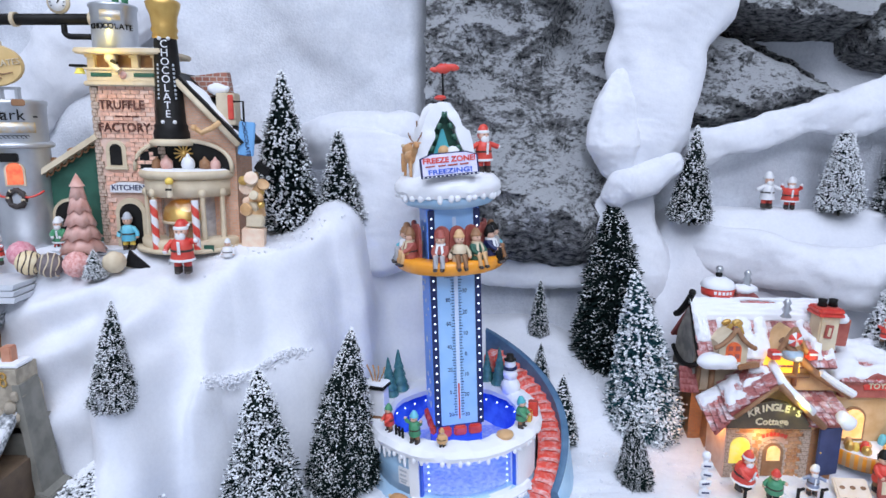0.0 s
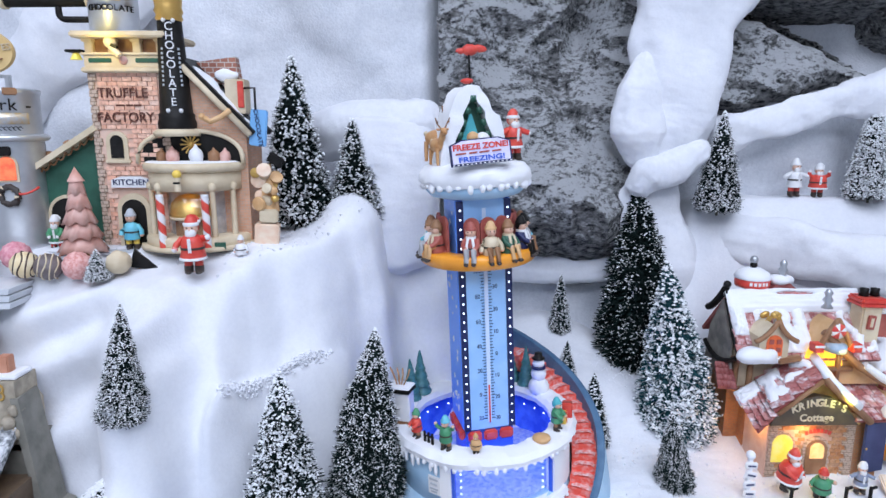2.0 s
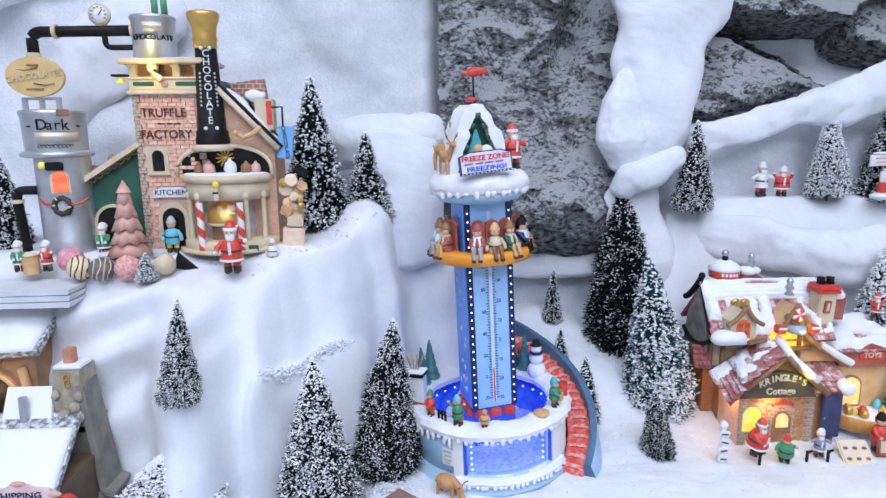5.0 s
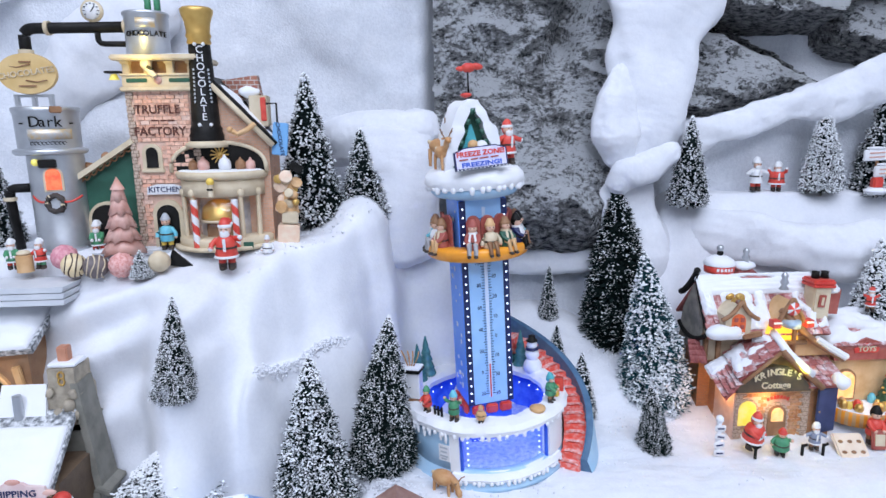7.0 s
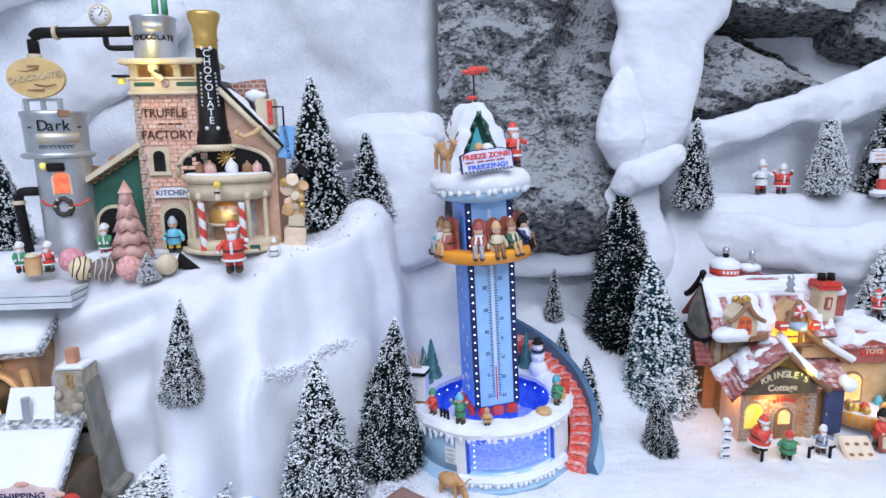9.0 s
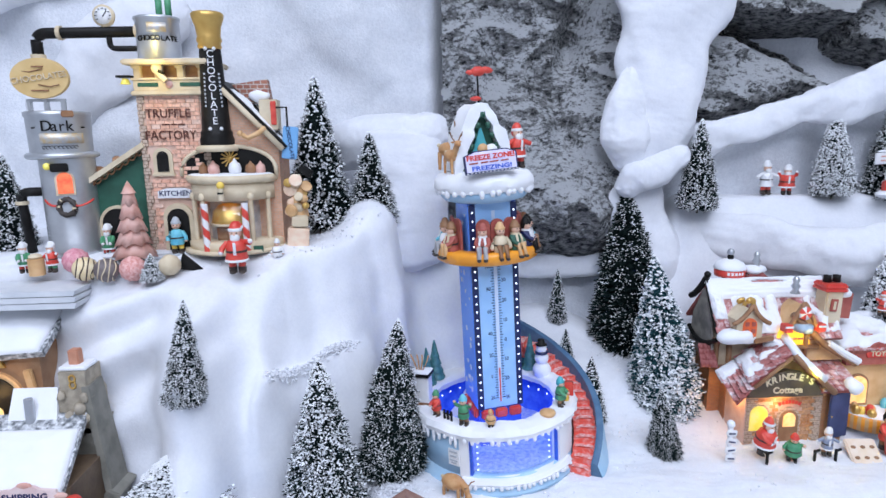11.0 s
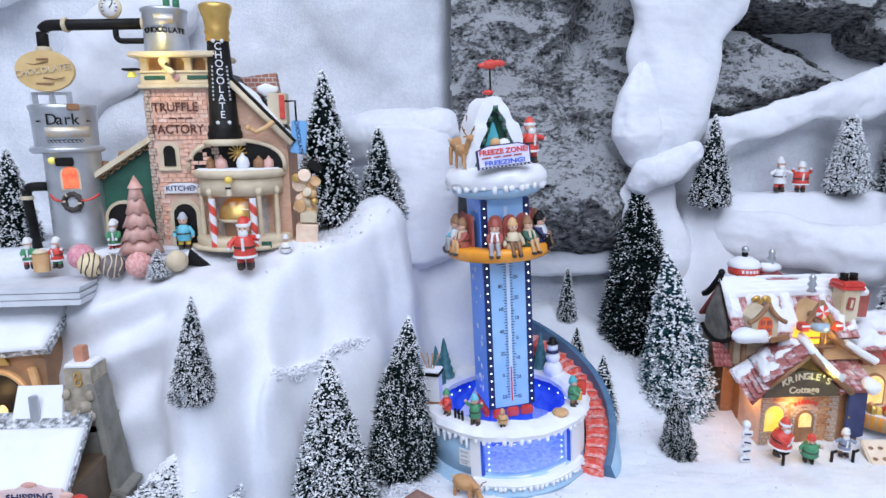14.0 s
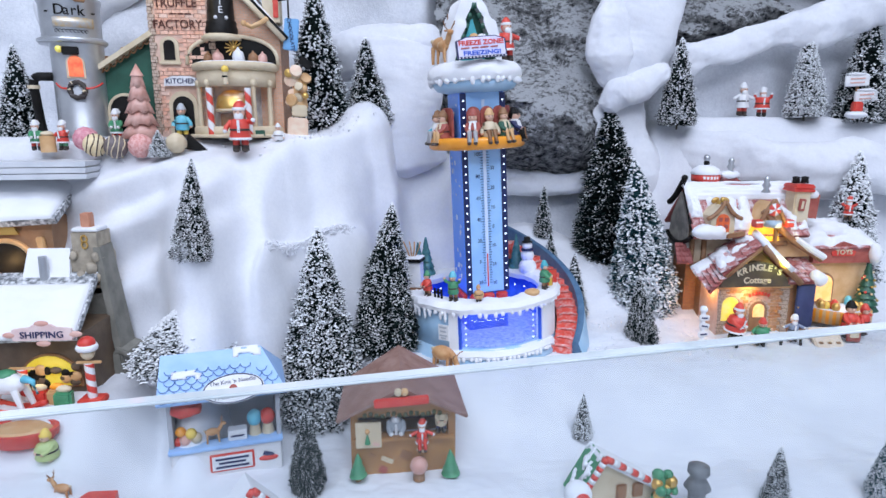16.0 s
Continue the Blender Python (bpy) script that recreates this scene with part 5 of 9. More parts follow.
for deg, h in ((-128, 0.052), (-141, 0.055), (128, 0.050), (140, 0.042)):
    t = thing("resin_tree", "small smooth green resin fir tree on the basin rim", "tree", on_rim(deg, R - 0.004, 0.072), group="fir trees on the rim")
    bm = bmesh.new()
    for k in range(5):
        z = 0.12 + 0.17 * k
        cone(bm, (0, 0, z * h), (0.23 - 0.04 * k) * h, (0.10 - 0.02 * k) * h, 0.24 * h, 12)
    lumpy(bm, 0.0012, 260, deg)
    part("crown", bm, material("fir_teal", (0.03, 0.14, 0.15), 0.5, second=(0.08, 0.24, 0.25), scale=150) if "fir_teal" not in bpy.data.materials else bpy.data.materials["fir_teal"], t)
    bm = bmesh.new()
    cone(bm, (0, 0, -0.004), 0.003, 0.003, 0.01, 8)
    part("trunk", bm, BROWN, t)
sm = thing("snowman", "white snowman with dark hat and scarf on the rim", "snowman", on_rim(112, R - 0.010, 0.074, -95))
bm = bmesh.new()
ball(bm, (0, 0, 0.009), 0.012, 0, 14)
ball(bm, (0, 0, 0.025), 0.009, 0, 14)
ball(bm, (0, 0, 0.038), 0.007, 0, 12)
part("body", bm, CAKE, sm)
bm = bmesh.new()
lathe(bm, [(0.006, 0.0315), (0.0085, 0.032), (0.0082, 0.0345), (0.006, 0.035)], 14)
part("scarf", bm, NAVY, sm)
bm = bmesh.new()
lathe(bm, [(0, 0.043), (0.0075, 0.043), (0.0075, 0.0440), (0.0046, 0.0445), (0.0044, 0.050), (0, 0.050)], 14)
part("hat", bm, BLACK, sm)
reindeer("tan reindeer figurine grazing before the tower", pose(-0.036, 0.594, -0.002, 0, 0, -35), 0.036, graze=True)
reindeer("tan reindeer figurine standing on the tower's snow cap", tower.matrix_world @ pose(-0.040, -0.014, 0.3475, 0, 0, -80), 0.036)
reindeer("tan reindeer figurine beside the hut on the cap", tower.matrix_world @ pose(-0.034, 0.018, 0.349, 0, 0, -60), 0.044)
doll("red santa figurine waving on the tower's snow cap", tower.matrix_world @ pose(0.0365, -0.014, 0.3475, 0, 0, 15), RED, RED, RED, 0.050, arms="wide", trim=WHITE)


# ---------------------------------------------------------------- roofs of small tiles
def tiled(bm, a, b, c, d, rows, cols, lift=0.0012, seed=1, keep=1.0, slot=0):
    """Overlapping tiles on the slope a-b (eave) to d-c (ridge)."""
    rnd = random.Random(seed)
    a, b, c, d = map(Vector, (a, b, c, d))
    n = (b - a).cross(d - a).normalized()
    before = set(bm.faces)
    for r in range(rows):
        v0, v1 = r / rows, (r + 1.18) / rows
        off = 0.5 if r % 2 else 0.0
        for k in range(cols + 1):
            u0, u1 = (k - off) / cols, (k + 0.94 - off) / cols
            u0, u1 = max(0, u0), min(1, u1)
            if u1 - u0 < 0.2 / cols or rnd.random() > keep:
                continue
            v1c = min(1.0, v1)
            h = lift * rnd.uniform(0.8, 1.5)

            def at(u, v, z):
                return (a + (b - a) * u) * (1 - v) + (d + (c - d) * u) * v + n * z
            q = [at(u0, v0, h * 1.6), at(u1, v0, h * 1.6), at(u1, v1c, h * 0.4), at(u0, v1c, h * 0.4), at(u0, v0, -h), at(u1, v0, -h)]
            vs = [bm.verts.new(p) for p in q]
            for f in ((0, 1, 2, 3), (4, 5, 1, 0), (5, 2, 1), (4, 0, 3)):
                bm.faces.new([vs[i] for i in f])
    _mark(bm, before, slot)
    return bm


def slope(bm, a, b, c, d, thick, slot=0):
    """A plate with the corners a, b, c, d, thick downwards along its normal."""
    before = set(bm.faces)
    a, b, c, d = map(Vector, (a, b, c, d))
    n = (b - a).cross(d - a).normalized() * thick
    t = [bm.verts.new(p) for p in (a, b, c, d)]
    u = [bm.verts.new(p - n) for p in (a, b, c, d)]
    bm.faces.new(t), bm.faces.new(u[::-1])
    for i in range(4):
        j = (i + 1) % 4
        bm.faces.new((t[j], t[i], u[i], u[j]))
    bmesh.ops.recalc_face_normals(bm, faces=[f for f in bm.faces if f not in before])
    _mark(bm, before, slot)
    return bm


def snow_patch(bm, a, b, c, d, thick, n=14, seed=0.0, cut=-0.2, scale=2.0, slot=0):
    """A soft blanket of snow over the slope a-b-c-d, with a ragged edge."""
    a, b, c, d = map(Vector, (a, b, c, d))
    nn = (b - a).cross(d - a).normalized()
    before = set(bm.faces)
    g = {}
    for i in range(n + 1):
        for j in range(n + 1):
            u, v = i / n, j / n
            p = (a + (b - a) * u) * (1 - v) + (d + (c - d) * u) * v
            e = min(u, 1 - u, v, 1 - v) * 4
            k = noise.noise(Vector((u * scale, v * scale, seed)))
            if k > cut:
                h = thick * min(1.0, 0.15 + (k - cut) * 3) * min(1.0, 0.25 + e) * (1 + 0.25 * noise.noise(Vector((u * 9, v * 9, seed))))
                g[i, j] = (bm.verts.new(p + nn * h), bm.verts.new(p - nn * 0.0006))
    for i in range(n):
        for j in range(n):
            q = [g.get(k) for k in ((i, j), (i + 1, j), (i + 1, j + 1), (i, j + 1))]
            if all(q):
                bm.faces.new([x[0] for x in q])
    # skirt down to the slope along the ragged border
    for e in [e for e in bm.edges if e.is_boundary and all(f not in before for f in e.link_faces)]:
        lo = [v.co - nn * (thick * 0.7) for v in e.verts]
        w = [bm.verts.new(p) for p in lo]
        try:
            bm.faces.new((e.verts[1], e.verts[0], w[0], w[1]))
        except ValueError:
            pass
    loose = [v for v in bm.verts if not v.link_faces]
    bmesh.ops.delete(bm, geom=loose, context="VERTS")
    bmesh.ops.recalc_face_normals(bm, faces=[f for f in bm.faces if f not in before])
    _mark(bm, before, slot)
    return bm


def tile_rows(name, parent, e0, e1, r1, r0, rows, cols, seed, keep=None):
    """Roof tiles laid one by one on the slope e0-e1 (eave) to r0-r1 (ridge)."""
    rnd = random.Random(seed)
    e0, e1, r1, r0 = map(Vector, (e0, e1, r1, r0))
    n = (e1 - e0).cross(r0 - e0).normalized()
    w, h = (e1 - e0).length / cols, (r0 - e0).length / rows
    bm = bmesh.new()
    box(bm, (0, 0, 0), (w * 0.93, h * 1.12, 0.0016), bevel=0.0004)
    shade(bm)
    me = bpy.data.meshes.new(name)
    bm.to_mesh(me)
    bm.free()
    me.materials.append(TILE)
    x = (e1 - e0).normalized()
    y = n.cross(x)
    m = Matrix((x, y, n)).transposed().to_4x4()
    for r in range(rows):
        for c in range(cols + r % 2):
            u, v = (c + 0.5 - 0.5 * (r % 2)) / cols, (r + 0.5) / rows
            u = min(1 - 0.3 / cols, max(0.3 / cols, u))
            if keep and not keep(u, v):
                continue
            p = (e0 + (e1 - e0) * u) * (1 - v) + (r0 + (r1 - r0) * u) * v + n * 0.0010
            ob = new(name, me)
            ob.parent = parent
            ob.matrix_local = Matrix.Translation(p) @ m @ Matrix.Rotation(radians(-5 + rnd.uniform(-2, 2)), 4, "X") @ Matrix.Rotation(radians(rnd.uniform(-4, 4)), 4, "Z")


def lay_bricks(name, parent, x0, x1, z0, z1, y, w, h, mat, seed, hole=None):
    """Bricks in running bond on a wall that faces -y."""
    rnd = random.Random(seed)
    made = []
    for k in (1.0, 0.5):
        bm = bmesh.new()
        box(bm, (0, 0, 0), (w * k - 0.0007, 0.0016, h - 0.0007))
        me = bpy.data.meshes.new(name)
        bm.to_mesh(me)
        bm.free()
        me.materials.append(mat)
        made.append(me)
    rows, cols = round((z1 - z0) / h), int(round((x1 - x0) / w))
    w2 = (x1 - x0) / cols
    for r in range(rows):
        for c in range(cols + r % 2):
            odd = r % 2
            half_end = odd and c in (0, cols)
            x = x0 + w2 * (c + 0.5 - 0.5 * odd)
            if half_end:
                x += w2 * 0.25 * (1 if c == 0 else -1)
            z = z0 + h * (r + 0.5)
            if hole and hole(x, z):
                continue
            ob = new(name, made[1 if half_end else 0])
            ob.parent = parent
            ob.location = (x, y - rnd.uniform(0.0, 0.0006), z)
            ob.rotation_euler = (0, rnd.uniform(-0.02, 0.02), rnd.uniform(-0.03, 0.03))


def piece_material(name, tones, rough=0.6, dust=0.0):
    """Painted resin pieces: a tone for each piece, mottled by brush marks."""
    m = bpy.data.materials.new(name)
    m.use_nodes = True
    nt = m.node_tree
    p = nt.nodes["Principled BSDF"]
    oi, ramp, nz, tc, mx, r2, bp = [nt.nodes.new("ShaderNode" + k) for k in ("ObjectInfo", "ValToRGB", "TexNoise", "TexCoord", "Mix", "ValToRGB", "Bump")]
    while len(ramp.color_ramp.elements) < len(tones):
        ramp.color_ramp.elements.new(0.5)
    for i, c in enumerate(tones):
        ramp.color_ramp.elements[i].position, ramp.color_ramp.elements[i].color = i / (len(tones) - 1), (*c, 1)
    geo = nt.nodes.new("ShaderNodeNewGeometry")
    mx.data_type, mx.blend_type = "RGBA", "MULTIPLY"
    mx.inputs[0].default_value = 0.75
    nz.inputs["Scale"].default_value, nz.inputs["Detail"].default_value = 260, 5
    r2.color_ramp.elements[0].position, r2.color_ramp.elements[1].position = 0.3, 0.65
    r2.color_ramp.elements[0].color, r2.color_ramp.elements[1].color = (0.66, 0.62, 0.60, 1), (1.2, 1.18, 1.16, 1)
    bp.inputs["Strength"].default_value, bp.inputs["Distance"].default_value = 0.4, 0.0006
    p.inputs["Roughness"].default_value = rough
    links(nt, (oi.outputs["Random"], ramp.inputs["Fac"]), (ramp.outputs["Color"], mx.inputs[6]), (geo.outputs["Position"], nz.inputs["Vector"]), (nz.outputs["Fac"], r2.inputs["Fac"]),
          (r2.outputs["Color"], mx.inputs[7]), (nz.outputs["Fac"], bp.inputs["Height"]), (bp.outputs["Normal"], p.inputs["Normal"]))
    fall, cut, lay = [nt.nodes.new("ShaderNode" + k) for k in ("TexNoise", "MapRange", "Mix")]
    fall.inputs["Scale"].default_value, fall.inputs["Detail"].default_value, fall.inputs["Roughness"].default_value = 75, 6, 0.75
    cut.inputs["From Min"].default_value, cut.inputs["From Max"].default_value, cut.inputs["To Max"].default_value = 0.47, 0.64, dust
    lay.data_type = "RGBA"
    lay.inputs[7].default_value = (0.82, 0.80, 0.82, 1)
    links(nt, (geo.outputs["Position"], fall.inputs["Vector"]), (fall.outputs["Fac"], cut.inputs["Value"]), (cut.outputs["Result"], lay.inputs[0]),
          (mx.outputs[2], lay.inputs[6]), (lay.outputs[2], p.inputs["Base Color"]))
    return m


TILE = piece_material("painted_roof_tile", [(0.40, 0.125, 0.120), (0.50, 0.20, 0.19), (0.33, 0.095, 0.090), (0.56, 0.28, 0.265)], 0.55, 0.92)
BRICK_A = piece_material("salmon_brick_piece", [(0.80, 0.46, 0.33), (0.84, 0.55, 0.42), (0.75, 0.40, 0.28), (0.84, 0.62, 0.51)])
BRICK_B = piece_material("amber_brick_piece", [(0.56, 0.27, 0.12), (0.50, 0.22, 0.09), (0.64, 0.36, 0.18), (0.52, 0.30, 0.18)])
MORTAR = material("tan_mortar", (0.64, 0.42, 0.32), 0.7, second=(0.72, 0.52, 0.42), scale=90)


def lamp(p, watts, colour=(1.0, 0.62, 0.25), size=0.006, name="warm_light"):
    d = bpy.data.lights.new(name, "POINT")
    d.energy, d.color, d.shadow_soft_size = watts, colour, size
    o = new(name, d)
    o.location = p
    return o


# ---------------------------------------------------------------- the factory on the high terrace
fac = thing("chocolate_factory", "toy chocolate factory of salmon brick with black chimney and tin tanks", "toy house", pose(-0.334, 0.700, 0.259))
bm = bmesh.new()
box(bm, (0.0005, 0.030, 0.086), (0.075, 0.060, 0.172))
brick_tower = part("brick_tower", bm, MORTAR, fac)


def stone_mesh(w, d, h):
    b = bmesh.new()
    box(b, (0, 0, 0), (w, d, h), bevel=0.0006)
    shade(b)
    me = bpy.data.meshes.new("stone")
    b.to_mesh(me)
    b.free()
    me.materials.append(STONE)
    return me


SM = [stone_mesh(0.0055, 0.003, 0.0072), stone_mesh(0.0080, 0.003, 0.0072), stone_mesh(0.009, 0.004, 0.0050), stone_mesh(0.013, 0.004, 0.0050)]
for s in (-1, 1):
    for i in range(22):
        ob = new("corner_stone", SM[i % 2])
        ob.parent, ob.location = fac, (0.0005 + s * (0.0378 - (0.0055, 0.0080)[i % 2] / 2), -0.0008, 0.004 + i * 0.0078)
bm = bmesh.new()
box(bm, (0.0005, 0.028, 0.1745), (0.082, 0.070, 0.005), bevel=0.0012)
box(bm, (0.0005, 0.028, 0.1830), (0.077, 0.064, 0.012), bevel=0.0006)
box(bm, (0.0005, 0.028, 0.1895), (0.081, 0.068, 0.0025), bevel=0.0006)
part("cornice", bm, CREAM, fac, "cream stone cornice")
for x in (-0.022, 0.023):
    bm = bmesh.new()
    box(bm, (x, -0.0044, 0.1835), (0.022, 0.001, 0.0042), bevel=0.0004)
    part("frieze_slot", bm, DARK_GREEN, fac)
bm = bmesh.new()
ball(bm, (0.0005, -0.0045, 0.1835), 0.0042, 0, 10, (1, 0.4, 1))
part("frieze_flower", bm, PINK, fac)
bm = bmesh.new()
box(bm, (0.0005, 0.030, 0.1975), (0.066, 0.052, 0.0135))
part("belvedere_core", bm, BROWN, fac)
for x in (-0.034, -0.0115, 0.0125, 0.035):
    bm = bmesh.new()
    box(bm, (x, 0.003, 0.1975), (0.008, 0.008, 0.0138), bevel=0.0008)
    box(bm, (x, 0.001, 0.2025), (0.0095, 0.010, 0.003), bevel=0.0006)
    part("belvedere_pier", bm, CREAM, fac)
bm = bmesh.new()
box(bm, (0.0005, 0.026, 0.2070), (0.092, 0.078, 0.0058), bevel=0.0014)
part("roof_slab", bm, CREAM, fac)
bm = bmesh.new()
snow_patch(bm, (-0.042, -0.008, 0.2100), (0.043, -0.008, 0.2100), (0.043, 0.06, 0.2100), (-0.042, 0.06, 0.2100), 0.0022, 14, 2.0, -0.5)
part("roof_snow", bm, CAKE, fac)
bm = bmesh.new()
ball(bm, (-0.010, -0.006, 0.2005), 0.0062, 0, 10, (1, 0.8, 1.1))
tube(bm, [(-0.010, -0.006, 0.1970), (-0.003, -0.010, 0.1900), (0.000, -0.010, 0.1870)], 0.0032, 7)
box(bm, (-0.005, -0.009, 0.1960), (0.006, 0.004, 0.003), (0, 30, 0), slot=1)
part("leaning_baker", bm, [CREAM, BLACK], fac, "small cream figure shape leaning out")
bm = bmesh.new()
box(bm, (-0.050, 0.006, 0.1930), (0.016, 0.012, 0.0024), bevel=0.0005)
lamp_bracket = part("lamp_bracket", bm, BLACK, fac)
bm = bmesh.new()
cone(bm, (-0.050, 0.006, 0.1850), 0.0055, 0.003, 0.006, 12)
part("lamp_shade", bm, YELLOW_GLOW, lamp_bracket, "small yellow lit lamp")

lay_bricks("brick", brick_tower, -0.0290, 0.0300, 0.003, 0.1715, -0.0004, 0.0098, 0.0046, BRICK_A, 17,
           lambda x, z: abs(x + 0.0150) < 0.014 and 0.082 < z < 0.118 or abs(x + 0.0035) < 0.019 and z < 0.072)


def ring_words(text, size, mat, parent, cx, cy, z, r, facing, name, gap=0.72, depth=0.0006):
    """Letters set one by one round an upright drum."""
    n = len(text)
    for i, letter in enumerate(text):
        a = facing + math.degrees((i - (n - 1) / 2) * size * gap / r)
        words(letter, size, mat, parent, pose(cx + r * math.sin(radians(a)), cy - r * math.cos(radians(a)), z, 90, 0, a), name, depth)


# window, kitchen door, lettering on the brick
bm = bmesh.new()
slab(bm, arch(0.0215, 0.0300, 10, -0.0150, 0.0860), 0.002, Matrix.Translation((0, -0.0022, 0)))
box(bm, (-0.0150, -0.0018, 0.0862), (0.025, 0.004, 0.004), bevel=0.0008)
win = part("window", bm, CREAM, fac)
bm = bmesh.new()
slab(bm, arch(0.0125, 0.0225, 10, -0.0150, 0.0895), 0.002, Matrix.Translation((0, -0.0032, 0)))
part("pane", bm, BLACK, win, "dark arched pane")
bm = bmesh.new()
slab(bm, arch(0.0330, 0.0560, 14, -0.0035, -0.002), 0.004, Matrix.Translation((0, -0.0040, 0)))
door = part("kitchen_doorway", bm, CREAM, fac, "cream arched doorway")
bm = bmesh.new()
slab(bm, arch(0.0240, 0.0480, 14, -0.0035, 0.000), 0.002, Matrix.Translation((0, -0.0052, 0)))
part("door_opening", bm, BLACK, door, "dark doorway")
bm = bmesh.new()
slab(bm, [(-0.0235, 0.0600), (0.0165, 0.0600), (0.0160, 0.0680), (0.006, 0.0712), (-0.013, 0.0712), (-0.0230, 0.0680)], 0.0022, Matrix.Translation((0, -0.0050, 0)))
ks = part("kitchen_sign", bm, WHITE, fac)
words("KITCHEN", 0.0082, NAVY, ks, pose(-0.0035, -0.0054, 0.0652, 90, 0, 0), depth=0.0004, stretch=1.05)
words("TRUFFLE", 0.0138, material("rust_letters", (0.11, 0.035, 0.022), 0.6), fac, pose(-0.0045, -0.0022, 0.1525, 90, 0, 0), depth=0.0007, stretch=0.92)
words("FACTORY", 0.0138, bpy.data.materials["rust_letters"], fac, pose(-0.0035, -0.0022, 0.1290, 90, 0, 0), depth=0.0007, stretch=0.90)
bm = bmesh.new()
for x, w in ((-0.010, 0.008), (-0.001, 0.006), (0.007, 0.007)):
    box(bm, (x + 0.002, -0.0018, 0.1410), (w, 0.001, 0.0016))
part("letter_flourish", bm, bpy.data.materials["rust_letters"], fac)

def twisted(bm, foot, h, r, turns, n=36, seg=14):
    """A round bar with a stripe winding up it; slots 0 and 1."""
    x, y, z = foot
    rings = [[bm.verts.new((x + r * math.cos(2 * math.pi * k / seg), y + r * math.sin(2 * math.pi * k / seg), z + h * i / n)) for k in range(seg)] for i in range(n + 1)]
    for i in range(n):
        for k in range(seg):
            f = bm.faces.new((rings[i][k], rings[i][(k + 1) % seg], rings[i + 1][(k + 1) % seg], rings[i + 1][k]))
            f.material_index = int((i / n * turns + k / seg) * 2) % 2
    bm.faces.new(rings[-1])
    return bm


# right gable with the dark balcony and the glazed bay below
bm = bmesh.new()
slab(bm, [(0.036, 0.0), (0.112, 0.0), (0.112, 0.118), (0.060, 0.172), (0.036, 0.172)], 0.055, Matrix.Translation((0, 0.004, 0)))
part("gable_wall", bm, BRICK_PINK, fac)
bm = bmesh.new()
slope(bm, (0.120, -0.004, 0.112), (0.120, 0.066, 0.112), (0.052, 0.066, 0.184), (0.052, -0.004, 0.184), -0.005)
part("gable_roof", bm, BLACK, fac)
bm = bmesh.new()
tube(bm, [(0.1185, -0.0045, 0.1120), (0.0560, -0.0045, 0.1780)], 0.0034, 6)
part("bargeboard", bm, CREAM, fac)
bm = bmesh.new()
snow_patch(bm, (0.122, 0.0, 0.115), (0.122, 0.06, 0.115), (0.062, 0.06, 0.179), (0.062, 0.0, 0.179), 0.004, 14, 5.0, -0.12, 3)
part("gable_snow", bm, CAKE, fac)
bm = bmesh.new()
box(bm, (0.080, 0.035, 0.176), (0.040, 0.012, 0.024), (0, -8, 0))
part("rear_chimney", bm, brick_material("dark_mortar_brick", (0.35, 0.13, 0.09), (0.42, 0.18, 0.12), (0.6, 0.55, 0.5), 0.008, 0.005), fac)
bm = bmesh.new()
ball(bm, (0.090, 0.026, 0.172), 0.009, 0, 14, (1.3, 0.7, 0.8))
lumpy(bm, 0.003, 120)
part("chimney_snow", bm, CAKE, fac)
bm = bmesh.new()
box(bm, (0.102, 0.018, 0.150), (0.020, 0.020, 0.034), bevel=0.001)
dm = part("dormer", bm, CREAM, fac)
bm = bmesh.new()
box(bm, (0.108, 0.0074, 0.152), (0.006, 0.002, 0.026), bevel=0.0006)
part("dormer_shutter", bm, RED, dm)
bm = bmesh.new()
tube(bm, [(0.078, -0.012, 0.128), (0.084, -0.016, 0.125), (0.094, -0.012, 0.130), (0.100, -0.006, 0.136)], 0.0028, 9)
ball(bm, (0.074, -0.010, 0.130), 0.0034, 0, 9)
part("gold_bracket", bm, TAN, fac)
bm = bmesh.new()
tube(bm, [(0.112, 0.006, 0.158), (0.124, 0.0, 0.158), (0.124, 0.0, 0.130)], 0.0012, 6)
hang = part("sign_bracket", bm, BLACK, fac)
bm = bmesh.new()
box(bm, (0.126, 0.0, 0.119), (0.017, 0.004, 0.036), (0, 6, 0), 0.001)
bs = part("hanging_sign", bm, material("sky_sign", (0.18, 0.42, 0.72), 0.5), hang, "blue hanging sign")
words("CHOCOLATE", 0.0062, NAVY, fac, pose(0.1262, -0.0024, 0.119, 90, 84, 0), depth=0.0004, name="sign_lettering")

bm = bmesh.new()
slab(bm, [(0.006, 0.084), (0.108, 0.084)] + [(0.057 + 0.051 * math.cos(math.pi * i / 16), 0.084 + 0.031 * math.sin(math.pi * i / 16) ** 0.7) for i in range(1, 16)], 0.004,
     Matrix.Translation((0, -0.0015, 0)))
part("balcony_recess", bm, BLACK, fac, "dark arched balcony recess")
bm = bmesh.new()
tube(bm, [(0.057 + 0.0525 * math.cos(math.pi * i / 20), -0.0025, 0.084 + 0.0325 * math.sin(math.pi * i / 20) ** 0.7) for i in range(21)], 0.0024, 6)
part("recess_arch", bm, CREAM, fac)
BX, BY = 0.058, 0.014


def half(profile, seg=28):
    b = bmesh.new()
    lathe(b, profile, seg, (BX, BY, 0), 0, 180, 180)
    return b


part("bay_cornice", half([(0.0, 0.0765), (0.049, 0.0765), (0.052, 0.079), (0.0525, 0.083), (0.050, 0.0855), (0.0, 0.0855)]), CREAM, fac)
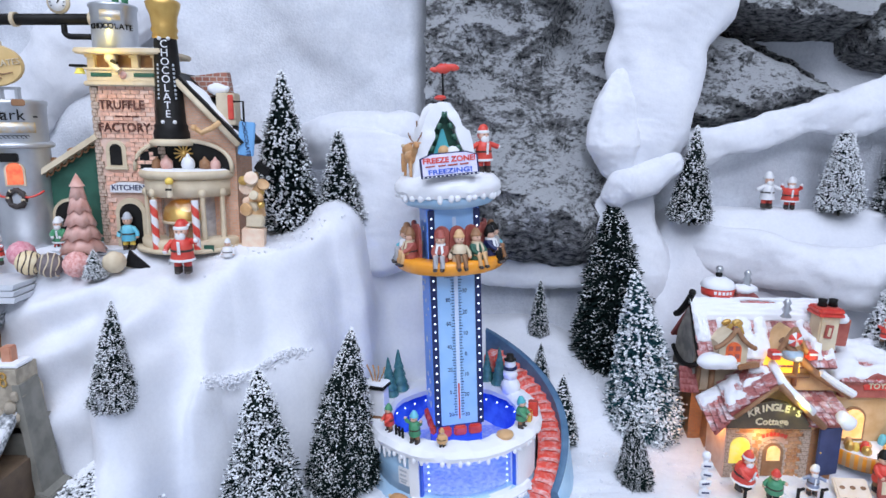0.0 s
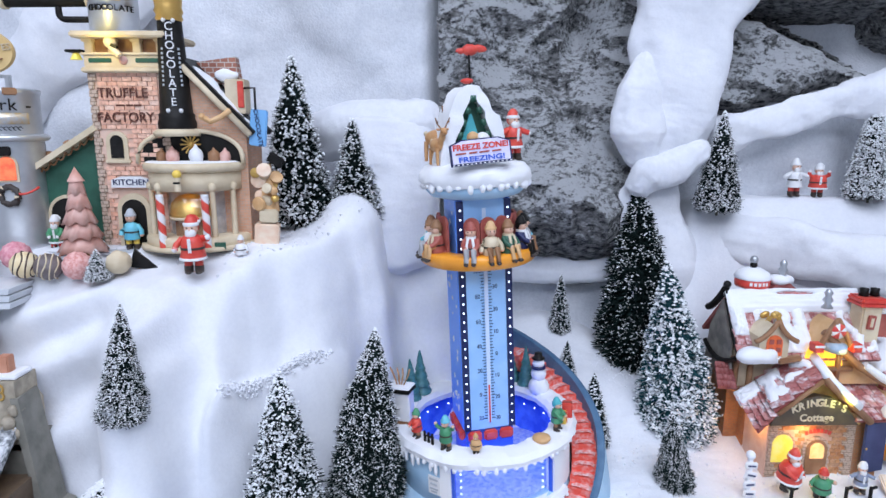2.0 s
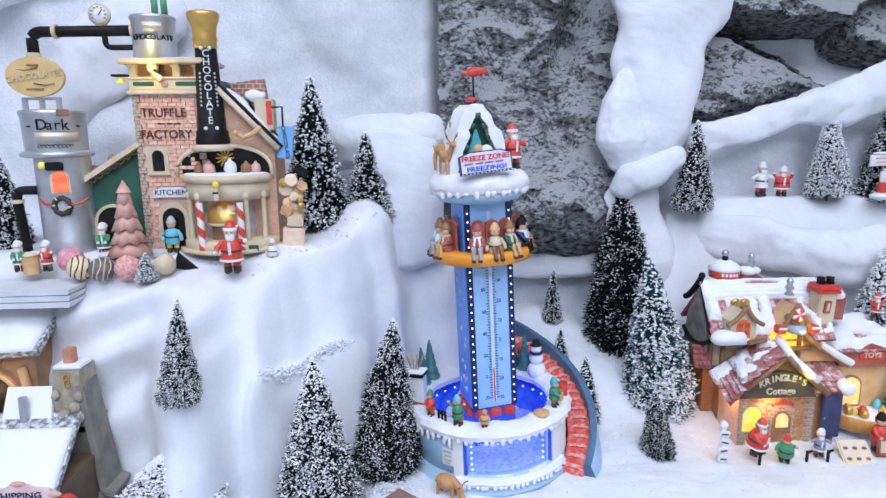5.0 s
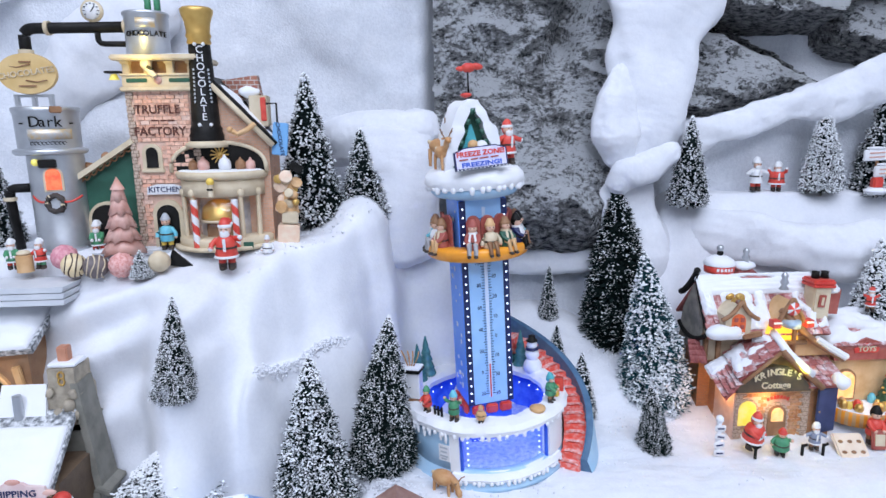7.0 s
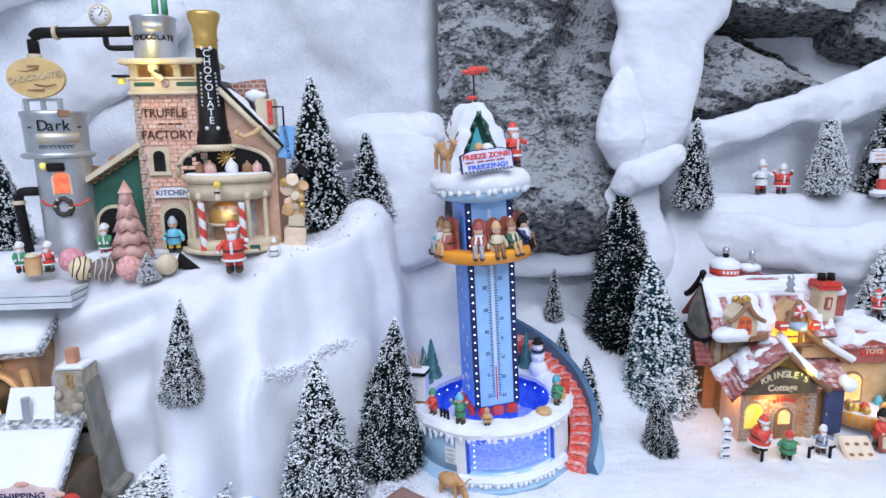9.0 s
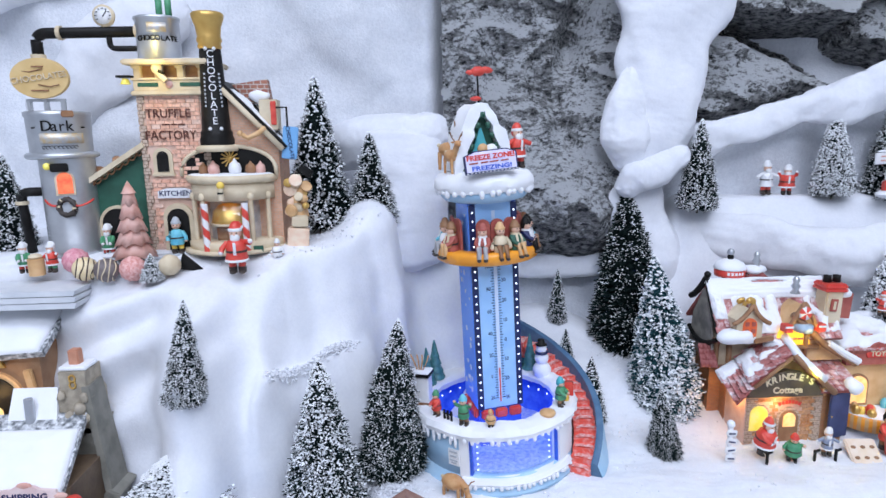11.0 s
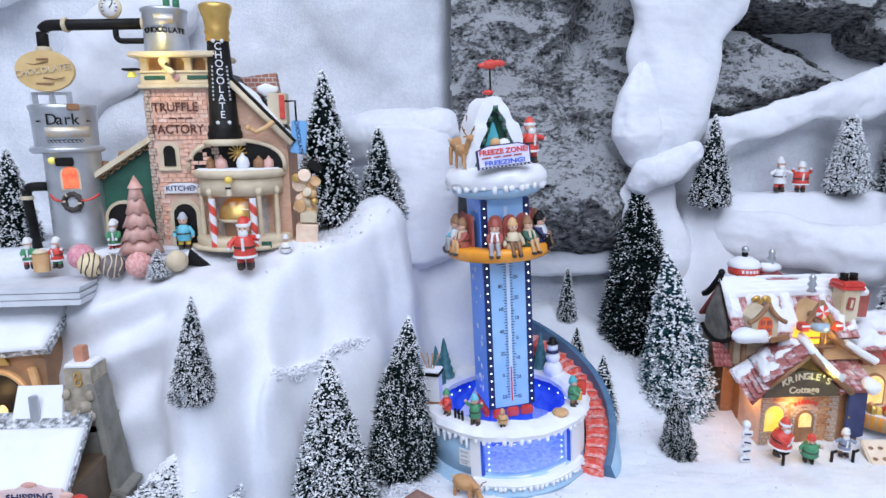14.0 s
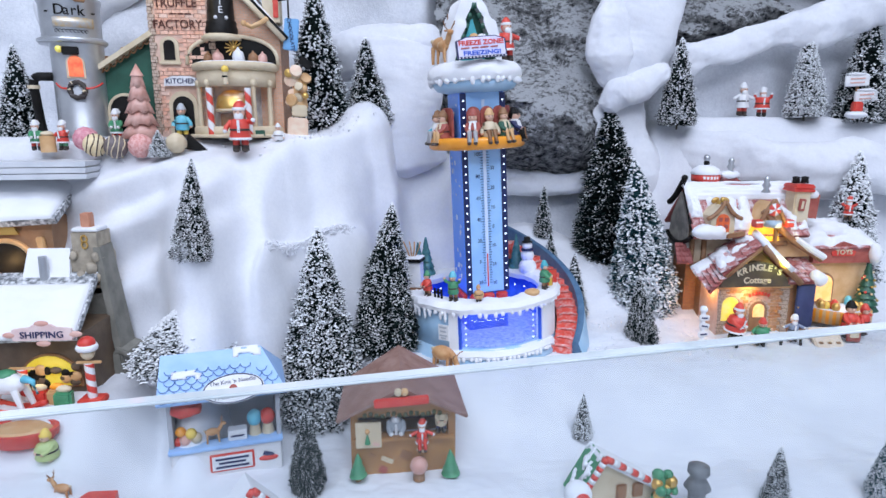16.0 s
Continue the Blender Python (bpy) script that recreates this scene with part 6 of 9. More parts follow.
part("balcony_snow", half([(0.0, 0.0868), (0.046, 0.0868), (0.0495, 0.0855)]), CAKE, fac)
part("bay_frieze", half([(0.046, 0.058), (0.0475, 0.058), (0.0475, 0.077), (0.046, 0.077), (0.046, 0.058)]), CREAM, fac)
part("bay_base", half([(0.0, 0.0), (0.054, 0.0), (0.054, 0.011), (0.051, 0.013), (0.0, 0.013)]), CREAM, fac)
part("bay_step", half([(0.0, 0.0), (0.060, 0.0), (0.059, 0.004), (0.0, 0.004)]), CREAM, fac)
gl = part("bay_glass", half([(0.0440, 0.013), (0.0446, 0.013), (0.0446, 0.058), (0.0440, 0.058)]), GLASS, fac, "clear bay window glass")
gl.visible_shadow = False
part("bay_interior", half([(0.030, 0.013), (0.030, 0.060)], 16), material("bay_dim_interior", (0.40, 0.38, 0.38), 0.6, second=(0.62, 0.58, 0.54), scale=110), fac)
for a in (182, 208, 236, 304, 332, 358):
    bm = bmesh.new()
    cone(bm, (BX + 0.0462 * math.cos(radians(a)), BY + 0.0462 * math.sin(radians(a)), 0.011), 0.0030, 0.0026, 0.050, 10)
    ball(bm, (BX + 0.0468 * math.cos(radians(a)), BY + 0.0468 * math.sin(radians(a)), 0.062), 0.0038, 0, 8, (1.1, 1.1, 1.3))
    part("bay_column", bm, CREAM, fac)
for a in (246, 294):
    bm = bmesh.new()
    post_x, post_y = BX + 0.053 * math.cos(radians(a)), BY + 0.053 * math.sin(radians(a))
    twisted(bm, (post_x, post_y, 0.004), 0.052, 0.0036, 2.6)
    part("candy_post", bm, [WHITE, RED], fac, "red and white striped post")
bm = bmesh.new()
lathe(bm, [(0.0, 0.056), (0.012, 0.053), (0.019, 0.046), (0.021, 0.036), (0.0215, 0.033), (0.0, 0.033)], 24, (BX, BY - 0.026, 0))
part("entry_dome", bm, GOLD, fac, "gold dome over the entry")
bm = bmesh.new()
lathe(bm, [(0.0, 0.030), (0.0215, 0.030), (0.022, 0.033), (0.0, 0.033)], 24, (BX, BY - 0.026, 0))
part("dome_rim", bm, CREAM, fac)
bm = bmesh.new()
box(bm, (BX, BY - 0.030, 0.016), (0.030, 0.006, 0.024), bevel=0.001)
part("entry_door", bm, BROWN, fac)
bm = bmesh.new()
ball(bm, (BX, BY - 0.0565, 0.076), 0.0042, 1, 10)
cone(bm, (BX, BY - 0.0565, 0.060), 0.0032, 0.0028, 0.014, 10)
box(bm, (BX, BY - 0.0590, 0.068), (0.006, 0.001, 0.002), slot=2)
part("entry_statue", bm, [CREAM, YELLOW, BLACK], fac, "little cream chef ornament")
bm = bmesh.new()
slab(bm, [(0.084, 0.0015), (0.096, 0.0015), (0.096, 0.0085), (0.084, 0.0085)], 0.001, Matrix.Translation((0.0, -0.0325, 0.0)) )
part("plaque", bm, DARK_GREEN, fac, "small dark plaque")
for x, r, mt in ((0.030, 0.0056, BROWN), (0.042, 0.0066, PINK), (0.066, 0.0072, WHITE), (0.082, 0.0060, BROWN), (0.092, 0.0058, PINK)):
    bm = bmesh.new()
    ball(bm, (x, -0.014 + 0.3 * abs(x - 0.058), 0.086 + r * 0.8), r, 0, 12, (1, 1, 1.15))
    cone(bm, (x, -0.014 + 0.3 * abs(x - 0.058), 0.086 + r * 1.5), r * 0.6, r * 0.1, r * 0.9, 10)
    lumpy(bm, 0.0010, 400, x)
    part("truffle", bm, mt, fac)
bm = bmesh.new()
for i in range(12):
    a = 2 * math.pi * i / 12
    tube(bm, [(0.060, -0.006, 0.103), (0.060 + 0.010 * math.cos(a), -0.008, 0.103 + 0.010 * math.sin(a))], 0.0009, 5)
ball(bm, (0.060, -0.007, 0.103), 0.0032, 0, 8)
part("gold_star", bm, GOLD, fac)

# black chimney with upright lettering
SX, SY = 0.046, 0.000
bm = bmesh.new()
lathe(bm, [(0.0, 0.111), (0.0225, 0.111), (0.0235, 0.115), (0.0190, 0.118)], 28, (SX, SY, 0))
part("chimney_plinth", bm, CREAM, fac)
bm = bmesh.new()
lathe(bm, [(0.0180, 0.117), (0.0184, 0.124), (0.0168, 0.128), (0.0172, 0.132), (0.0154, 0.134), (0.0112, 0.222)], 28, (SX, SY, 0))
part("chimney_shaft", bm, BLACK, fac, "tapering black chimney")
bm = bmesh.new()
lathe(bm, [(0.0112, 0.220), (0.0128, 0.222), (0.0118, 0.226), (0.0134, 0.229), (0.0122, 0.233), (0.0134, 0.243), (0.0166, 0.252), (0.0172, 0.256), (0.0150, 0.258), (0.0, 0.256)], 28, (SX, SY, 0))
part("chimney_crown", bm, GOLD, fac, "flared gold chimney top")
for i, ch in enumerate("CHOCOLATE"):
    z = 0.2140 - i * 0.0088
    r = 0.0154 - (z - 0.134) / 0.088 * 0.0042
    words(ch, 0.0108, WHITE, fac, pose(SX + r * 0.26, SY - r * 0.965 - 0.0004, z, 88, 0, 15), "chimney_letter", 0.0006)
for s in (-1, 1):
    bm = bmesh.new()
    for i in range(9):
        z = 0.160 + i * 0.0042
        r = 0.0154 - (z - 0.134) / 0.088 * 0.0042
        a = radians(-75 + s * 36)
        box(bm, (SX + r * math.cos(a), SY + r * math.sin(a), z), (0.0016, 0.0016, 0.0022))
    part("small_lettering", bm, GREY_BOARD, fac)
for z, k in ((0.2200, 1.0), (0.1355, 1.0)):
    for s in (-1, 1):
        bm = bmesh.new()
        r = 0.0154 - (z - 0.134) / 0.088 * 0.0042
        a = radians(-75 + s * 22)
        ball(bm, (SX + r * math.cos(a), SY + r * math.sin(a), z), 0.0022, 0, 7)
        part("chimney_stud", bm, WHITE, fac)

# tin tanks and black pipes
bm = bmesh.new()
lathe(bm, [(0.0, 0.210), (0.0225, 0.210), (0.0225, 0.250), (0.0238, 0.252), (0.0238, 0.2545), (0.0215, 0.2555), (0.0, 0.2555)], 36, (-0.012, 0.012, 0))
t2 = part("upper_tank", bm, TIN, fac, "galvanised tin tank on the roof")
ring_words("CHOCOLATE", 0.0078, BLACK, fac, -0.012, 0.012, 0.2310, 0.0230, 18, "tank_letter", 0.66)
# Gold reflection on the upper tank, painted as a coloured patch.
bm = bmesh.new()
lathe(bm, [(0.0227, 0.2375), (0.0229, 0.2375), (0.0229, 0.2475), (0.0227, 0.2475)], 14, (-0.012, 0.012, 0), 0, 262, 50)
part("gilt_and_glint_patch", bm, material("gilt_and_glint", (0.66, 0.50, 0.28), 0.4, 0.5, second=(0.56, 0.57, 0.58), scale=160, amount=0.52), fac, "gold reflection painted as a patch on the tank")
bm = bmesh.new()
tube(bm, [(-0.008, 0.010, 0.2550), (-0.008, 0.010, 0.275)], 0.0035, 8)
tube(bm, [(0.002, 0.010, 0.2550), (0.002, 0.010, 0.275)], 0.0035, 8)
part("tank_pipe", bm, GREEN, fac)
TX, TY = -0.127, 0.006
bm = bmesh.new()
lathe(bm, [(0.0, -0.004), (0.0295, -0.004), (0.0295, 0.004), (0.0285, 0.006), (0.0290, 0.012), (0.0280, 0.014), (0.0280, 0.104), (0.0285, 0.107)], 40, (TX + 0.004, TY, 0))
part("lower_tank", bm, TIN, fac, "riveted tin storage tank")
bm = bmesh.new()
lathe(bm, [(0.0, 0.106), (0.034, 0.106), (0.0365, 0.108), (0.0365, 0.111), (0.033, 0.113), (0.0, 0.113)], 40, (TX, TY, 0))
part("tank_ledge", bm, TIN, fac)
bm = bmesh.new()
lathe(bm, [(0.0310, 0.112), (0.0318, 0.150), (0.0330, 0.152), (0.0330, 0.156), (0.0300, 0.157), (0.0, 0.156)], 40, (TX, TY, 0))
tank_top = part("upper_drum", bm, TIN, fac)
ring_words("- Dark -", 0.0160, BLACK, fac, TX, TY, 0.1405, 0.0322, 26, "tank_letter", 0.46)
bm = bmesh.new()
for i in range(9):
    a0 = 26 + (i - 4) * 7
    tube(bm, [(TX + 0.0318 * math.sin(radians(a0 + 3.5 * math.cos(k))), TY - 0.0318 * math.cos(radians(a0 + 3.5 * math.cos(k))), 0.1185 + 0.0018 * math.sin(k)) for k in (0, 1.2, 2.4, 3.6, 4.8)], 0.0004, 4)
part("tank_flourish", bm, BLACK, fac)
bm = bmesh.new()
lathe(bm, [(0.0322, 0.1225), (0.0324, 0.1225), (0.0324, 0.1335), (0.0322, 0.1335)], 18, (TX, TY, 0), 0, 262, 78)
part("gilt_and_glint_patch", bm, bpy.data.materials["gilt_and_glint"], fac, "faded gold panel")
bm = bmesh.new()
box(bm, (TX + 0.022, TY - 0.0225, 0.1535), (0.012, 0.006, 0.007), (0, 0, 40), 0.001)
part("tank_clamp", bm, BROWN, fac)
bm = bmesh.new()
for x in (-0.022, -0.004, 0.014):
    box(bm, (TX - 0.006 + x, TY, 0.1635), (0.0045, 0.005, 0.014), bevel=0.0006)
box(bm, (TX - 0.010, TY, 0.1690), (0.042, 0.004, 0.003), bevel=0.0006)
part("sign_stand", bm, TIN, fac)
bm = bmesh.new()
lathe(bm, [(0.0, -0.003), (0.0245, -0.003), (0.0252, 0.0), (0.0245, 0.003), (0.0, 0.003)], 40)
bmesh.ops.scale(bm, vec=(1.20, 0.86, 1), verts=bm.verts[:])
oval = part("oval_sign", bm, material("birch_sign", (0.62, 0.42, 0.17), 0.45, second=(0.70, 0.50, 0.23), scale=45), fac, "oval pale wood sign", pose(TX - 0.011, TY - 0.004, 0.1920, 90, 0, 4))
words("CHOCOLATES", 0.0090, CREAM, fac, pose(TX - 0.011, TY - 0.0078, 0.1925, 90, -8, 4), name="sign_lettering", depth=0.0006)
bm = bmesh.new()
for z, w in ((0.2040, 0.012), (0.1790, 0.018)):
    box(bm, (TX - 0.011, TY - 0.0078, z), (w, 0.001, 0.0016))
tube(bm, [(TX - 0.032, TY - 0.0076, 0.2000), (TX - 0.020, TY - 0.0076, 0.1985), (TX - 0.006, TY - 0.0078, 0.2015)], 0.0007, 5)
tube(bm, [(TX + 0.010, TY - 0.0076, 0.1850), (TX + 0.000, TY - 0.0076, 0.1830), (TX - 0.012, TY - 0.0078, 0.1850)], 0.0007, 5)
part("sign_scrolls", bm, BROWN, fac)


def bend(a, b, c, n=6):
    a, b, c = map(Vector, (a, b, c))
    return [a * (1 - t) ** 2 + b * 2 * t * (1 - t) + c * t * t for t in [i / n for i in range(n + 1)]]


PXX = TX - 0.012
bm = bmesh.new()
tube(bm, [(PXX, TY, 0.2140), (PXX, TY, 0.2270)] + bend((PXX, TY, 0.2280), (PXX, TY, 0.2390), (PXX + 0.012, TY, 0.2390)) + [(-0.030, TY, 0.2400)], 0.0058, 12)
pipe = part("main_pipe", bm, BLACK, fac, "black pipe with elbow")
for p, ax in (((PXX + 0.026, TY, 0.2392), "x"), ((-0.031, TY, 0.2400), "x"), ((PXX, TY, 0.2150), "z")):
    bm = bmesh.new()
    cone(bm, (p[0] - (0.002 if ax == "x" else 0), p[1], p[2] - (0.002 if ax == "z" else 0)), 0.0075, 0.0075, 0.004, 16, (0, 90, 0) if ax == "x" else (0, 0, 0))
    part("pipe_collar", bm, CREAM, pipe)
bm = bmesh.new()
tube(bm, [(-0.062, TY, 0.2390), (-0.062, TY, 0.2290)] + bend((-0.062, TY, 0.2285), (-0.062, TY, 0.2225), (-0.054, TY, 0.2225)) + [(-0.028, TY, 0.2225)], 0.0030, 10)
part("branch_pipe", bm, BLACK, fac)
bm = bmesh.new()
lathe(bm, [(0.0, 0.0), (0.0105, 0.0), (0.0115, 0.002), (0.0115, 0.005), (0.0, 0.005)], 28)
gauge = part("pressure_gauge", bm, CREAM, fac, "round white pressure gauge", pose(-0.064, TY + 0.001, 0.2560, 90, 0, 0))
bm = bmesh.new()
lathe(bm, [(0.0, 0.0052), (0.0090, 0.0052), (0.0090, 0.0058), (0.0, 0.0058)], 24)
part("gauge_face", bm, WHITE, gauge)
bm = bmesh.new()
box(bm, (0.002, 0.002, 0.0062), (0.0008, 0.0075, 0.0006), (0, 0, -35))
for i in range(9):
    a = radians(-30 + i * 30)
    box(bm, (0.0075 * math.cos(a), 0.0075 * math.sin(a), 0.0061), (0.002, 0.0007, 0.0006), (0, 0, 0))
part("gauge_needle", bm, BLACK, gauge)
bm = bmesh.new()
tube(bm, [(TX - 0.022, TY - 0.010, 0.070), (TX - 0.034, TY - 0.012, 0.070)] + bend((TX - 0.035, TY - 0.012, 0.070), (TX - 0.044, TY - 0.012, 0.070), (TX - 0.044, TY - 0.012, 0.060)) + [(TX - 0.040, TY - 0.012, 0.0)], 0.0050, 12)
dp = part("drain_pipe", bm, BLACK, fac)
bm = bmesh.new()
cone(bm, (TX - 0.044, TY - 0.012, 0.056), 0.0066, 0.0066, 0.004, 14)
part("pipe_collar", bm, CREAM, dp)
bm = bmesh.new()
slab(bm, arch(0.019, 0.026, 10, 0.0, 0.067), 0.003, Matrix.Translation((TX, TY, 0)) @ Matrix.Rotation(radians(20), 4, "Z") @ Matrix.Translation((0.003, -0.0300, 0)))
tw = part("tank_window", bm, CREAM, fac)
bm = bmesh.new()
slab(bm, arch(0.0145, 0.0225, 10, 0.0, 0.069), 0.002, Matrix.Translation((TX, TY, 0)) @ Matrix.Rotation(radians(20), 4, "Z") @ Matrix.Translation((0.003, -0.0312, 0)))
part("lit_pane", bm, material("red_orange_glow", (0.75, 0.10, 0.05), 0.4, second=(0.9, 0.25, 0.1), scale=160, glow=(1.0, 0.12, 0.04), power=0.5), tw, "red lit window")
bm = bmesh.new()
box(bm, (TX + 0.010, TY - 0.029, 0.0970), (0.017, 0.006, 0.009), (0, 0, 20), 0.001)
part("lamp_hood", bm, BLACK, fac)
bm = bmesh.new()
ball(bm, (TX - 0.001, TY - 0.032, 0.0985), 0.0040, 0, 8)
part("lamp_bulb", bm, YELLOW_GLOW, fac)
bm = bmesh.new()
tube(bm, [(TX + 0.013 + 0.0085 * math.cos(2 * math.pi * i / 40), TY - 0.0285, 0.054 + 0.0085 * math.sin(2 * math.pi * i / 40)) for i in range(41)], 0.0030, 10)
lumpy(bm, 0.0016, 330)
for f in bm.faces:
    f.material_index = 1 if noise.noise(f.calc_center_median() * 260) > 0.28 else 0
part("wreath", bm, [material("dark_wreath", (0.05, 0.04, 0.035), 0.6), CREAM], fac, "dark round wreath")
bm = bmesh.new()
for s in (-1, 1):
    tube(bm, bend((TX + 0.013 + s * 0.009, TY - 0.030, 0.056), (TX + 0.013 + s * 0.018, TY - 0.030, 0.054), (TX + 0.013 + s * 0.026, TY - 0.022, 0.062)), 0.0012, 6)
part("garland", bm, RED, fac)
bm = bmesh.new()
for i in range(10):
    ball(bm, (TX - 0.011, TY - 0.0270, 0.012 + i * 0.0036), 0.0008, 0, 5)
part("rivets", bm, TIN, fac)

# green lean-to between tank and tower
bm = bmesh.new()
slab(bm, [(-0.110, 0.0), (-0.036, 0.0), (-0.036, 0.116), (-0.110, 0.072)], 0.040, Matrix.Translation((0, 0.008, 0)))
part("lean_to_wall", bm, DARK_GREEN, fac, "dark green lean-to")
bm = bmesh.new()
slope(bm, (-0.114, -0.004, 0.074), (-0.036, -0.004, 0.122), (-0.036, 0.056, 0.122), (-0.114, 0.056, 0.074), 0.0055)
part("lean_to_roof", bm, CREAM, fac)
bm = bmesh.new()
for i in range(9):
    t = (i + 0.5) / 9
    x, z = -0.110 + 0.073 * t, 0.070 + 0.0455 * t
    tube(bm, bend((x - 0.0045, 0.002, z - 0.002), (x, 0.002, z - 0.011), (x + 0.0045, 0.002, z + 0.003), 5), 0.0011, 5)
part("scalloped_trim", bm, BROWN, fac)
bm = bmesh.new()
slab(bm, arch(0.042, 0.055, 14, -0.074, -0.003), 0.004, Matrix.Translation((0, 0.004, 0)))
ar = part("lean_to_arch", bm, CREAM, fac)
bm = bmesh.new()
slab(bm, arch(0.034, 0.0495, 14, -0.074, -0.001), 0.002, Matrix.Translation((0, 0.0028, 0)))
part("arch_opening", bm, BLACK, ar)
for x, z in ((-0.095, 0.090), (-0.075, 0.102)):
    bm = bmesh.new()
    ball(bm, (x, 0.02, z), 0.006, 0, 9, (1.2, 1, 0.8))
    lumpy(bm, 0.003, 200, x)
    part("roof_ornament", bm, BROWN, fac)
bm = bmesh.new()
lathe(bm, [(0.0, 0.0), (0.050, 0.0), (0.050, 0.0025), (0.0, 0.003)], 40, (-0.045, -0.012, -0.004))
bmesh.ops.scale(bm, vec=(1.0, 0.55, 1), verts=bm.verts[:])
part("turntable", bm, GREY_BOARD, fac, "pale oval turntable")

pt = thing("pink_tree", "tiered pink resin fir tree before the factory", "tree", pose(-0.377, 0.668, 0.256) @ Matrix.Diagonal((1.0, 1.0, 1.0, 1)))
for k in range(6):
    r0, z = 0.0225 - 0.0036 * k, 0.004 + 0.0140 * k
    n = 9 - k
    bm = bmesh.new()
    if k < 5:
        lathe(bm, [(r0 * 0.5, z + 0.001), (r0, z), (r0 * 0.62, z + 0.014), (r0 * 0.3, z + 0.019)], 24, wobble=lambda a, r, zz, n=n: (1 + 0.10 * math.cos(a * n), -0.002 * math.cos(a * n)))
    else:
        cone(bm, (0, 0, 0.072), 0.0075, 0.0, 0.014, 12)
    part("tier", bm, PINK, pt)
bm = bmesh.new()
cone(bm, (0, 0, -0.002), 0.008, 0.007, 0.009, 12)
part("trunk", bm, BROWN, pt)
lamp((-0.276, 0.690, 0.318), 0.014)
lamp((-0.345, 0.672, 0.458), 0.032, (1.0, 0.78, 0.2))

# gingerbread stall beside the bay, sweets and figures before the factory
PEACH = material("peach_icing", (0.80, 0.56, 0.40), 0.5, second=(0.84, 0.68, 0.52), scale=120, bump=0.15)
gs = thing("gingerbread_stall", "tan gingerbread stall stacked with biscuits beside the factory", "stall", pose(-0.205, 0.700, 0.254))
for c, s, mt in (((0.0, 0.0, 0.014), (0.024, 0.020, 0.028), PEACH), ((0.003, 0.0, 0.036), (0.018, 0.018, 0.014), CREAM)):
    bm = bmesh.new()
    box(bm, c, s, (0, 4, 8), 0.0015)
    part("biscuit_block", bm, mt, gs)
rnd = random.Random(31)
for k in range(15):
    x, z, r = rnd.uniform(-0.010, 0.013), 0.046 + 0.0026 * k, rnd.uniform(0.0045, 0.0085)
    bm = bmesh.new()
    if k % 3:
        lathe(bm, [(0.0, -0.002), (r * 0.9, -0.002), (r, 0.0), (r * 0.9, 0.002), (0.0, 0.0028)], 14)
        lumpy(bm, 0.0008, 420, k)
    else:
        ball(bm, (0, 0, 0), r * 0.7, 0, 10, (1, 1, 0.8))
    part("biscuit", bm, (PEACH, TAN, CREAM, GOLD, PEACH)[k % 5], gs, "", pose(x, rnd.uniform(-0.010, 0.004), z, rnd.uniform(50, 110), rnd.uniform(-30, 30), rnd.uniform(-30, 40)))
bm = bmesh.new()
cone(bm, (0.002, 0.004, 0.040), 0.011, 0.004, 0.048, 14)
part("heap_core", bm, TAN, gs)
bm = bmesh.new()
box(bm, (0.012, 0.002, 0.092), (0.016, 0.006, 0.010), (0, 35, 0), 0.001)
part("dark_scoop", bm, BLACK, gs)


def on(x, y):
    return ground_z(x, y)


ROSE_SUGAR = material("rose_sugar", (0.62, 0.21, 0.27), 0.8, second=(0.78, 0.42, 0.45), scale=220, bump=0.5)
CORAL_SUGAR = material("coral_sugar", (0.66, 0.27, 0.24), 0.8, second=(0.84, 0.52, 0.48), scale=320, bump=0.6)
VANILLA = material("vanilla_cream", (0.78, 0.62, 0.36), 0.55, second=(0.84, 0.73, 0.50), scale=90)
GREY_COCOA = material("grey_cocoa", (0.13, 0.105, 0.105), 0.55, second=(0.20, 0.17, 0.17), scale=120)
DARK_COCOA = material("dark_cocoa", (0.055, 0.030, 0.024), 0.5, second=(0.09, 0.05, 0.04), scale=150)
for x, y, z, r, mat, icing, lab in ((-0.4330, 0.653, 0.2585, 0.0130, ROSE_SUGAR, None, "large rose-pink sugared sweet in the snow"),
                                    (-0.4175, 0.640, 0.2520, 0.0125, VANILLA, DARK_COCOA, "cream sweet with thin dark chocolate bands"),
                                    (-0.3955, 0.640, 0.2500, 0.0125, GREY_COCOA, CREAM, "grey-brown chocolate sweet with pale icing bands"),
                                    (-0.3685, 0.640, 0.2510, 0.0130, CORAL_SUGAR, None, "rough coral sugared sweet in the snow"),
                                    (-0.3300, 0.640, 0.2540, 0.0110, CREAM, None, "cream sugared sweet half behind a slate")):
    sweet = thing("sweet_ball", lab, "sweet", pose(x, y, z, 0, 12, 24), group="sweets in the snow")
    bm = bmesh.new()
    bmesh.ops.create_uvsphere(bm, u_segments=28, v_segments=22, radius=r)
    if icing is None:
        lumpy(bm, 0.0014, 520)
    part("sweet_body", bm, mat, sweet, angle=180)
    if icing is not None:
        for k, u in enumerate((-0.62, -0.22, 0.18, 0.56)):
            wide_ = r * math.sqrt(1 - u * u)
            sway_ = 0.10 * (k % 2) * r
            bm = bmesh.new()
            tube(bm, [(u * r + sway_ * math.sin(3 * a), wide_ * math.cos(a), wide_ * math.sin(a)) for a in [math.tau * q / 28 for q in range(29)]], 0.00075, 6)
            part("icing_band", bm, icing, sweet)
bm = bmesh.new()
slab(bm, [(-0.013, 0.0), (0.016, 0.0), (-0.010, 0.018)], 0.003)
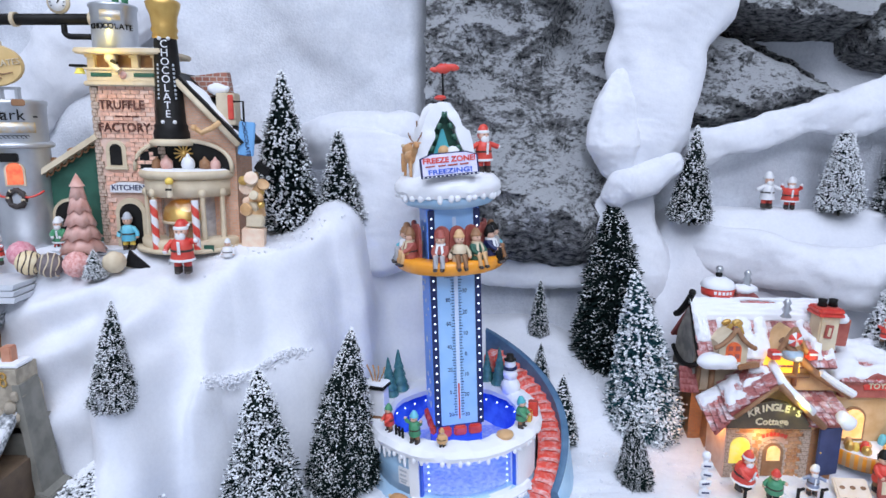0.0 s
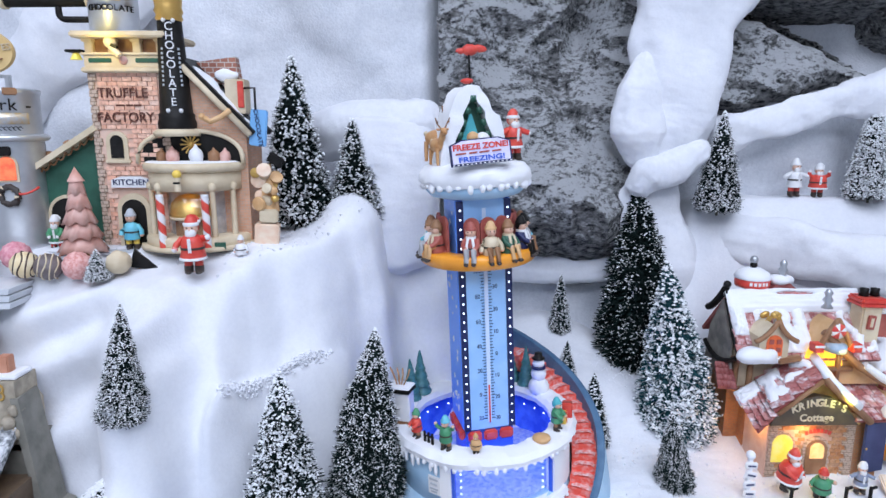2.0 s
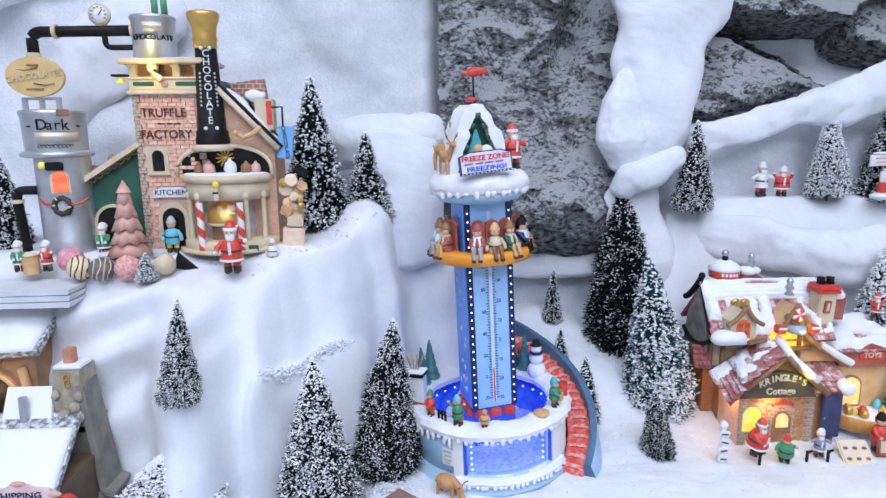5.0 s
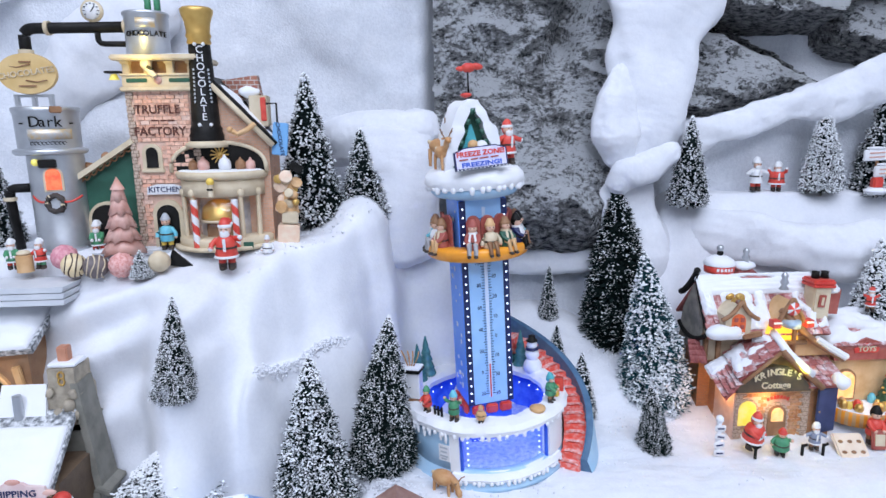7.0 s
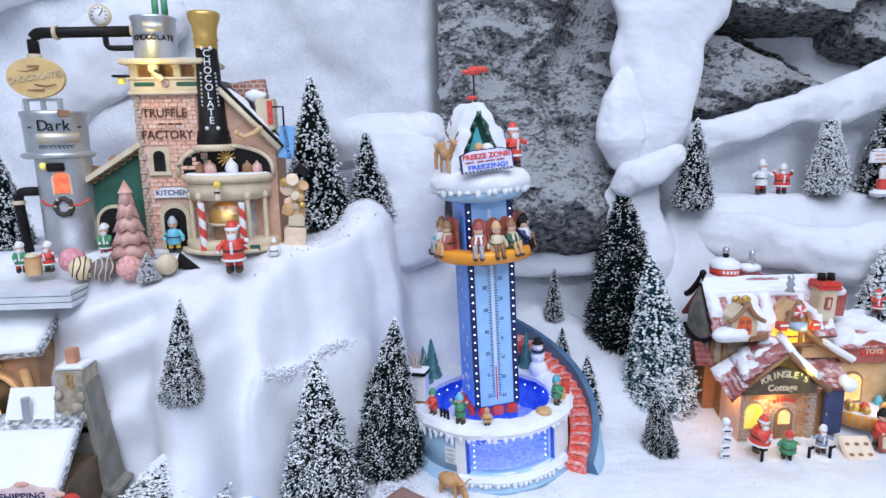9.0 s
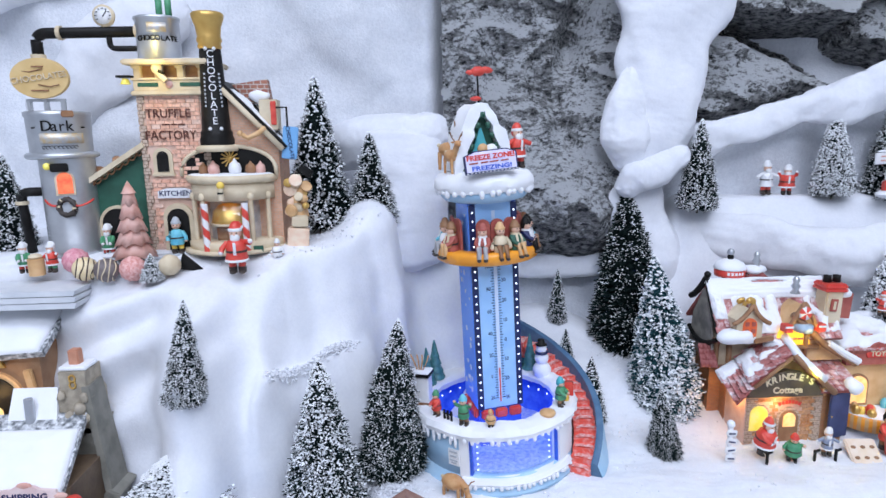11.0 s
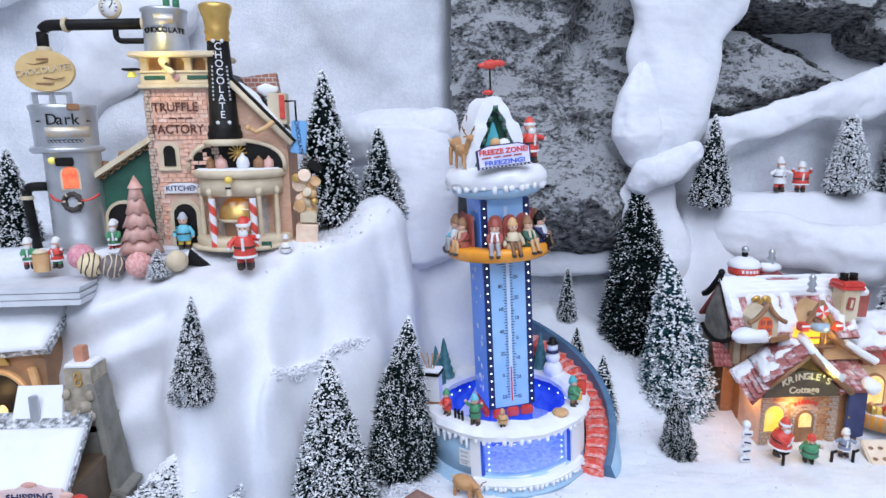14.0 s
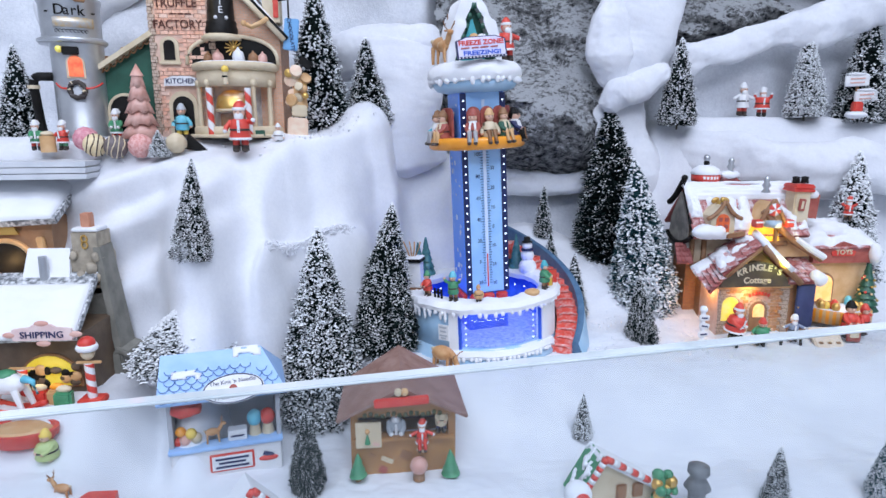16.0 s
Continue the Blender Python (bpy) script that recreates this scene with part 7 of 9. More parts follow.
solid("slate_wedge", bm, BLACK, "dark slate wedge lying in the snow", "slate", pose(-0.313, 0.652, 0.245, 0, 10, 8))
tree("small", -0.346, 0.632, 0.238, 0.030, "tiny snow-dusted bristle tree before the factory", wide=1.9)
tree("sprig", -0.550, 0.740, 0.235, 0.135, DARK + " behind the tin tank", turn=66)
doll("large red santa figurine standing before the factory", pose(-0.2585, 0.637, 0.2440, 0, 0, 6), RED, RED, RED, 0.056, arms="one", trim=WHITE, wide=1.15)
doll("green-coated elf figurine with white beard", pose(-0.488, 0.655, 0.246, 0, 0, 20), GREEN, RED, WHITE, 0.034, arms="front", trim=WHITE)
doll("red-coated elf figurine with white beard", pose(-0.459, 0.655, 0.246, 0, 0, -15), RED, GREEN, WHITE, 0.034, arms="one", trim=WHITE)
bm = bmesh.new()
cone(bm, (0, 0, 0), 0.008, 0.008, 0.018, 14)
ball(bm, (0, 0, 0.020), 0.007, 1, 10, (1, 1, 0.5))
solid("biscuit_barrel", bm, [TAN, CREAM], "small tan barrel between the elves", "barrel", pose(-0.474, 0.652, 0.244))
doll("green-coated elf figurine in the dark archway", pose(-0.414, 0.688, 0.255, 0, 0, 12), GREEN, RED, WHITE, 0.038, arms="front", trim=WHITE)
doll("blue-coated baker figurine in the kitchen doorway", pose(-0.338, 0.688, 0.257, 0, 0, 10), CYAN, YELLOW, GREY_BOARD, 0.042, arms="down")
doll("small white snow figure beside the bay", pose(-0.222, 0.664, 0.250), WHITE, WHITE, WHITE, 0.026, wide=1.3)

# ---------------------------------------------------------------- the red-roofed cottage
cot = thing("toy_cottage", "snow-covered toy cottage of orange brick with maroon tiled roofs", "toy house", pose(0.361, 0.664, 0.003))
bm = bmesh.new()
box(bm, (0.014, 0.045, 0.033), (0.096, 0.070, 0.070))
front_wall = part("front_wall", bm, MORTAR, cot)
bm = bmesh.new()
box(bm, (0.028, 0.088, 0.062), (0.126, 0.060, 0.134))
part("main_wall", bm, BRICK_WARM, cot)
bm = bmesh.new()
box(bm, (0.018, 0.085, 0.108), (0.146, 0.066, 0.040))
part("upper_storey", bm, material("timbered_plaster", (0.40, 0.30, 0.20), 0.6, second=(0.52, 0.42, 0.30), scale=60, bump=0.2), cot)
for x, k in ((-0.0330, 1), (0.0610, -1)):
    for i in range(13):
        ob = new("corner_stone", SM[2 + i % 2])
        ob.parent, ob.location = cot, (x + k * (0.0045, 0.0065)[i % 2], 0.0095, 0.004 + i * 0.0051)
# front gable: its ridge runs back and a little aside, the side slope breaks into two pitches
FA, L1, L2, RR = Vector((0.0097, -0.004, 0.1208)), Vector((-0.038, -0.004, 0.084)), Vector((-0.054, -0.004, 0.0605)), Vector((0.062, -0.004, 0.0745))
BA, E1, E2 = Vector((0.0195, 0.050, 0.131)), Vector((-0.030, 0.050, 0.0965)), Vector((-0.056, 0.042, 0.082))
bm = bmesh.new()
slab(bm, [(-0.046, 0.066), (0.062, 0.066), (0.046, 0.084), (0.0097, 0.116), (-0.034, 0.081)], 0.045, Matrix.Translation((0, 0.006, 0)))
part("gable", bm, BROWN, cot, "dark timber gable board")
bm = bmesh.new()
slope(bm, L1, FA, BA, E1, 0.004)
slope(bm, FA, RR, RR + (BA - FA), BA, 0.004)
part("front_roof", bm, MAROON, cot)
down = Vector((0.003, 0, -0.003))
bm = bmesh.new()
slope(bm, L2, L1 + down, E1 + down, E2, 0.004)
part("lower_roof", bm, MAROON, cot)
up = Vector((-0.0004, 0, 0.0006))
for nm, e0, e1, r1, r0, rows, cols, seed in (("roof_tile", E1, L1, FA, BA, 5, 6, 3), ("lower_roof_tile", E2, L2, L1 + down, E1 + down, 4, 5, 4)):
    tile_rows(nm, cot, e0 + up, e1 + up, r1 + up, r0 + up, rows, cols, seed)


def on_slope(a, b, c, d, u, v):
    return (a + (b - a) * u) * (1 - v) + (d + (c - d) * u) * v + Vector((-0.0006, 0, 0.0012))


for q, u0, u1, v0, v1, seed, cut in (((E1, L1, FA, BA), 0.05, 0.84, -0.02, 0.42, 3.3, -0.32), ((E1, L1, FA, BA), 0.02, 0.62, 0.40, 0.98, 6.0, -0.16), ((E1, L1, FA, BA), -0.02, 0.30, 0.80, 1.06, 2.0, -0.7),
                                     ((E2, L2, L1 + down, E1 + down), -0.04, 0.34, -0.04, 0.96, 8.1, -0.7)):
    bm = bmesh.new()
    snow_patch(bm, on_slope(*q, u0, v0), on_slope(*q, u1, v0), on_slope(*q, u1, v1), on_slope(*q, u0, v1), 0.0050, 18, seed, cut, 2.4)
    lumpy(bm, 0.0010, 200, seed)
    part("roof_snow", bm, CAKE, cot, angle=180)
bm = bmesh.new()
tube(bm, [FA + Vector((0.001, -0.002, 0.0)), (FA + RR) / 2 + Vector((0, -0.002, 0)), RR + Vector((0.003, -0.002, -0.003))], 0.0040, 8)
tube(bm, [FA + Vector((0, -0.0015, -0.003)), L1 + Vector((0.004, -0.0015, -0.003))], 0.0024, 8)
part("bargeboard", bm, BROWN, cot)
bm = bmesh.new()
tube(bm, [BA + Vector((0.002, 0, 0.004)), (BA + FA) / 2 + Vector((0.003, 0, 0.004)), FA + Vector((0.002, -0.002, 0.0035)), FA * 0.6 + RR * 0.4 + Vector((0, -0.002, 0.004)), FA * 0.25 + RR * 0.75 + Vector((0.001, -0.002, 0.003))], 0.0046, 9)
lumpy(bm, 0.0024, 150)
part("bargeboard_snow", bm, CAKE, cot, angle=180)
bm = bmesh.new()
slab(bm, [(-0.040, 0.0670), (0.054, 0.0670), (0.046, 0.080), (0.026, 0.0965), (0.008, 0.1000), (-0.012, 0.0965), (-0.034, 0.080)], 0.008, Matrix.Translation((0, -0.0030, 0)))
cs = part("cottage_sign", bm, material("dark_bronze", (0.055, 0.040, 0.028), 0.5, second=(0.10, 0.07, 0.040), scale=60), cot)
for i, letter in enumerate("KRINGLE'S"):
    t = (i - 4) / 4
    words(letter, 0.0112, CREAM, cs, pose(0.0105 + 0.0262 * t, -0.0035, 0.0925 - 0.0070 * t * t, 90, 16 * t, 0), "sign_letter", 0.0006, bold=0.0003)
words("Cottage", 0.0112, CREAM, cs, pose(0.0085, -0.0033, 0.0755, 90, 0, 0), depth=0.0006, bold=0.0002)
bm = bmesh.new()
box(bm, (0.012, 0.0080, 0.0645), (0.102, 0.006, 0.0045), bevel=0.0008)
part("string_course", bm, TAN, cot)
bm = bmesh.new()
slab(bm, arch(0.029, 0.044, 14, 0.0195, 0.004), 0.003, Matrix.Translation((0, 0.0070, 0)))
dw = part("front_doorway", bm, STONE, cot)
bm = bmesh.new()
slab(bm, arch(0.0230, 0.0400, 14, 0.0195, 0.005), 0.002, Matrix.Translation((0, 0.0058, 0)))
part("door_panel", bm, BROWN, dw, "brown arched door")
bm = bmesh.new()
slab(bm, arch(0.0150, 0.0180, 12, 0.0195, 0.024), 0.001, Matrix.Translation((0, 0.0048, 0)))
part("lit_pane", bm, WARM_GLOW, dw, "lit arched pane")
for i in range(7):
    t = (i - 3) / 3
    bm = bmesh.new()
    box(bm, (0.0195 + 0.0125 * t, 0.0072, 0.0555 - 0.0028 * t * t), (0.0030, 0.0008, 0.0042), (0, 14 * t, 0))
    part("letter_bar", bm, RED, cot)
bm = bmesh.new()
slab(bm, arch(0.028, 0.037, 12, -0.0185, 0.017), 0.003, Matrix.Translation((0, 0.0072, 0)))
sw = part("front_window", bm, STONE, cot)
bm = bmesh.new()
slab(bm, arch(0.0220, 0.0320, 12, -0.0185, 0.0195), 0.002, Matrix.Translation((0, 0.0060, 0)))
part("lit_pane", bm, YELLOW_GLOW, sw, "bright yellow window")
lay_bricks("brick", front_wall, -0.0265, 0.0555, 0.0025, 0.0630, 0.0102, 0.0074, 0.0044, BRICK_B, 41,
           lambda x, z: abs(x + 0.0185) < 0.0155 and 0.015 < z < 0.055 or abs(x - 0.0195) < 0.016 and z < 0.049)
# door standing open on the side
bm = bmesh.new()
box(bm, (0.074, 0.030, 0.032), (0.028, 0.044, 0.070))
part("side_porch", bm, BRICK_WARM, cot)
bm = bmesh.new()
box(bm, (0.079, 0.003, 0.038), (0.030, 0.003, 0.058), (0, 0, 14), 0.0008)
od = part("open_door", bm, material("midnight_door", (0.03, 0.045, 0.12), 0.45, second=(0.05, 0.07, 0.17), scale=50), cot, "dark blue open door")
bm = bmesh.new()
ball(bm, (0.068, -0.001, 0.038), 0.0014, 0, 8)
part("knob", bm, GOLD, od)
bm = bmesh.new()
slope(bm, (0.050, -0.004, 0.072), (0.098, -0.004, 0.072), (0.098, 0.040, 0.094), (0.050, 0.040, 0.094), 0.003)
part("porch_roof", bm, MAROON, cot)
tile_rows("porch_tile", cot, (0.050, -0.004, 0.0725), (0.098, -0.004, 0.0725), (0.098, 0.040, 0.0945), (0.050, 0.040, 0.0945), 3, 5, 6)
bm = bmesh.new()
ball(bm, (0.091, 0.000, 0.0770), 0.010, 0, 14, (1.1, 1.0, 1.0))
lumpy(bm, 0.004, 90)
part("porch_snow", bm, CAKE, cot)
# second gable, lit yellow
bm = bmesh.new()
slab(bm, [(-0.006, 0.098), (0.098, 0.098), (0.034, 0.152)], 0.030, Matrix.Translation((0, 0.032, 0)))
part("upper_gable", bm, TAN, cot)
bm = bmesh.new()
slab(bm, [(0.006, 0.118), (0.052, 0.118), (0.050, 0.136), (0.034, 0.146), (0.014, 0.143)], 0.002, Matrix.Translation((0, 0.0295, 0)))
part("lit_panel", bm, material("amber_lit_panel", (0.95, 0.62, 0.08), 0.4, second=(0.9, 0.45, 0.05), scale=80, glow=(1.0, 0.58, 0.04), power=0.9), cot, "amber lit gable panel")
bm = bmesh.new()
tube(bm, [(0.026, 0.027, 0.160), (0.066, 0.024, 0.122), (0.108, 0.022, 0.096)], 0.0044, 8)
tube(bm, [(0.046, 0.029, 0.105), (0.046, 0.029, 0.140)], 0.0030, 8)
tube(bm, [(0.000, 0.029, 0.117), (0.062, 0.029, 0.117)], 0.0030, 8)
part("gable_timber", bm, BROWN, cot)
bm = bmesh.new()
tube(bm, [(0.070, 0.022, 0.1235), (0.090, 0.021, 0.1105), (0.110, 0.020, 0.0985)], 0.0046, 9)
lumpy(bm, 0.002, 150, 2)
part("timber_snow", bm, CAKE, cot)
# main roof with its ridge along the house
R0, R1 = (-0.062, 0.030, 0.126), (0.094, 0.030, 0.126)
R2, R3 = (0.090, 0.082, 0.189), (-0.056, 0.082, 0.189)
bm = bmesh.new()
slope(bm, R0, R1, R2, R3, 0.004)
slope(bm, R3, R2, (0.094, 0.126, 0.134), (-0.062, 0.126, 0.134), 0.004)
part("main_roof", bm, MAROON, cot)
tile_rows("roof_tile", cot, (-0.062, 0.030, 0.1265), (0.094, 0.030, 0.1265), (0.090, 0.082, 0.1895), (-0.056, 0.082, 0.1895), 9, 16, 9)
for x0, x1, v0, v1, seed, cut in ((-0.060, 0.094, 0.68, 1.04, 1.0, -0.6), (-0.060, -0.044, 0.35, 0.8, 3.0, -0.6), (-0.010, 0.024, 0.10, 0.78, 5.0, -0.42), (-0.034, 0.0, 0.45, 0.75, 6.0, -0.1), (0.060, 0.094, 0.10, 0.72, 12.0, -0.1),
                                  (-0.054, -0.012, -0.04, 0.14, 2.5, -0.6)):
    def rp(x, v):
        return (x, 0.030 + 0.052 * v - 0.001, 0.1275 + 0.063 * v)
    bm = bmesh.new()
    snow_patch(bm, rp(x0, v0), rp(x1, v0), rp(x1, v1), rp(x0, v1), 0.0060, 26, seed, cut, 3.2)
    lumpy(bm, 0.001, 200, seed)
    part("roof_snow", bm, CAKE, cot, angle=180)
bm = bmesh.new()
ball(bm, (-0.046, 0.026, 0.1340), 0.011, 0, 14, (2.2, 0.9, 0.85))
lumpy(bm, 0.004, 80, 4)
part("eave_snow", bm, CAKE, cot, angle=180)
# side gable with dark curved eaves
bm = bmesh.new()
slab(bm, [(0.0, 0.096), (0.066, 0.096), (0.058, 0.142), (0.033, 0.180), (0.008, 0.142)], 0.003, Matrix.Translation((-0.0565, 0.052, 0)) @ Matrix.Rotation(radians(90), 4, "Z"))
part("side_gable", bm, material("weathered_plaster", (0.20, 0.19, 0.18), 0.7, second=(0.36, 0.33, 0.29), scale=70), cot)
bm = bmesh.new()
tube(bm, bend((-0.0605, 0.034, 0.1290), (-0.060, 0.056, 0.150), (-0.058, 0.082, 0.192), 8), 0.0024, 8)
tube(bm, bend((-0.058, 0.082, 0.195), (-0.060, 0.104, 0.166), (-0.060, 0.118, 0.162), 8), 0.0042, 8)
tube(bm, bend((-0.0600, 0.118, 0.120), (-0.0620, 0.080, 0.098), (-0.0600, 0.040, 0.126), 8), 0.0030, 8)
ball(bm, (-0.057, 0.082, 0.199), 0.0045, 0, 9)
part("curved_eave", bm, BLACK, cot)
bm = bmesh.new()
tube(bm, [(-0.0540, 0.0510, 0.090), (-0.0540, 0.0505, 0.125)], 0.0028, 6)
tube(bm, [(-0.038, 0.0510, 0.06), (-0.038, 0.0505, 0.125)], 0.0034, 6)
tube(bm, [(-0.0550, 0.084, 0.090), (-0.0550, 0.084, 0.150)], 0.0028, 6)
tube(bm, [(-0.060, 0.0505, 0.122), (-0.010, 0.0505, 0.122)], 0.0028, 6)
part("wall_timber", bm, BROWN, cot)
bm = bmesh.new()
slope(bm, (-0.076, 0.044, 0.090), (-0.056, 0.040, 0.090), (-0.056, 0.060, 0.112), (-0.072, 0.064, 0.112), 0.004)
tiled(bm, (-0.076, 0.044, 0.091), (-0.056, 0.040, 0.091), (-0.056, 0.060, 0.113), (-0.072, 0.064, 0.113), 4, 4, 0.001, 8)
part("side_lean_to", bm, MAROON, cot)
bm = bmesh.new()
box(bm, (-0.042, 0.092, 0.046), (0.018, 0.040, 0.090))
part("side_annex", bm, BRICK_WARM, cot)
# dormers
bm = bmesh.new()
slab(bm, [(-0.016, 0.0), (0.016, 0.0), (0.016, 0.024), (0.0, 0.038), (-0.016, 0.024)], 0.030, Matrix.Translation((-0.030, 0.026, 0.137)))
d1 = part("dormer", bm, CREAM, cot, "", pose(0.002, 0, -0.007))
bm = bmesh.new()
slab(bm, arch(0.017, 0.023, 8, -0.030, 0.141), 0.002, Matrix.Translation((0, 0.0245, 0)))
part("dormer_window", bm, material("orange_red_window", (0.55, 0.09, 0.03), 0.5, second=(0.65, 0.15, 0.05), scale=200, glow=(1, 0.2, 0.05), power=0.15), d1)
bm = bmesh.new()
for x in (-0.034, -0.026):
    for z in (0.148, 0.157):
        box(bm, (x, 0.0240, z), (0.0045, 0.001, 0.005))
part("window_lights", bm, DARK_RED, d1)
bm = bmesh.new()
tube(bm, bend((-0.053, 0.022, 0.158), (-0.040, 0.022, 0.162), (-0.030, 0.022, 0.181), 6), 0.0028, 7)
tube(bm, bend((-0.007, 0.022, 0.158), (-0.020, 0.022, 0.162), (-0.030, 0.022, 0.181), 6), 0.0028, 7)
part("dormer_eave", bm, BROWN, d1)
bm = bmesh.new()
box(bm, (-0.012, 0.026, 0.1365), (0.024, 0.008, 0.006), (0, -10, 0), 0.001)
part("dormer_beam", bm, BROWN, d1)
bm = bmesh.new()
slab(bm, [(-0.025, 0.0), (0.025, 0.0), (0.008, 0.034), (0.0, 0.040), (-0.008, 0.034)], 0.030, Matrix.Translation((0.023, 0.020, 0.146)))
d2 = part("round_dormer", bm, TAN, cot, "", pose(0.0140, 0.006, -0.006) @ Matrix.Translation((0.023, 0.02, 0.146)) @ Matrix.Diagonal((0.78, 1, 0.80, 1)) @ Matrix.Translation((-0.023, -0.02, -0.146)))
bm = bmesh.new()
for s in (-1, 1):
    tube(bm, bend((0.023 + s * 0.024, 0.017, 0.148), (0.023 + s * 0.012, 0.017, 0.172), (0.023, 0.017, 0.190), 6), 0.0034, 7)
part("dormer_eave", bm, BROWN, d2)
bm = bmesh.new()
lathe(bm, [(0.0, 0.0), (0.0105, 0.0), (0.0110, 0.002), (0.0100, 0.004), (0.0, 0.005)], 28, slot=0)
for f in bm.faces:
    c = f.calc_center_median()
    f.material_index = 1 if int((math.degrees(math.atan2(c.y, c.x)) + 360) / 45) % 2 else 0
part("peppermint_disc", bm, [WHITE, RED], d2, "red and white peppermint disc", pose(0.023, 0.0175, 0.1745, 90, 0, 0))
bm = bmesh.new()
lathe(bm, [(0.0, 0.0), (0.013, 0.0), (0.0135, 0.010), (0.0, 0.011)], 24, (0.023, 0.018, 0.1460))
part("blue_drum", bm, [material("icy_blue_paint", (0.34, 0.48, 0.58), 0.5, second=(0.5, 0.6, 0.68), scale=120)], d2, "pale blue drum")
for x in (-0.004, 0.049):
    bm = bmesh.new()
    box(bm, (x, 0.016, 0.152), (0.013, 0.012, 0.012), bevel=0.001)
    box(bm, (x, 0.0095, 0.155), (0.0135, 0.001, 0.003), slot=1)
    part("roof_gift", bm, [RED, WHITE], d2)
# chimney, cupola, finials
bm = bmesh.new()
box(bm, (0.086, 0.052, 0.163), (0.022, 0.022, 0.050), (0, 2, 0), 0.0015)
ch = part("chimney", bm, CREAM, cot, "cream chimney with red cap")
bm = bmesh.new()
box(bm, (0.086, 0.051, 0.1895), (0.029, 0.027, 0.007), (0, 2, 0), 0.002)
box(bm, (0.086, 0.051, 0.1850), (0.029, 0.027, 0.004), (0, 2, 0), 0.001)
part("chimney_cap", bm, RED, ch)
for x in (0.078, 0.090):
    bm = bmesh.new()
    lathe(bm, [(0.0, 0.0), (0.0052, 0.0), (0.0042, 0.005), (0.0049, 0.008), (0.0, 0.009)], 14, (x + 0.002, 0.050, 0.1940))
    part("chimney_pot", bm, BLACK, ch)
bm = bmesh.new()
box(bm, (0.085, 0.0395, 0.166), (0.009, 0.002, 0.016), (0, 6, 0), 0.0006)
box(bm, (0.085, 0.0382, 0.166), (0.003, 0.001, 0.010), (0, 6, 0), slot=1)
part("chimney_plaque", bm, [DARK_RED, CREAM], ch)
bm = bmesh.new()
box(bm, (0.104, 0.056, 0.163), (0.016, 0.020, 0.032), (0, 4, 0))
part("chimney_buttress", bm, DARK_RED, ch)
bm = bmesh.new()
ball(bm, (0.103, 0.048, 0.1790), 0.0070, 0, 12, (1.1, 1, 0.9))
lumpy(bm, 0.002, 200)
part("chimney_snow", bm, CAKE, ch)
bm = bmesh.new()
cone(bm, (-0.020, 0.098, 0.176), 0.008, 0.008, 0.018, 14)
cup = part("cupola", bm, CREAM, cot)
bm = bmesh.new()
lathe(bm, [(0.0, 0.193), (0.0185, 0.193), (0.0190, 0.196), (0.0190, 0.203), (0.0, 0.203)], 30, (-0.020, 0.098, 0))
part("cupola_band", bm, RED, cup, "red band with white bars")
bm = bmesh.new()
for i in range(5):
    a = radians(-120 + i * 14)
    box(bm, (-0.020 + 0.0190 * math.cos(a), 0.098 + 0.0190 * math.sin(a), 0.1985), (0.0008, 0.0030, 0.0038), (0, 0, math.degrees(a)))
part("band_bars", bm, WHITE, cup)
bm = bmesh.new()
lathe(bm, [(0.0195, 0.2025), (0.0205, 0.2045), (0.0170, 0.2100), (0.0090, 0.2145), (0.0, 0.2155)], 30, (-0.020, 0.098, 0))
part("cupola_snow", bm, CAKE, cup)
bm = bmesh.new()
ball(bm, (-0.020, 0.098, 0.2180), 0.0042, 0, 9)
ball(bm, (-0.020, 0.098, 0.2245), 0.0048, 1, 9)
part("finial", bm, [BLACK, TIN], cup)
bm = bmesh.new()
slab(bm, [(-0.018, 0.0), (0.020, 0.0), (0.0, 0.016)], 0.020, Matrix.Translation((0.012, 0.088, 0.188)))
part("rear_gable", bm, MAROON, cot)
bm = bmesh.new()
ball(bm, (0.012, 0.094, 0.2015), 0.011, 0, 12, (1.3, 1, 0.6))
lumpy(bm, 0.003, 120)
part("rear_snow", bm, CAKE, cot)
for x, y, z in ((0.012, 0.092, 0.209), (0.034, 0.040, 0.188)):
    bm = bmesh.new()
    lathe(bm, [(0.0, -0.006), (0.006, -0.005), (0.0030, 0.0), (0.0055, 0.004), (0.0030, 0.008), (0.0045, 0.012), (0.0020, 0.016), (0.0, 0.017)], 14, (x, y, z))
    part("silver_finial", bm, TIN, cot)
bm = bmesh.new()
for s in (-1, 1):
    ball(bm, (-0.020 + s * 0.007, 0.052, 0.1720), 0.0046, 0, 10, (1.3, 0.6, 0.8), (0, s * 25, 0))
    box(bm, (-0.020 + s * 0.007, 0.045, 0.1660), (0.005, 0.002, 0.014), (0, s * -24, 0), 0.0005)
ball(bm, (-0.020, 0.046, 0.1730), 0.0040, 0, 8)
part("gold_bow", bm, GOLD, cot)
# toy-shop wing
bm = bmesh.new()
box(bm, (0.150, 0.072, 0.042), (0.082, 0.050, 0.094))
part("wing_wall", bm, material("amber_plaster", (0.60, 0.40, 0.20), 0.6, second=(0.70, 0.52, 0.30), scale=60, bump=0.2), cot)
bm = bmesh.new()
slab(bm, [(0.108, 0.087), (0.192, 0.087), (0.192, 0.105), (0.178, 0.107), (0.150, 0.116), (0.128, 0.108), (0.108, 0.104)], 0.008, Matrix.Translation((0, 0.038, 0)))
wf = part("wing_fascia", bm, DARK_RED, cot, "red scalloped shop fascia")
bm = bmesh.new()
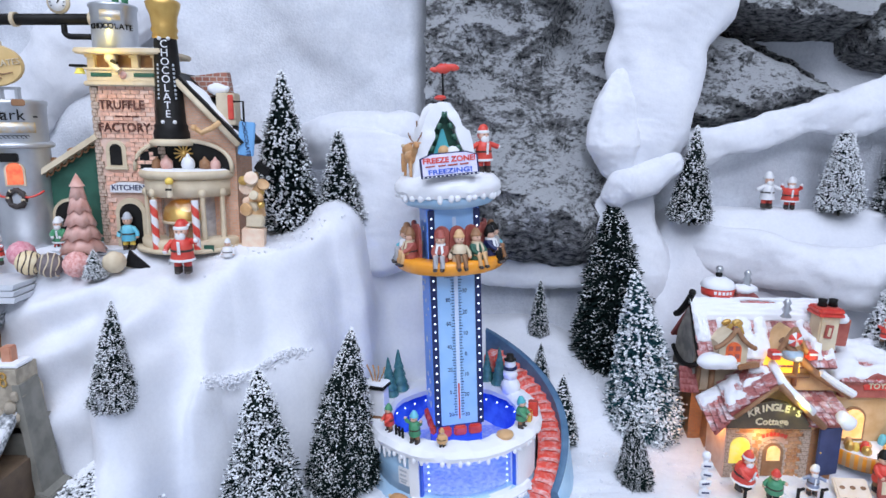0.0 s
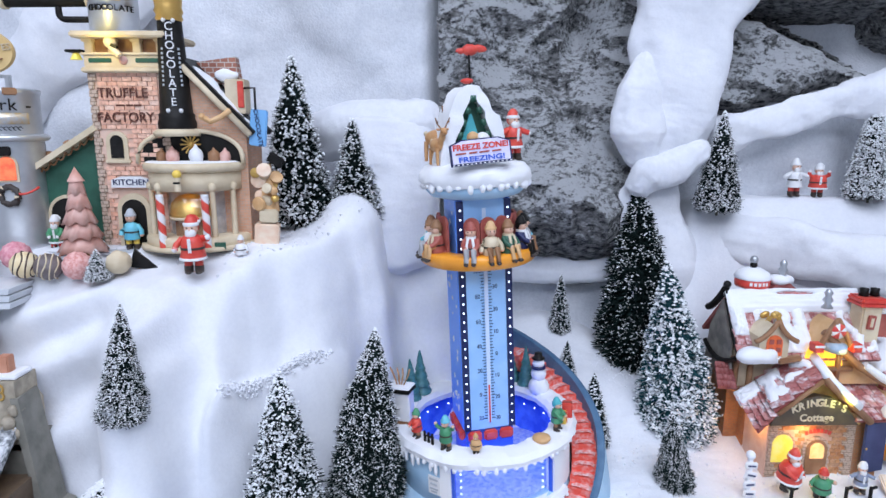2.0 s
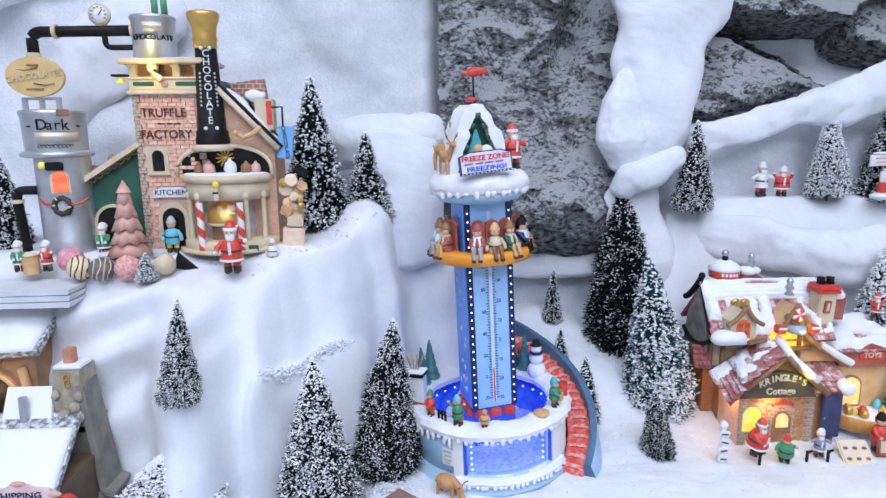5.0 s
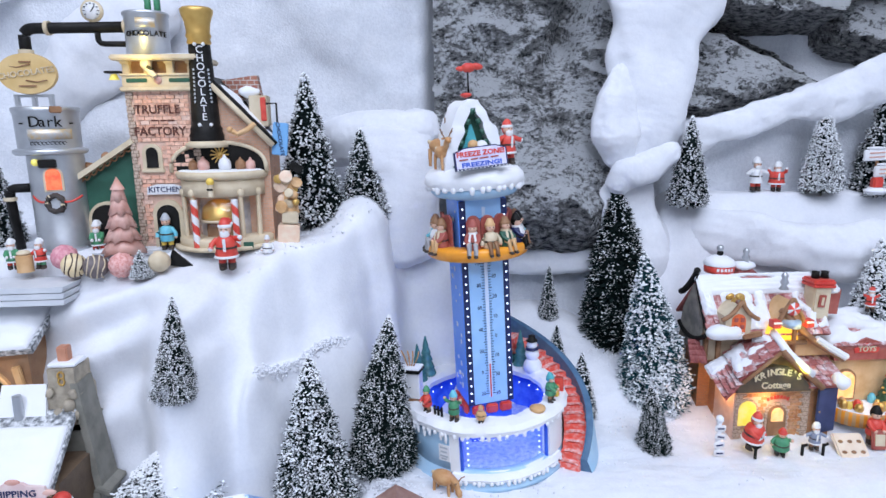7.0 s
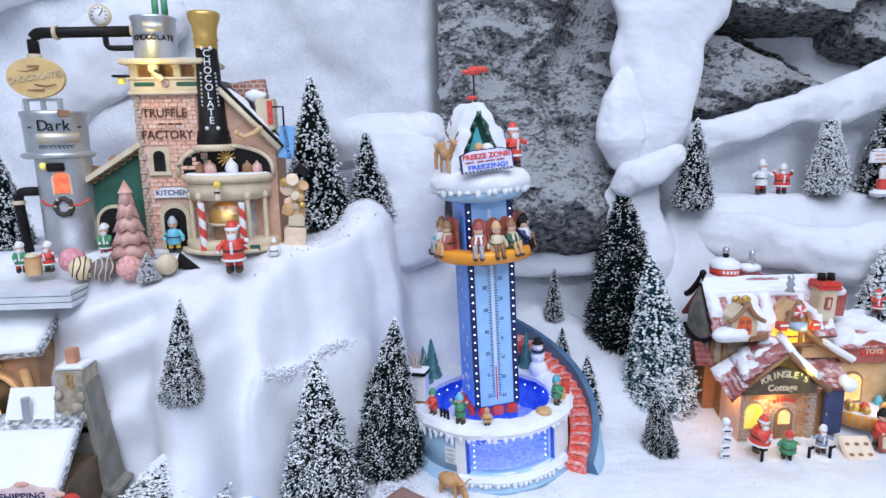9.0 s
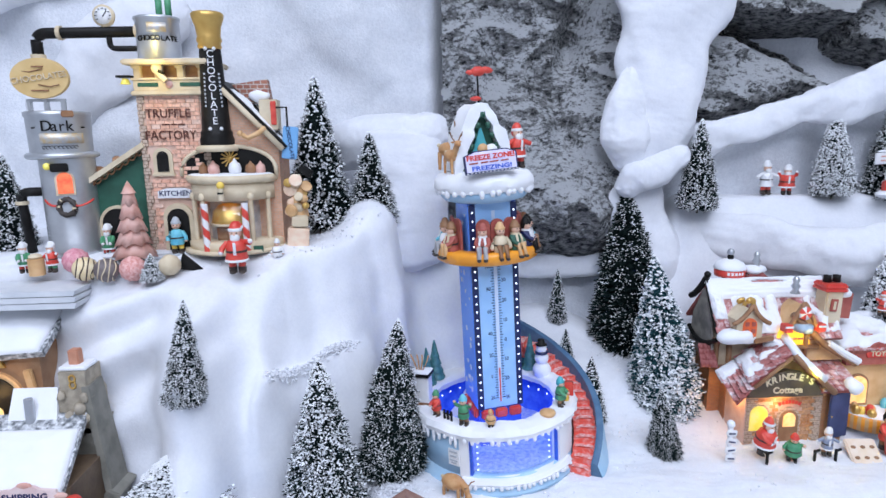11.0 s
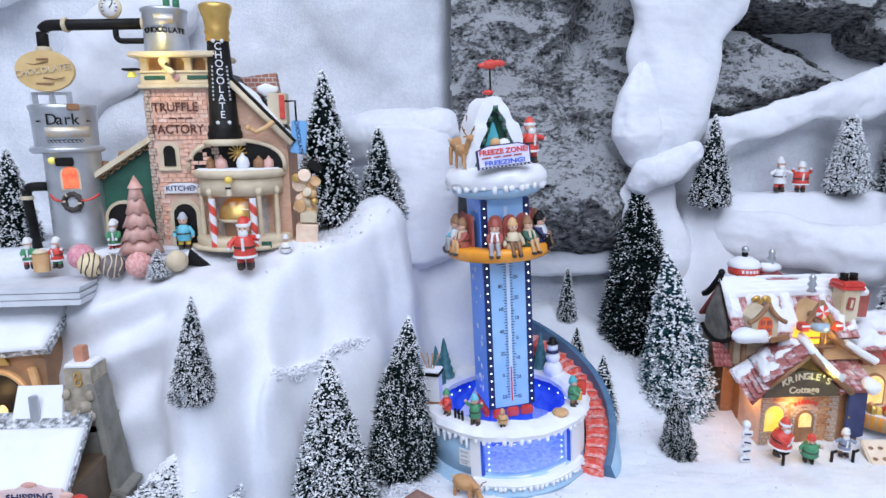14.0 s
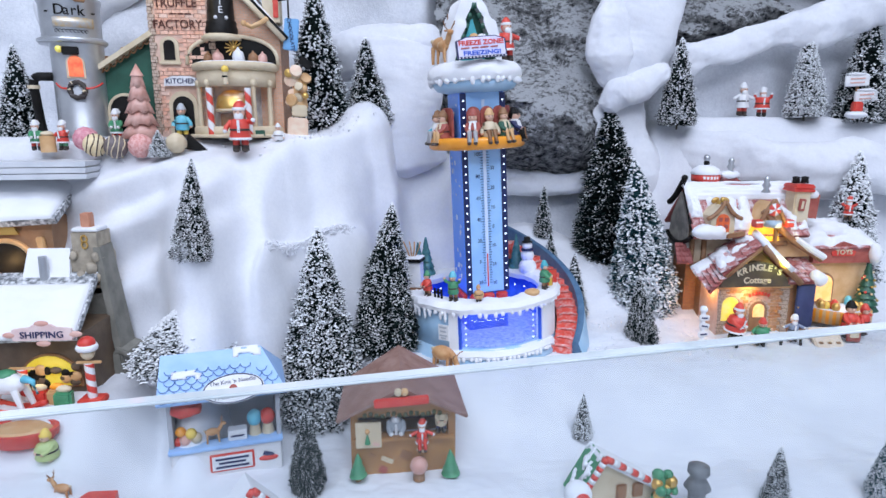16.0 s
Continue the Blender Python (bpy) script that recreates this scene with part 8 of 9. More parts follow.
slab(bm, [(0.134, 0.097), (0.164, 0.097), (0.166, 0.103), (0.149, 0.110), (0.132, 0.103)], 0.002, Matrix.Translation((0, 0.0365, 0)))
tp = part("fascia_plate", bm, RED, wf)
words("TOYS", 0.0095, CREAM, tp, pose(0.149, 0.0360, 0.1020, 90, 0, 0), depth=0.0005, bold=0.0002)
bm = bmesh.new()
slope(bm, (0.106, 0.036, 0.106), (0.194, 0.036, 0.106), (0.190, 0.100, 0.134), (0.104, 0.100, 0.134), 0.004)
part("wing_roof", bm, MAROON, cot)
bm = bmesh.new()
snow_patch(bm, (0.100, 0.040, 0.1085), (0.198, 0.040, 0.1085), (0.192, 0.100, 0.1365), (0.102, 0.100, 0.1365), 0.011, 24, 4.0, -0.30, 3)
lumpy(bm, 0.002, 110)
part("wing_snow", bm, CAKE, cot, angle=180)
tile_rows("wing_tile", cot, (0.106, 0.036, 0.1065), (0.194, 0.036, 0.1065), (0.192, 0.066, 0.1200), (0.105, 0.066, 0.1200), 3, 9, 15)
bm = bmesh.new()
ball(bm, (0.192, 0.036, 0.100), 0.010, 0, 12, (0.8, 0.9, 1.4))
lumpy(bm, 0.003, 120)
part("snow_drop", bm, CAKE, cot)
bm = bmesh.new()
slab(bm, arch(0.030, 0.042, 12, 0.132, 0.030), 0.002, Matrix.Translation((0, 0.0455, 0)))
ww = part("shop_window", bm, BROWN, cot)
bm = bmesh.new()
slab(bm, arch(0.025, 0.037, 12, 0.132, 0.032), 0.002, Matrix.Translation((0, 0.0445, 0)))
part("lit_pane", bm, WARM_GLOW, ww, "warm lit shop window")
bm = bmesh.new()
lathe(bm, [(0.0, 0.0), (0.046, 0.0), (0.046, 0.016), (0.044, 0.018), (0.0, 0.018)], 36, (0.150, 0.046, 0.010), 0, 180, 180)
for f in bm.faces:
    c = f.calc_center_median()
    f.material_index = 1 + int((math.degrees(math.atan2(c.y - 0.046, c.x - 0.150)) + 360) / 5) % 2 if abs(math.hypot(c.x - 0.150, c.y - 0.046) - 0.046) < 0.002 else 0
part("shop_platform", bm, [CAKE, TAN, ORANGE], cot, "snowy platform with gold and orange edging")
rnd = random.Random(77)
for i in range(16):
    a = radians(rnd.uniform(195, 345))
    r = rnd.uniform(0.016, 0.038)
    bm = bmesh.new()
    s = rnd.uniform(0.0030, 0.0055)
    ball(bm, (0.150 + r * math.cos(a), 0.046 + r * math.sin(a), 0.028 + s * 0.8), s, 0, 8, (1, 1, rnd.uniform(0.9, 1.8)))
    part("toy", bm, rnd.choice([GOLD, YELLOW, RED, TAN, GOLD, CREAM, CYAN]), cot)
bm = bmesh.new()
for k in range(7):
    cone(bm, (0.182, 0.030, 0.024 + k * 0.0085), 0.018 - k * 0.0022, 0.007 - k * 0.0008, 0.012, 14)
lumpy(bm, 0.002, 260)
xt = part("trimmed_fir", bm, DARK_GREEN, cot, "small trimmed green fir")
for i in range(16):
    a, k = rnd.uniform(180, 360), rnd.uniform(0, 6)
    bm = bmesh.new()
    r = 0.017 - k * 0.0020
    ball(bm, (0.182 + r * math.cos(radians(a)), 0.030 + r * math.sin(radians(a)), 0.027 + k * 0.0085), 0.0018, 0, 6)
    part("bauble", bm, rnd.choice([GOLD, RED, WARM_GLOW, GOLD, CREAM]), xt)
# Added under the left eave to warm the side wall; no bulb stands there.
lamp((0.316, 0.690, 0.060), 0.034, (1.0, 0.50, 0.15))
lamp((0.364, 0.662, 0.060), 0.030, (1.0, 0.60, 0.22))
lamp((0.400, 0.676, 0.146), 0.06, (1.0, 0.72, 0.15))
lamp((0.508, 0.676, 0.060), 0.014, (1.0, 0.62, 0.25))
lamp((0.398, 0.652, 0.100), 0.035, (0.9, 1.0, 0.15))

doll("small red santa ornament set in the bristle tree", pose(0.537, 0.738, 0.142, 0, 0, -20), RED, BROWN, RED, 0.034, arms="up", trim=WHITE)

# railing and figures before the cottage
for i, x in enumerate((0.334, 0.3685, 0.391, 0.4165)):
    bm = bmesh.new()
    box(bm, (0, 0, 0.006), (0.0028, 0.0028, 0.016), bevel=0.0004)
    box(bm, (0.003, 0, 0.0125), (0.007, 0.002, 0.0022), (0, -14, 0))
    solid("bench_post", bm, BLACK, "short black iron post in the snow", "post", pose(x, 0.632, 0.002, 0, 0, 8), group="posts before the cottage")
doll("large red santa figurine bending before the cottage door", pose(0.3345, 0.644, 0.007, 8, 0, 25), RED, BLACK, RED, 0.050, arms="front", trim=WHITE, wide=1.35)
doll("green-coated child figurine kneeling with gifts", pose(0.366, 0.636, 0.002, 10, 0, -20), GREEN, BLACK, RED, 0.038, arms="one", wide=1.4)
doll("blue-grey mouse-like figurine with an apron", pose(0.4105, 0.640, 0.004, 0, 0, -10), material("slate_coat", (0.24, 0.28, 0.38), 0.5), BROWN, WHITE, 0.036, arms="wide", trim=WHITE)
doll("red nutcracker figurine holding a patterned shield", pose(0.4895, 0.648, 0.004, 0, 0, -6), RED, BROWN, BLACK, 0.050, arms="front")
doll("red-coated child figurine pulling a cord", pose(0.512, 0.652, 0.006, 0, 0, 30), RED, DARK_RED, RED, 0.042, arms="one")
bm = bmesh.new()
box(bm, (0, 0, 0.012), (0.017, 0.004, 0.024), bevel=0.001)
box(bm, (0, -0.0024, 0.012), (0.011, 0.001, 0.014), slot=1)
solid("shield", bm, [DARK_RED, CREAM], "dark red patterned board before the nutcracker", "board", pose(0.4885, 0.636, 0.003, -8, 0, -6))
sp = thing("snowy_signpost", "white snow-caked signpost with small marked boards", "signpost", pose(0.2925, 0.638, -0.014))
bm = bmesh.new()
tube(bm, [(0, 0.003, 0), (0, 0.003, 0.060)], 0.003, 8)
ball(bm, (0, 0.003, 0.062), 0.005, 0, 8)
part("post", bm, CAKE, sp)
for i in range(5):
    bm = bmesh.new()
    box(bm, (0.0005 * (i % 2), 0, 0.010 + i * 0.0105), (0.013, 0.003, 0.0075), (0, 12 - 9 * (i % 3), 0), 0.001)
    b_ = part("board", bm, WHITE, sp)
    bm = bmesh.new()
    box(bm, (0.0005 * (i % 2), -0.0018, 0.010 + i * 0.0105), (0.008, 0.0006, 0.0016), (0, 12 - 9 * (i % 3), 0))
    part("marking", bm, NAVY, b_)
# Dotted slab stands in for a pinkish lit patch on the snow.
bk = thing("lit_patch_slab", "pale slab with brown dots in place of a lit patch on the snow", "biscuit", pose(0.455, 0.630, -0.002, -50, 0, -4))
bm = bmesh.new()
box(bm, (0, 0, 0.012), (0.036, 0.005, 0.034), bevel=0.0015)
part("slab", bm, material("lit_patch_cream", (0.75, 0.60, 0.45), 0.6, second=(0.80, 0.68, 0.56), scale=90), bk)
for i in range(6):
    bm = bmesh.new()
    ball(bm, (-0.011 + 0.011 * (i % 3), -0.0028, 0.005 + 0.013 * (i // 3)), 0.0026, 0, 8, (1.2, 0.4, 0.8))
    part("dot", bm, BROWN, bk)

# ---------------------------------------------------------------- the brown shop and the shipping shop
shop = thing("brown_shop", "brown toy shop with snowy roof and arched window", "toy house", pose(-0.510, 0.606, 0.015, 0, 0, 3))
WOOD = material("warm_brown_wall", (0.29, 0.15, 0.075), 0.6, second=(0.38, 0.22, 0.12), scale=45, bump=0.2)
DUSK = material("dark_timber_wall", (0.11, 0.075, 0.05), 0.6, second=(0.16, 0.11, 0.07), scale=60, bump=0.2)
SLATE = material("slate_dusted", (0.12, 0.13, 0.14), 0.7, second=(0.72, 0.74, 0.76), scale=230, amount=0.52)
bm = bmesh.new()
box(bm, (0, 0.035, 0.075), (0.104, 0.070, 0.170))
part("wall", bm, WOOD, shop)
bm = bmesh.new()
slope(bm, (-0.060, -0.012, 0.156), (0.062, -0.012, 0.162), (0.058, 0.078, 0.200), (-0.060, 0.078, 0.200), 0.007)
part("roof", bm, SLATE, shop)
bm = bmesh.new()
snow_patch(bm, (-0.060, -0.012, 0.1575), (0.058, -0.012, 0.1635), (0.056, 0.074, 0.2015), (-0.060, 0.074, 0.2015), 0.007, 20, 1.5, -0.9, 3)
part("roof_snow", bm, CAKE, shop, angle=180)
bm = bmesh.new()
slab(bm, arch(0.060, 0.078, 14, 0.004, 0.062), 0.004, Matrix.Translation((0, -0.004, 0)))
aw = part("arched_window", bm, TAN, shop)
bm = bmesh.new()
slab(bm, arch(0.050, 0.070, 14, 0.004, 0.065), 0.003, Matrix.Translation((0, -0.0055, 0)))
part("dark_pane", bm, BLACK, aw)
rnd = random.Random(5)
for i in range(14):
    bm = bmesh.new()
    x, z, s = rnd.uniform(-0.016, 0.024), rnd.uniform(0.070, 0.105), rnd.uniform(0.003, 0.006)
    ball(bm, (x, -0.007, z), s, 0, 8, (1, 0.5, rnd.uniform(0.8, 1.4)))
    part("ware", bm, rnd.choice([GOLD, CREAM, BROWN, TAN, WARM_GLOW]), aw)
bm = bmesh.new()
slab(bm, [(0.000, 0.144), (0.030, 0.144), (0.026, 0.152), (0.004, 0.152)], 0.003, Matrix.Translation((-0.010, -0.004, 0)))
part("name_board", bm, GOLD, shop)
bm = bmesh.new()
box(bm, (0.042, -0.003, 0.128), (0.008, 0.005, 0.026), (0, -8, 0), 0.001)
part("side_sign", bm, TAN, shop)
bm = bmesh.new()
box(bm, (-0.004, -0.012, 0.060), (0.110, 0.030, 0.005), (6, 0, 0), 0.001)
part("sill_board", bm, BROWN, shop)

ship = thing("shipping_shop", "dark timber shipping shop with thick snow on its roof", "toy house", pose(-0.455, 0.507, -0.050))
bm = bmesh.new()
box(bm, (0.0, 0.034, 0.064), (0.140, 0.066, 0.132))
part("wall", bm, DUSK, ship)
bm = bmesh.new()
slope(bm, (-0.085, -0.014, 0.128), (0.070, -0.014, 0.130), (0.062, 0.058, 0.176), (-0.085, 0.058, 0.176), 0.005)
part("roof", bm, SLATE, ship)
bm = bmesh.new()
snow_patch(bm, (-0.085, -0.016, 0.1295), (0.069, -0.016, 0.1315), (0.062, 0.040, 0.167), (-0.085, 0.040, 0.167), 0.006, 24, 9.0, -0.9, 3)
part("roof_snow", bm, CAKE, ship, angle=180)
bm = bmesh.new()
slope(bm, (-0.010, 0.052, 0.172), (0.036, 0.052, 0.172), (0.034, 0.064, 0.200), (-0.008, 0.064, 0.200), 0.004)
part("rear_dormer", bm, CAKE, ship)
bm = bmesh.new()
cone(bm, (0.012, 0.052, 0.170), 0.0045, 0.0040, 0.024, 12)
part("vent_pipe", bm, TIN, ship)
sg = bmesh.new()
slab(sg, [(-0.026, -0.005), (0.026, -0.005), (0.028, 0.0), (0.026, 0.006), (0.012, 0.0075), (0.008, 0.010), (-0.008, 0.010), (-0.012, 0.0075), (-0.026, 0.006), (-0.028, 0.0)], 0.003,
     Matrix.Translation((0.044, -0.020, 0.1345)))
sb = part("shop_sign", sg, material("pink_sign", (0.72, 0.52, 0.50), 0.5, second=(0.80, 0.65, 0.62), scale=80), ship)
words("SHIPPING", 0.0088, NAVY, sb, pose(0.044, -0.0204, 0.1350, 90, 0, 0), depth=0.0005, stretch=1.05)
bm = bmesh.new()
for x, z in ((0.044, 0.1455), (0.044, 0.1265), (0.015, 0.1350), (0.073, 0.1350)):
    ball(bm, (x, -0.019, z), 0.0042, 0, 10, (1.6, 0.4, 0.7))
part("sign_scroll", bm, PINK, sb)
AMBER = material("yellow_shop_pane", (0.80, 0.62, 0.06), 0.4, second=(0.85, 0.70, 0.12), scale=120, glow=(1.0, 0.75, 0.03), power=0.16)
for x, w in ((0.036, 0.060), (-0.034, 0.042)):
    bm = bmesh.new()
    slab(bm, arch(w, 0.034, 12, x, 0.076), 0.003, Matrix.Translation((0, -0.0015, 0)))
    wv = part("shop_window", bm, BROWN, ship)
    bm = bmesh.new()
    slab(bm, arch(w - 0.006, 0.030, 12, x, 0.078), 0.003, Matrix.Translation((0, -0.0028, 0)))
    part("lit_pane", bm, AMBER, wv, "yellow lit shop window")
    for i in range(22):
        bm = bmesh.new()
        s = rnd.uniform(0.003, 0.0055)
        ball(bm, (x + rnd.uniform(-0.020, 0.020) * w / 0.046, -0.004, 0.079 + rnd.uniform(0, 0.019)), s, 0, 8, (1.1, 0.4, rnd.uniform(0.6, 1.4)))
        part("ware", bm, rnd.choice([BLACK, BROWN, BLACK, DUSK, BLACK, TAN]), wv)
bm = bmesh.new()
box(bm, (0.012, -0.004, 0.036), (0.110, 0.012, 0.010), bevel=0.001)
part("shop_ledge", bm, BROWN, ship)
bm = bmesh.new()
lathe(bm, [(0.006, -0.001), (0.0095, 0.0), (0.0095, 0.002), (0.006, 0.003)], 20)
part("wheel", bm, BLACK, ship, "", pose(0.058, -0.006, 0.060, 90, 0, 0))
# stone tower at its side
GREYSTONE = material("mossy_stone", (0.17, 0.165, 0.14), 0.65, second=(0.25, 0.24, 0.205), scale=60, bump=0.3, bump_scale=160)
bm = bmesh.new()
box(bm, (0.053, 0.078, 0.074), (0.030, 0.036, 0.168))
box(bm, (0.074, 0.072, 0.040), (0.016, 0.040, 0.100), (0, -4, 0), 0.002)
part("stone_tower", bm, GREYSTONE, ship)
bm = bmesh.new()
slope(bm, (0.079, 0.054, 0.092), (0.079, 0.086, 0.092), (0.066, 0.086, 0.202), (0.066, 0.058, 0.202), 0.007)
box(bm, (0.080, 0.070, 0.090), (0.014, 0.038, 0.006), (0, 20, 0), 0.001)
lumpy(bm, 0.002, 120)
part("tower_buttress", bm, GREYSTONE, ship)
bm = bmesh.new()
slab(bm, [(0.036, 0.152), (0.066, 0.152), (0.067, 0.190), (0.063, 0.198), (0.063, 0.216), (0.038, 0.216), (0.038, 0.200), (0.034, 0.190)], 0.030, Matrix.Translation((0, 0.060, 0)))
BUFF = material("weathered_buff_stone", (0.44, 0.38, 0.29), 0.65, second=(0.30, 0.26, 0.20), scale=120, bump=0.3, bump_scale=240)
tf = part("tower_front", bm, BUFF, ship, "cream stone tower front")
bm = bmesh.new()
for z in (0.2035, 0.2100):
    for i in range(10):
        a = 2 * math.pi * i / 10
        ball(bm, (0.051 + 0.0028 * math.cos(a), 0.0590, z + 0.0034 * math.sin(a)), 0.0011, 0, 5)
part("gold_scroll", bm, GOLD, tf)
for x, z, s in ((0.056, 0.180, 0.006), (0.046, 0.172, 0.005), (0.060, 0.169, 0.005), (0.040, 0.193, 0.004), (0.061, 0.191, 0.004)):
    bm = bmesh.new()
    ball(bm, (x, 0.057, z), s, 0, 10, (1, 0.8, 1.2))
    lumpy(bm, 0.002, 200, x)
    part("carved_boss", bm, BUFF, tf)
bm = bmesh.new()
box(bm, (0.0505, 0.074, 0.2185), (0.026, 0.024, 0.004), bevel=0.001)
lumpy(bm, 0.001, 200)
part("tower_snow", bm, CAKE, tf)
bm = bmesh.new()
box(bm, (0.049, 0.074, 0.2270), (0.010, 0.010, 0.016), bevel=0.001)
part("tower_chimney", bm, material("terracotta", (0.50, 0.22, 0.13), 0.6, second=(0.58, 0.28, 0.18), scale=120), tf)
lamp((-0.500, 0.588, 0.130), 0.030, (1.0, 0.62, 0.25))
lamp((-0.420, 0.485, 0.045), 0.005, (1.0, 0.75, 0.3))


def striped_post(label, m, h, r, turns, hat=False):
    t = thing("candy_post", label, "post", m, group="striped posts")
    bm = bmesh.new()
    twisted(bm, (0, 0, 0), h, r, turns, 40)
    part("shaft", bm, [WHITE, RED], t)
    bm = bmesh.new()
    box(bm, (0, 0, h + 0.001), (r * 5.5, 0.0025, 0.0025), bevel=0.0005)
    part("cross_bar", bm, TAN, t)
    if hat:
        bm = bmesh.new()
        ball(bm, (0, 0, h + 0.010), r * 1.5, 0, 12)
        part("lantern", bm, CREAM, t)
        bm = bmesh.new()
        lathe(bm, [(0.0, -0.003), (0.0085, -0.003), (0.0098, 0.0), (0.0085, 0.003), (0.0, 0.003)], 20, (0, 0, h + 0.016))
        part("hat_brim", bm, CAKE, t)
        bm = bmesh.new()
        ball(bm, (0, 0, h + 0.020), 0.0078, 0, 14, (1, 1, 0.85))
        part("hat_crown", bm, RED, t)
        bm = bmesh.new()
        box(bm, (0, 0, 0.001), (0.022, 0.018, 0.006), bevel=0.001)
        part("foot", bm, RED, t)
    return t


striped_post("candy-striped lantern post wearing a red fur-trimmed hat", pose(-0.3760, 0.494, 0.016), 0.038, 0.0042, 3, True)
striped_post("plain candy-striped post before the shipping shop", pose(-0.4360, 0.492, 0.016), 0.034, 0.0042, 3)
horse = thing("rocking_horse", "white and blue rocking horse on red rockers in the snow", "toy horse", pose(-0.440, 0.474, 0.016, 0, 0, 165) @ Matrix.Diagonal((0.95, 0.95, 0.95, 1)))
bm = bmesh.new()
ball(bm, (0, 0, 0.030), 0.012, 0, 14, (1.7, 0.9, 0.9))
tube(bm, [(0.016, 0, 0.034), (0.024, 0, 0.046), (0.027, 0, 0.052)], 0.007, 10, 0, 0.005)
ball(bm, (0.033, 0, 0.051), 0.006, 0, 10, (1.6, 0.8, 0.9), (0, 25, 0))
for x in (-0.014, 0.014):
    for s in (-1, 1):
        tube(bm, [(x, s * 0.006, 0.026), (x * 1.5, s * 0.007, 0.008)], 0.0035, 7, 0, 0.0025)
lumpy(bm, 0.0006, 300)
part("body", bm, WHITE, horse)
bm = bmesh.new()
tube(bm, [(-0.020, 0, 0.036), (-0.030, 0, 0.034), (-0.034, 0, 0.022)], 0.004, 8, 0, 0.0015)
part("tail", bm, CYAN, horse)
bm = bmesh.new()
tube(bm, [(0.020, 0, 0.054), (0.014, 0, 0.046), (0.010, 0, 0.038)], 0.004, 8, 0, 0.002)
part("mane", bm, CYAN, horse)
bm = bmesh.new()
ball(bm, (0, 0, 0.039), 0.008, 0, 10, (1.2, 1.1, 0.5))
part("saddle", bm, GREEN, horse)
for s in (-1, 1):
    bm = bmesh.new()
    tube(bm, bend((-0.034, s * 0.008, 0.010), (0, s * 0.008, -0.004), (0.034, s * 0.008, 0.010), 10), 0.0030, 8)
    part("rocker", bm, RED, horse)
for x, y, z, mt, lab in ((-0.420, 0.486, 0.014, RED, "red"), (-0.405, 0.488, 0.014, TAN, "orange"), (-0.396, 0.482, 0.014, GREEN, "dark green")):
    bm = bmesh.new()
    box(bm, (0, 0, 0.009), (0.015, 0.012, 0.018), (0, 0, 12), 0.002)
    ball(bm, (0.001, 0, 0.020), 0.005, 1, 10, (1.4, 0.8, 0.7))
    solid("gift_sack", bm, [mt, CREAM if mt != TAN else ORANGE], lab + " gift parcel stacked before the shop", "gift", pose(x, y, z))

# ---------------------------------------------------------------- market stalls on the lower snow
yarn = thing("yarn_stall", "pale blue yarn stall with scalloped roof and open counter", "market stall", pose(-0.2475, 0.472, -0.053, 0, 0, 14))
STALL = material("stall_grey", (0.40, 0.42, 0.45), 0.6, second=(0.50, 0.50, 0.52), scale=50)
ROOF_BLUE = material("sky_blue_roof", (0.32, 0.52, 0.84), 0.5, second=(0.40, 0.60, 0.90), scale=50)
for nm, c, s in (("side_wall", (-0.048, 0.026, 0.044), (0.004, 0.050, 0.090)), ("side_wall", (0.048, 0.026, 0.044), (0.004, 0.050, 0.090)), ("rear_wall", (0.0, 0.050, 0.044), (0.098, 0.004, 0.090))):
    bm = bmesh.new()
    box(bm, c, s, bevel=0.0006)
    part(nm, bm, STALL, yarn)
bm = bmesh.new()
box(bm, (0, -0.001, 0.015), (0.098, 0.004, 0.030), bevel=0.0006)
fp = part("front_panel", bm, WHITE, yarn)
bm = bmesh.new()
box(bm, (0, 0.002, 0.0315), (0.102, 0.016, 0.004), bevel=0.0008)
part("counter", bm, ROOF_BLUE, yarn)
bm = bmesh.new()
box(bm, (0.004, -0.0036, 0.015), (0.040, 0.0016, 0.018), bevel=0.0006)
box(bm, (0.004, -0.0046, 0.015), (0.036, 0.0008, 0.014), slot=1)
fs = part("panel_sign", bm, [RED, WHITE], fp)
bm = bmesh.new()
for z, w in ((0.0190, 0.030), (0.0150, 0.024), (0.0110, 0.030)):
    box(bm, (0.004, -0.0052, z), (w, 0.0006, 0.0020))
part("sign_bars", bm, NAVY, fs)
for x in (-0.033, 0.037):
    bm = bmesh.new()
    ball(bm, (x, -0.003, 0.013), 0.006, 0, 10, (1.6, 0.3, 0.5))
    box(bm, (x, -0.0035, 0.017), (0.010, 0.001, 0.004), (0, 20, 0), slot=1)
    part("painted_sledge", bm, [RED, NAVY], fp)
bm = bmesh.new()
slope(bm, (-0.056, -0.014, 0.084), (0.057, -0.014, 0.084), (0.036, 0.026, 0.116), (-0.054, 0.026, 0.116), 0.004)
rf = part("front_roof", bm, ROOF_BLUE, yarn, "pale blue stall roof")
bm = bmesh.new()
slope(bm, (0.057, -0.014, 0.084), (0.056, 0.060, 0.086), (0.036, 0.026, 0.116), (0.036, 0.026, 0.1159), 0.003)
part("side_roof", bm, ROOF_BLUE, yarn)
bm = bmesh.new()
slope(bm, (-0.054, 0.026, 0.116), (0.036, 0.026, 0.116), (0.056, 0.060, 0.086), (-0.056, 0.060, 0.086), 0.004)
part("rear_roof", bm, ROOF_BLUE, yarn)
bm = bmesh.new()
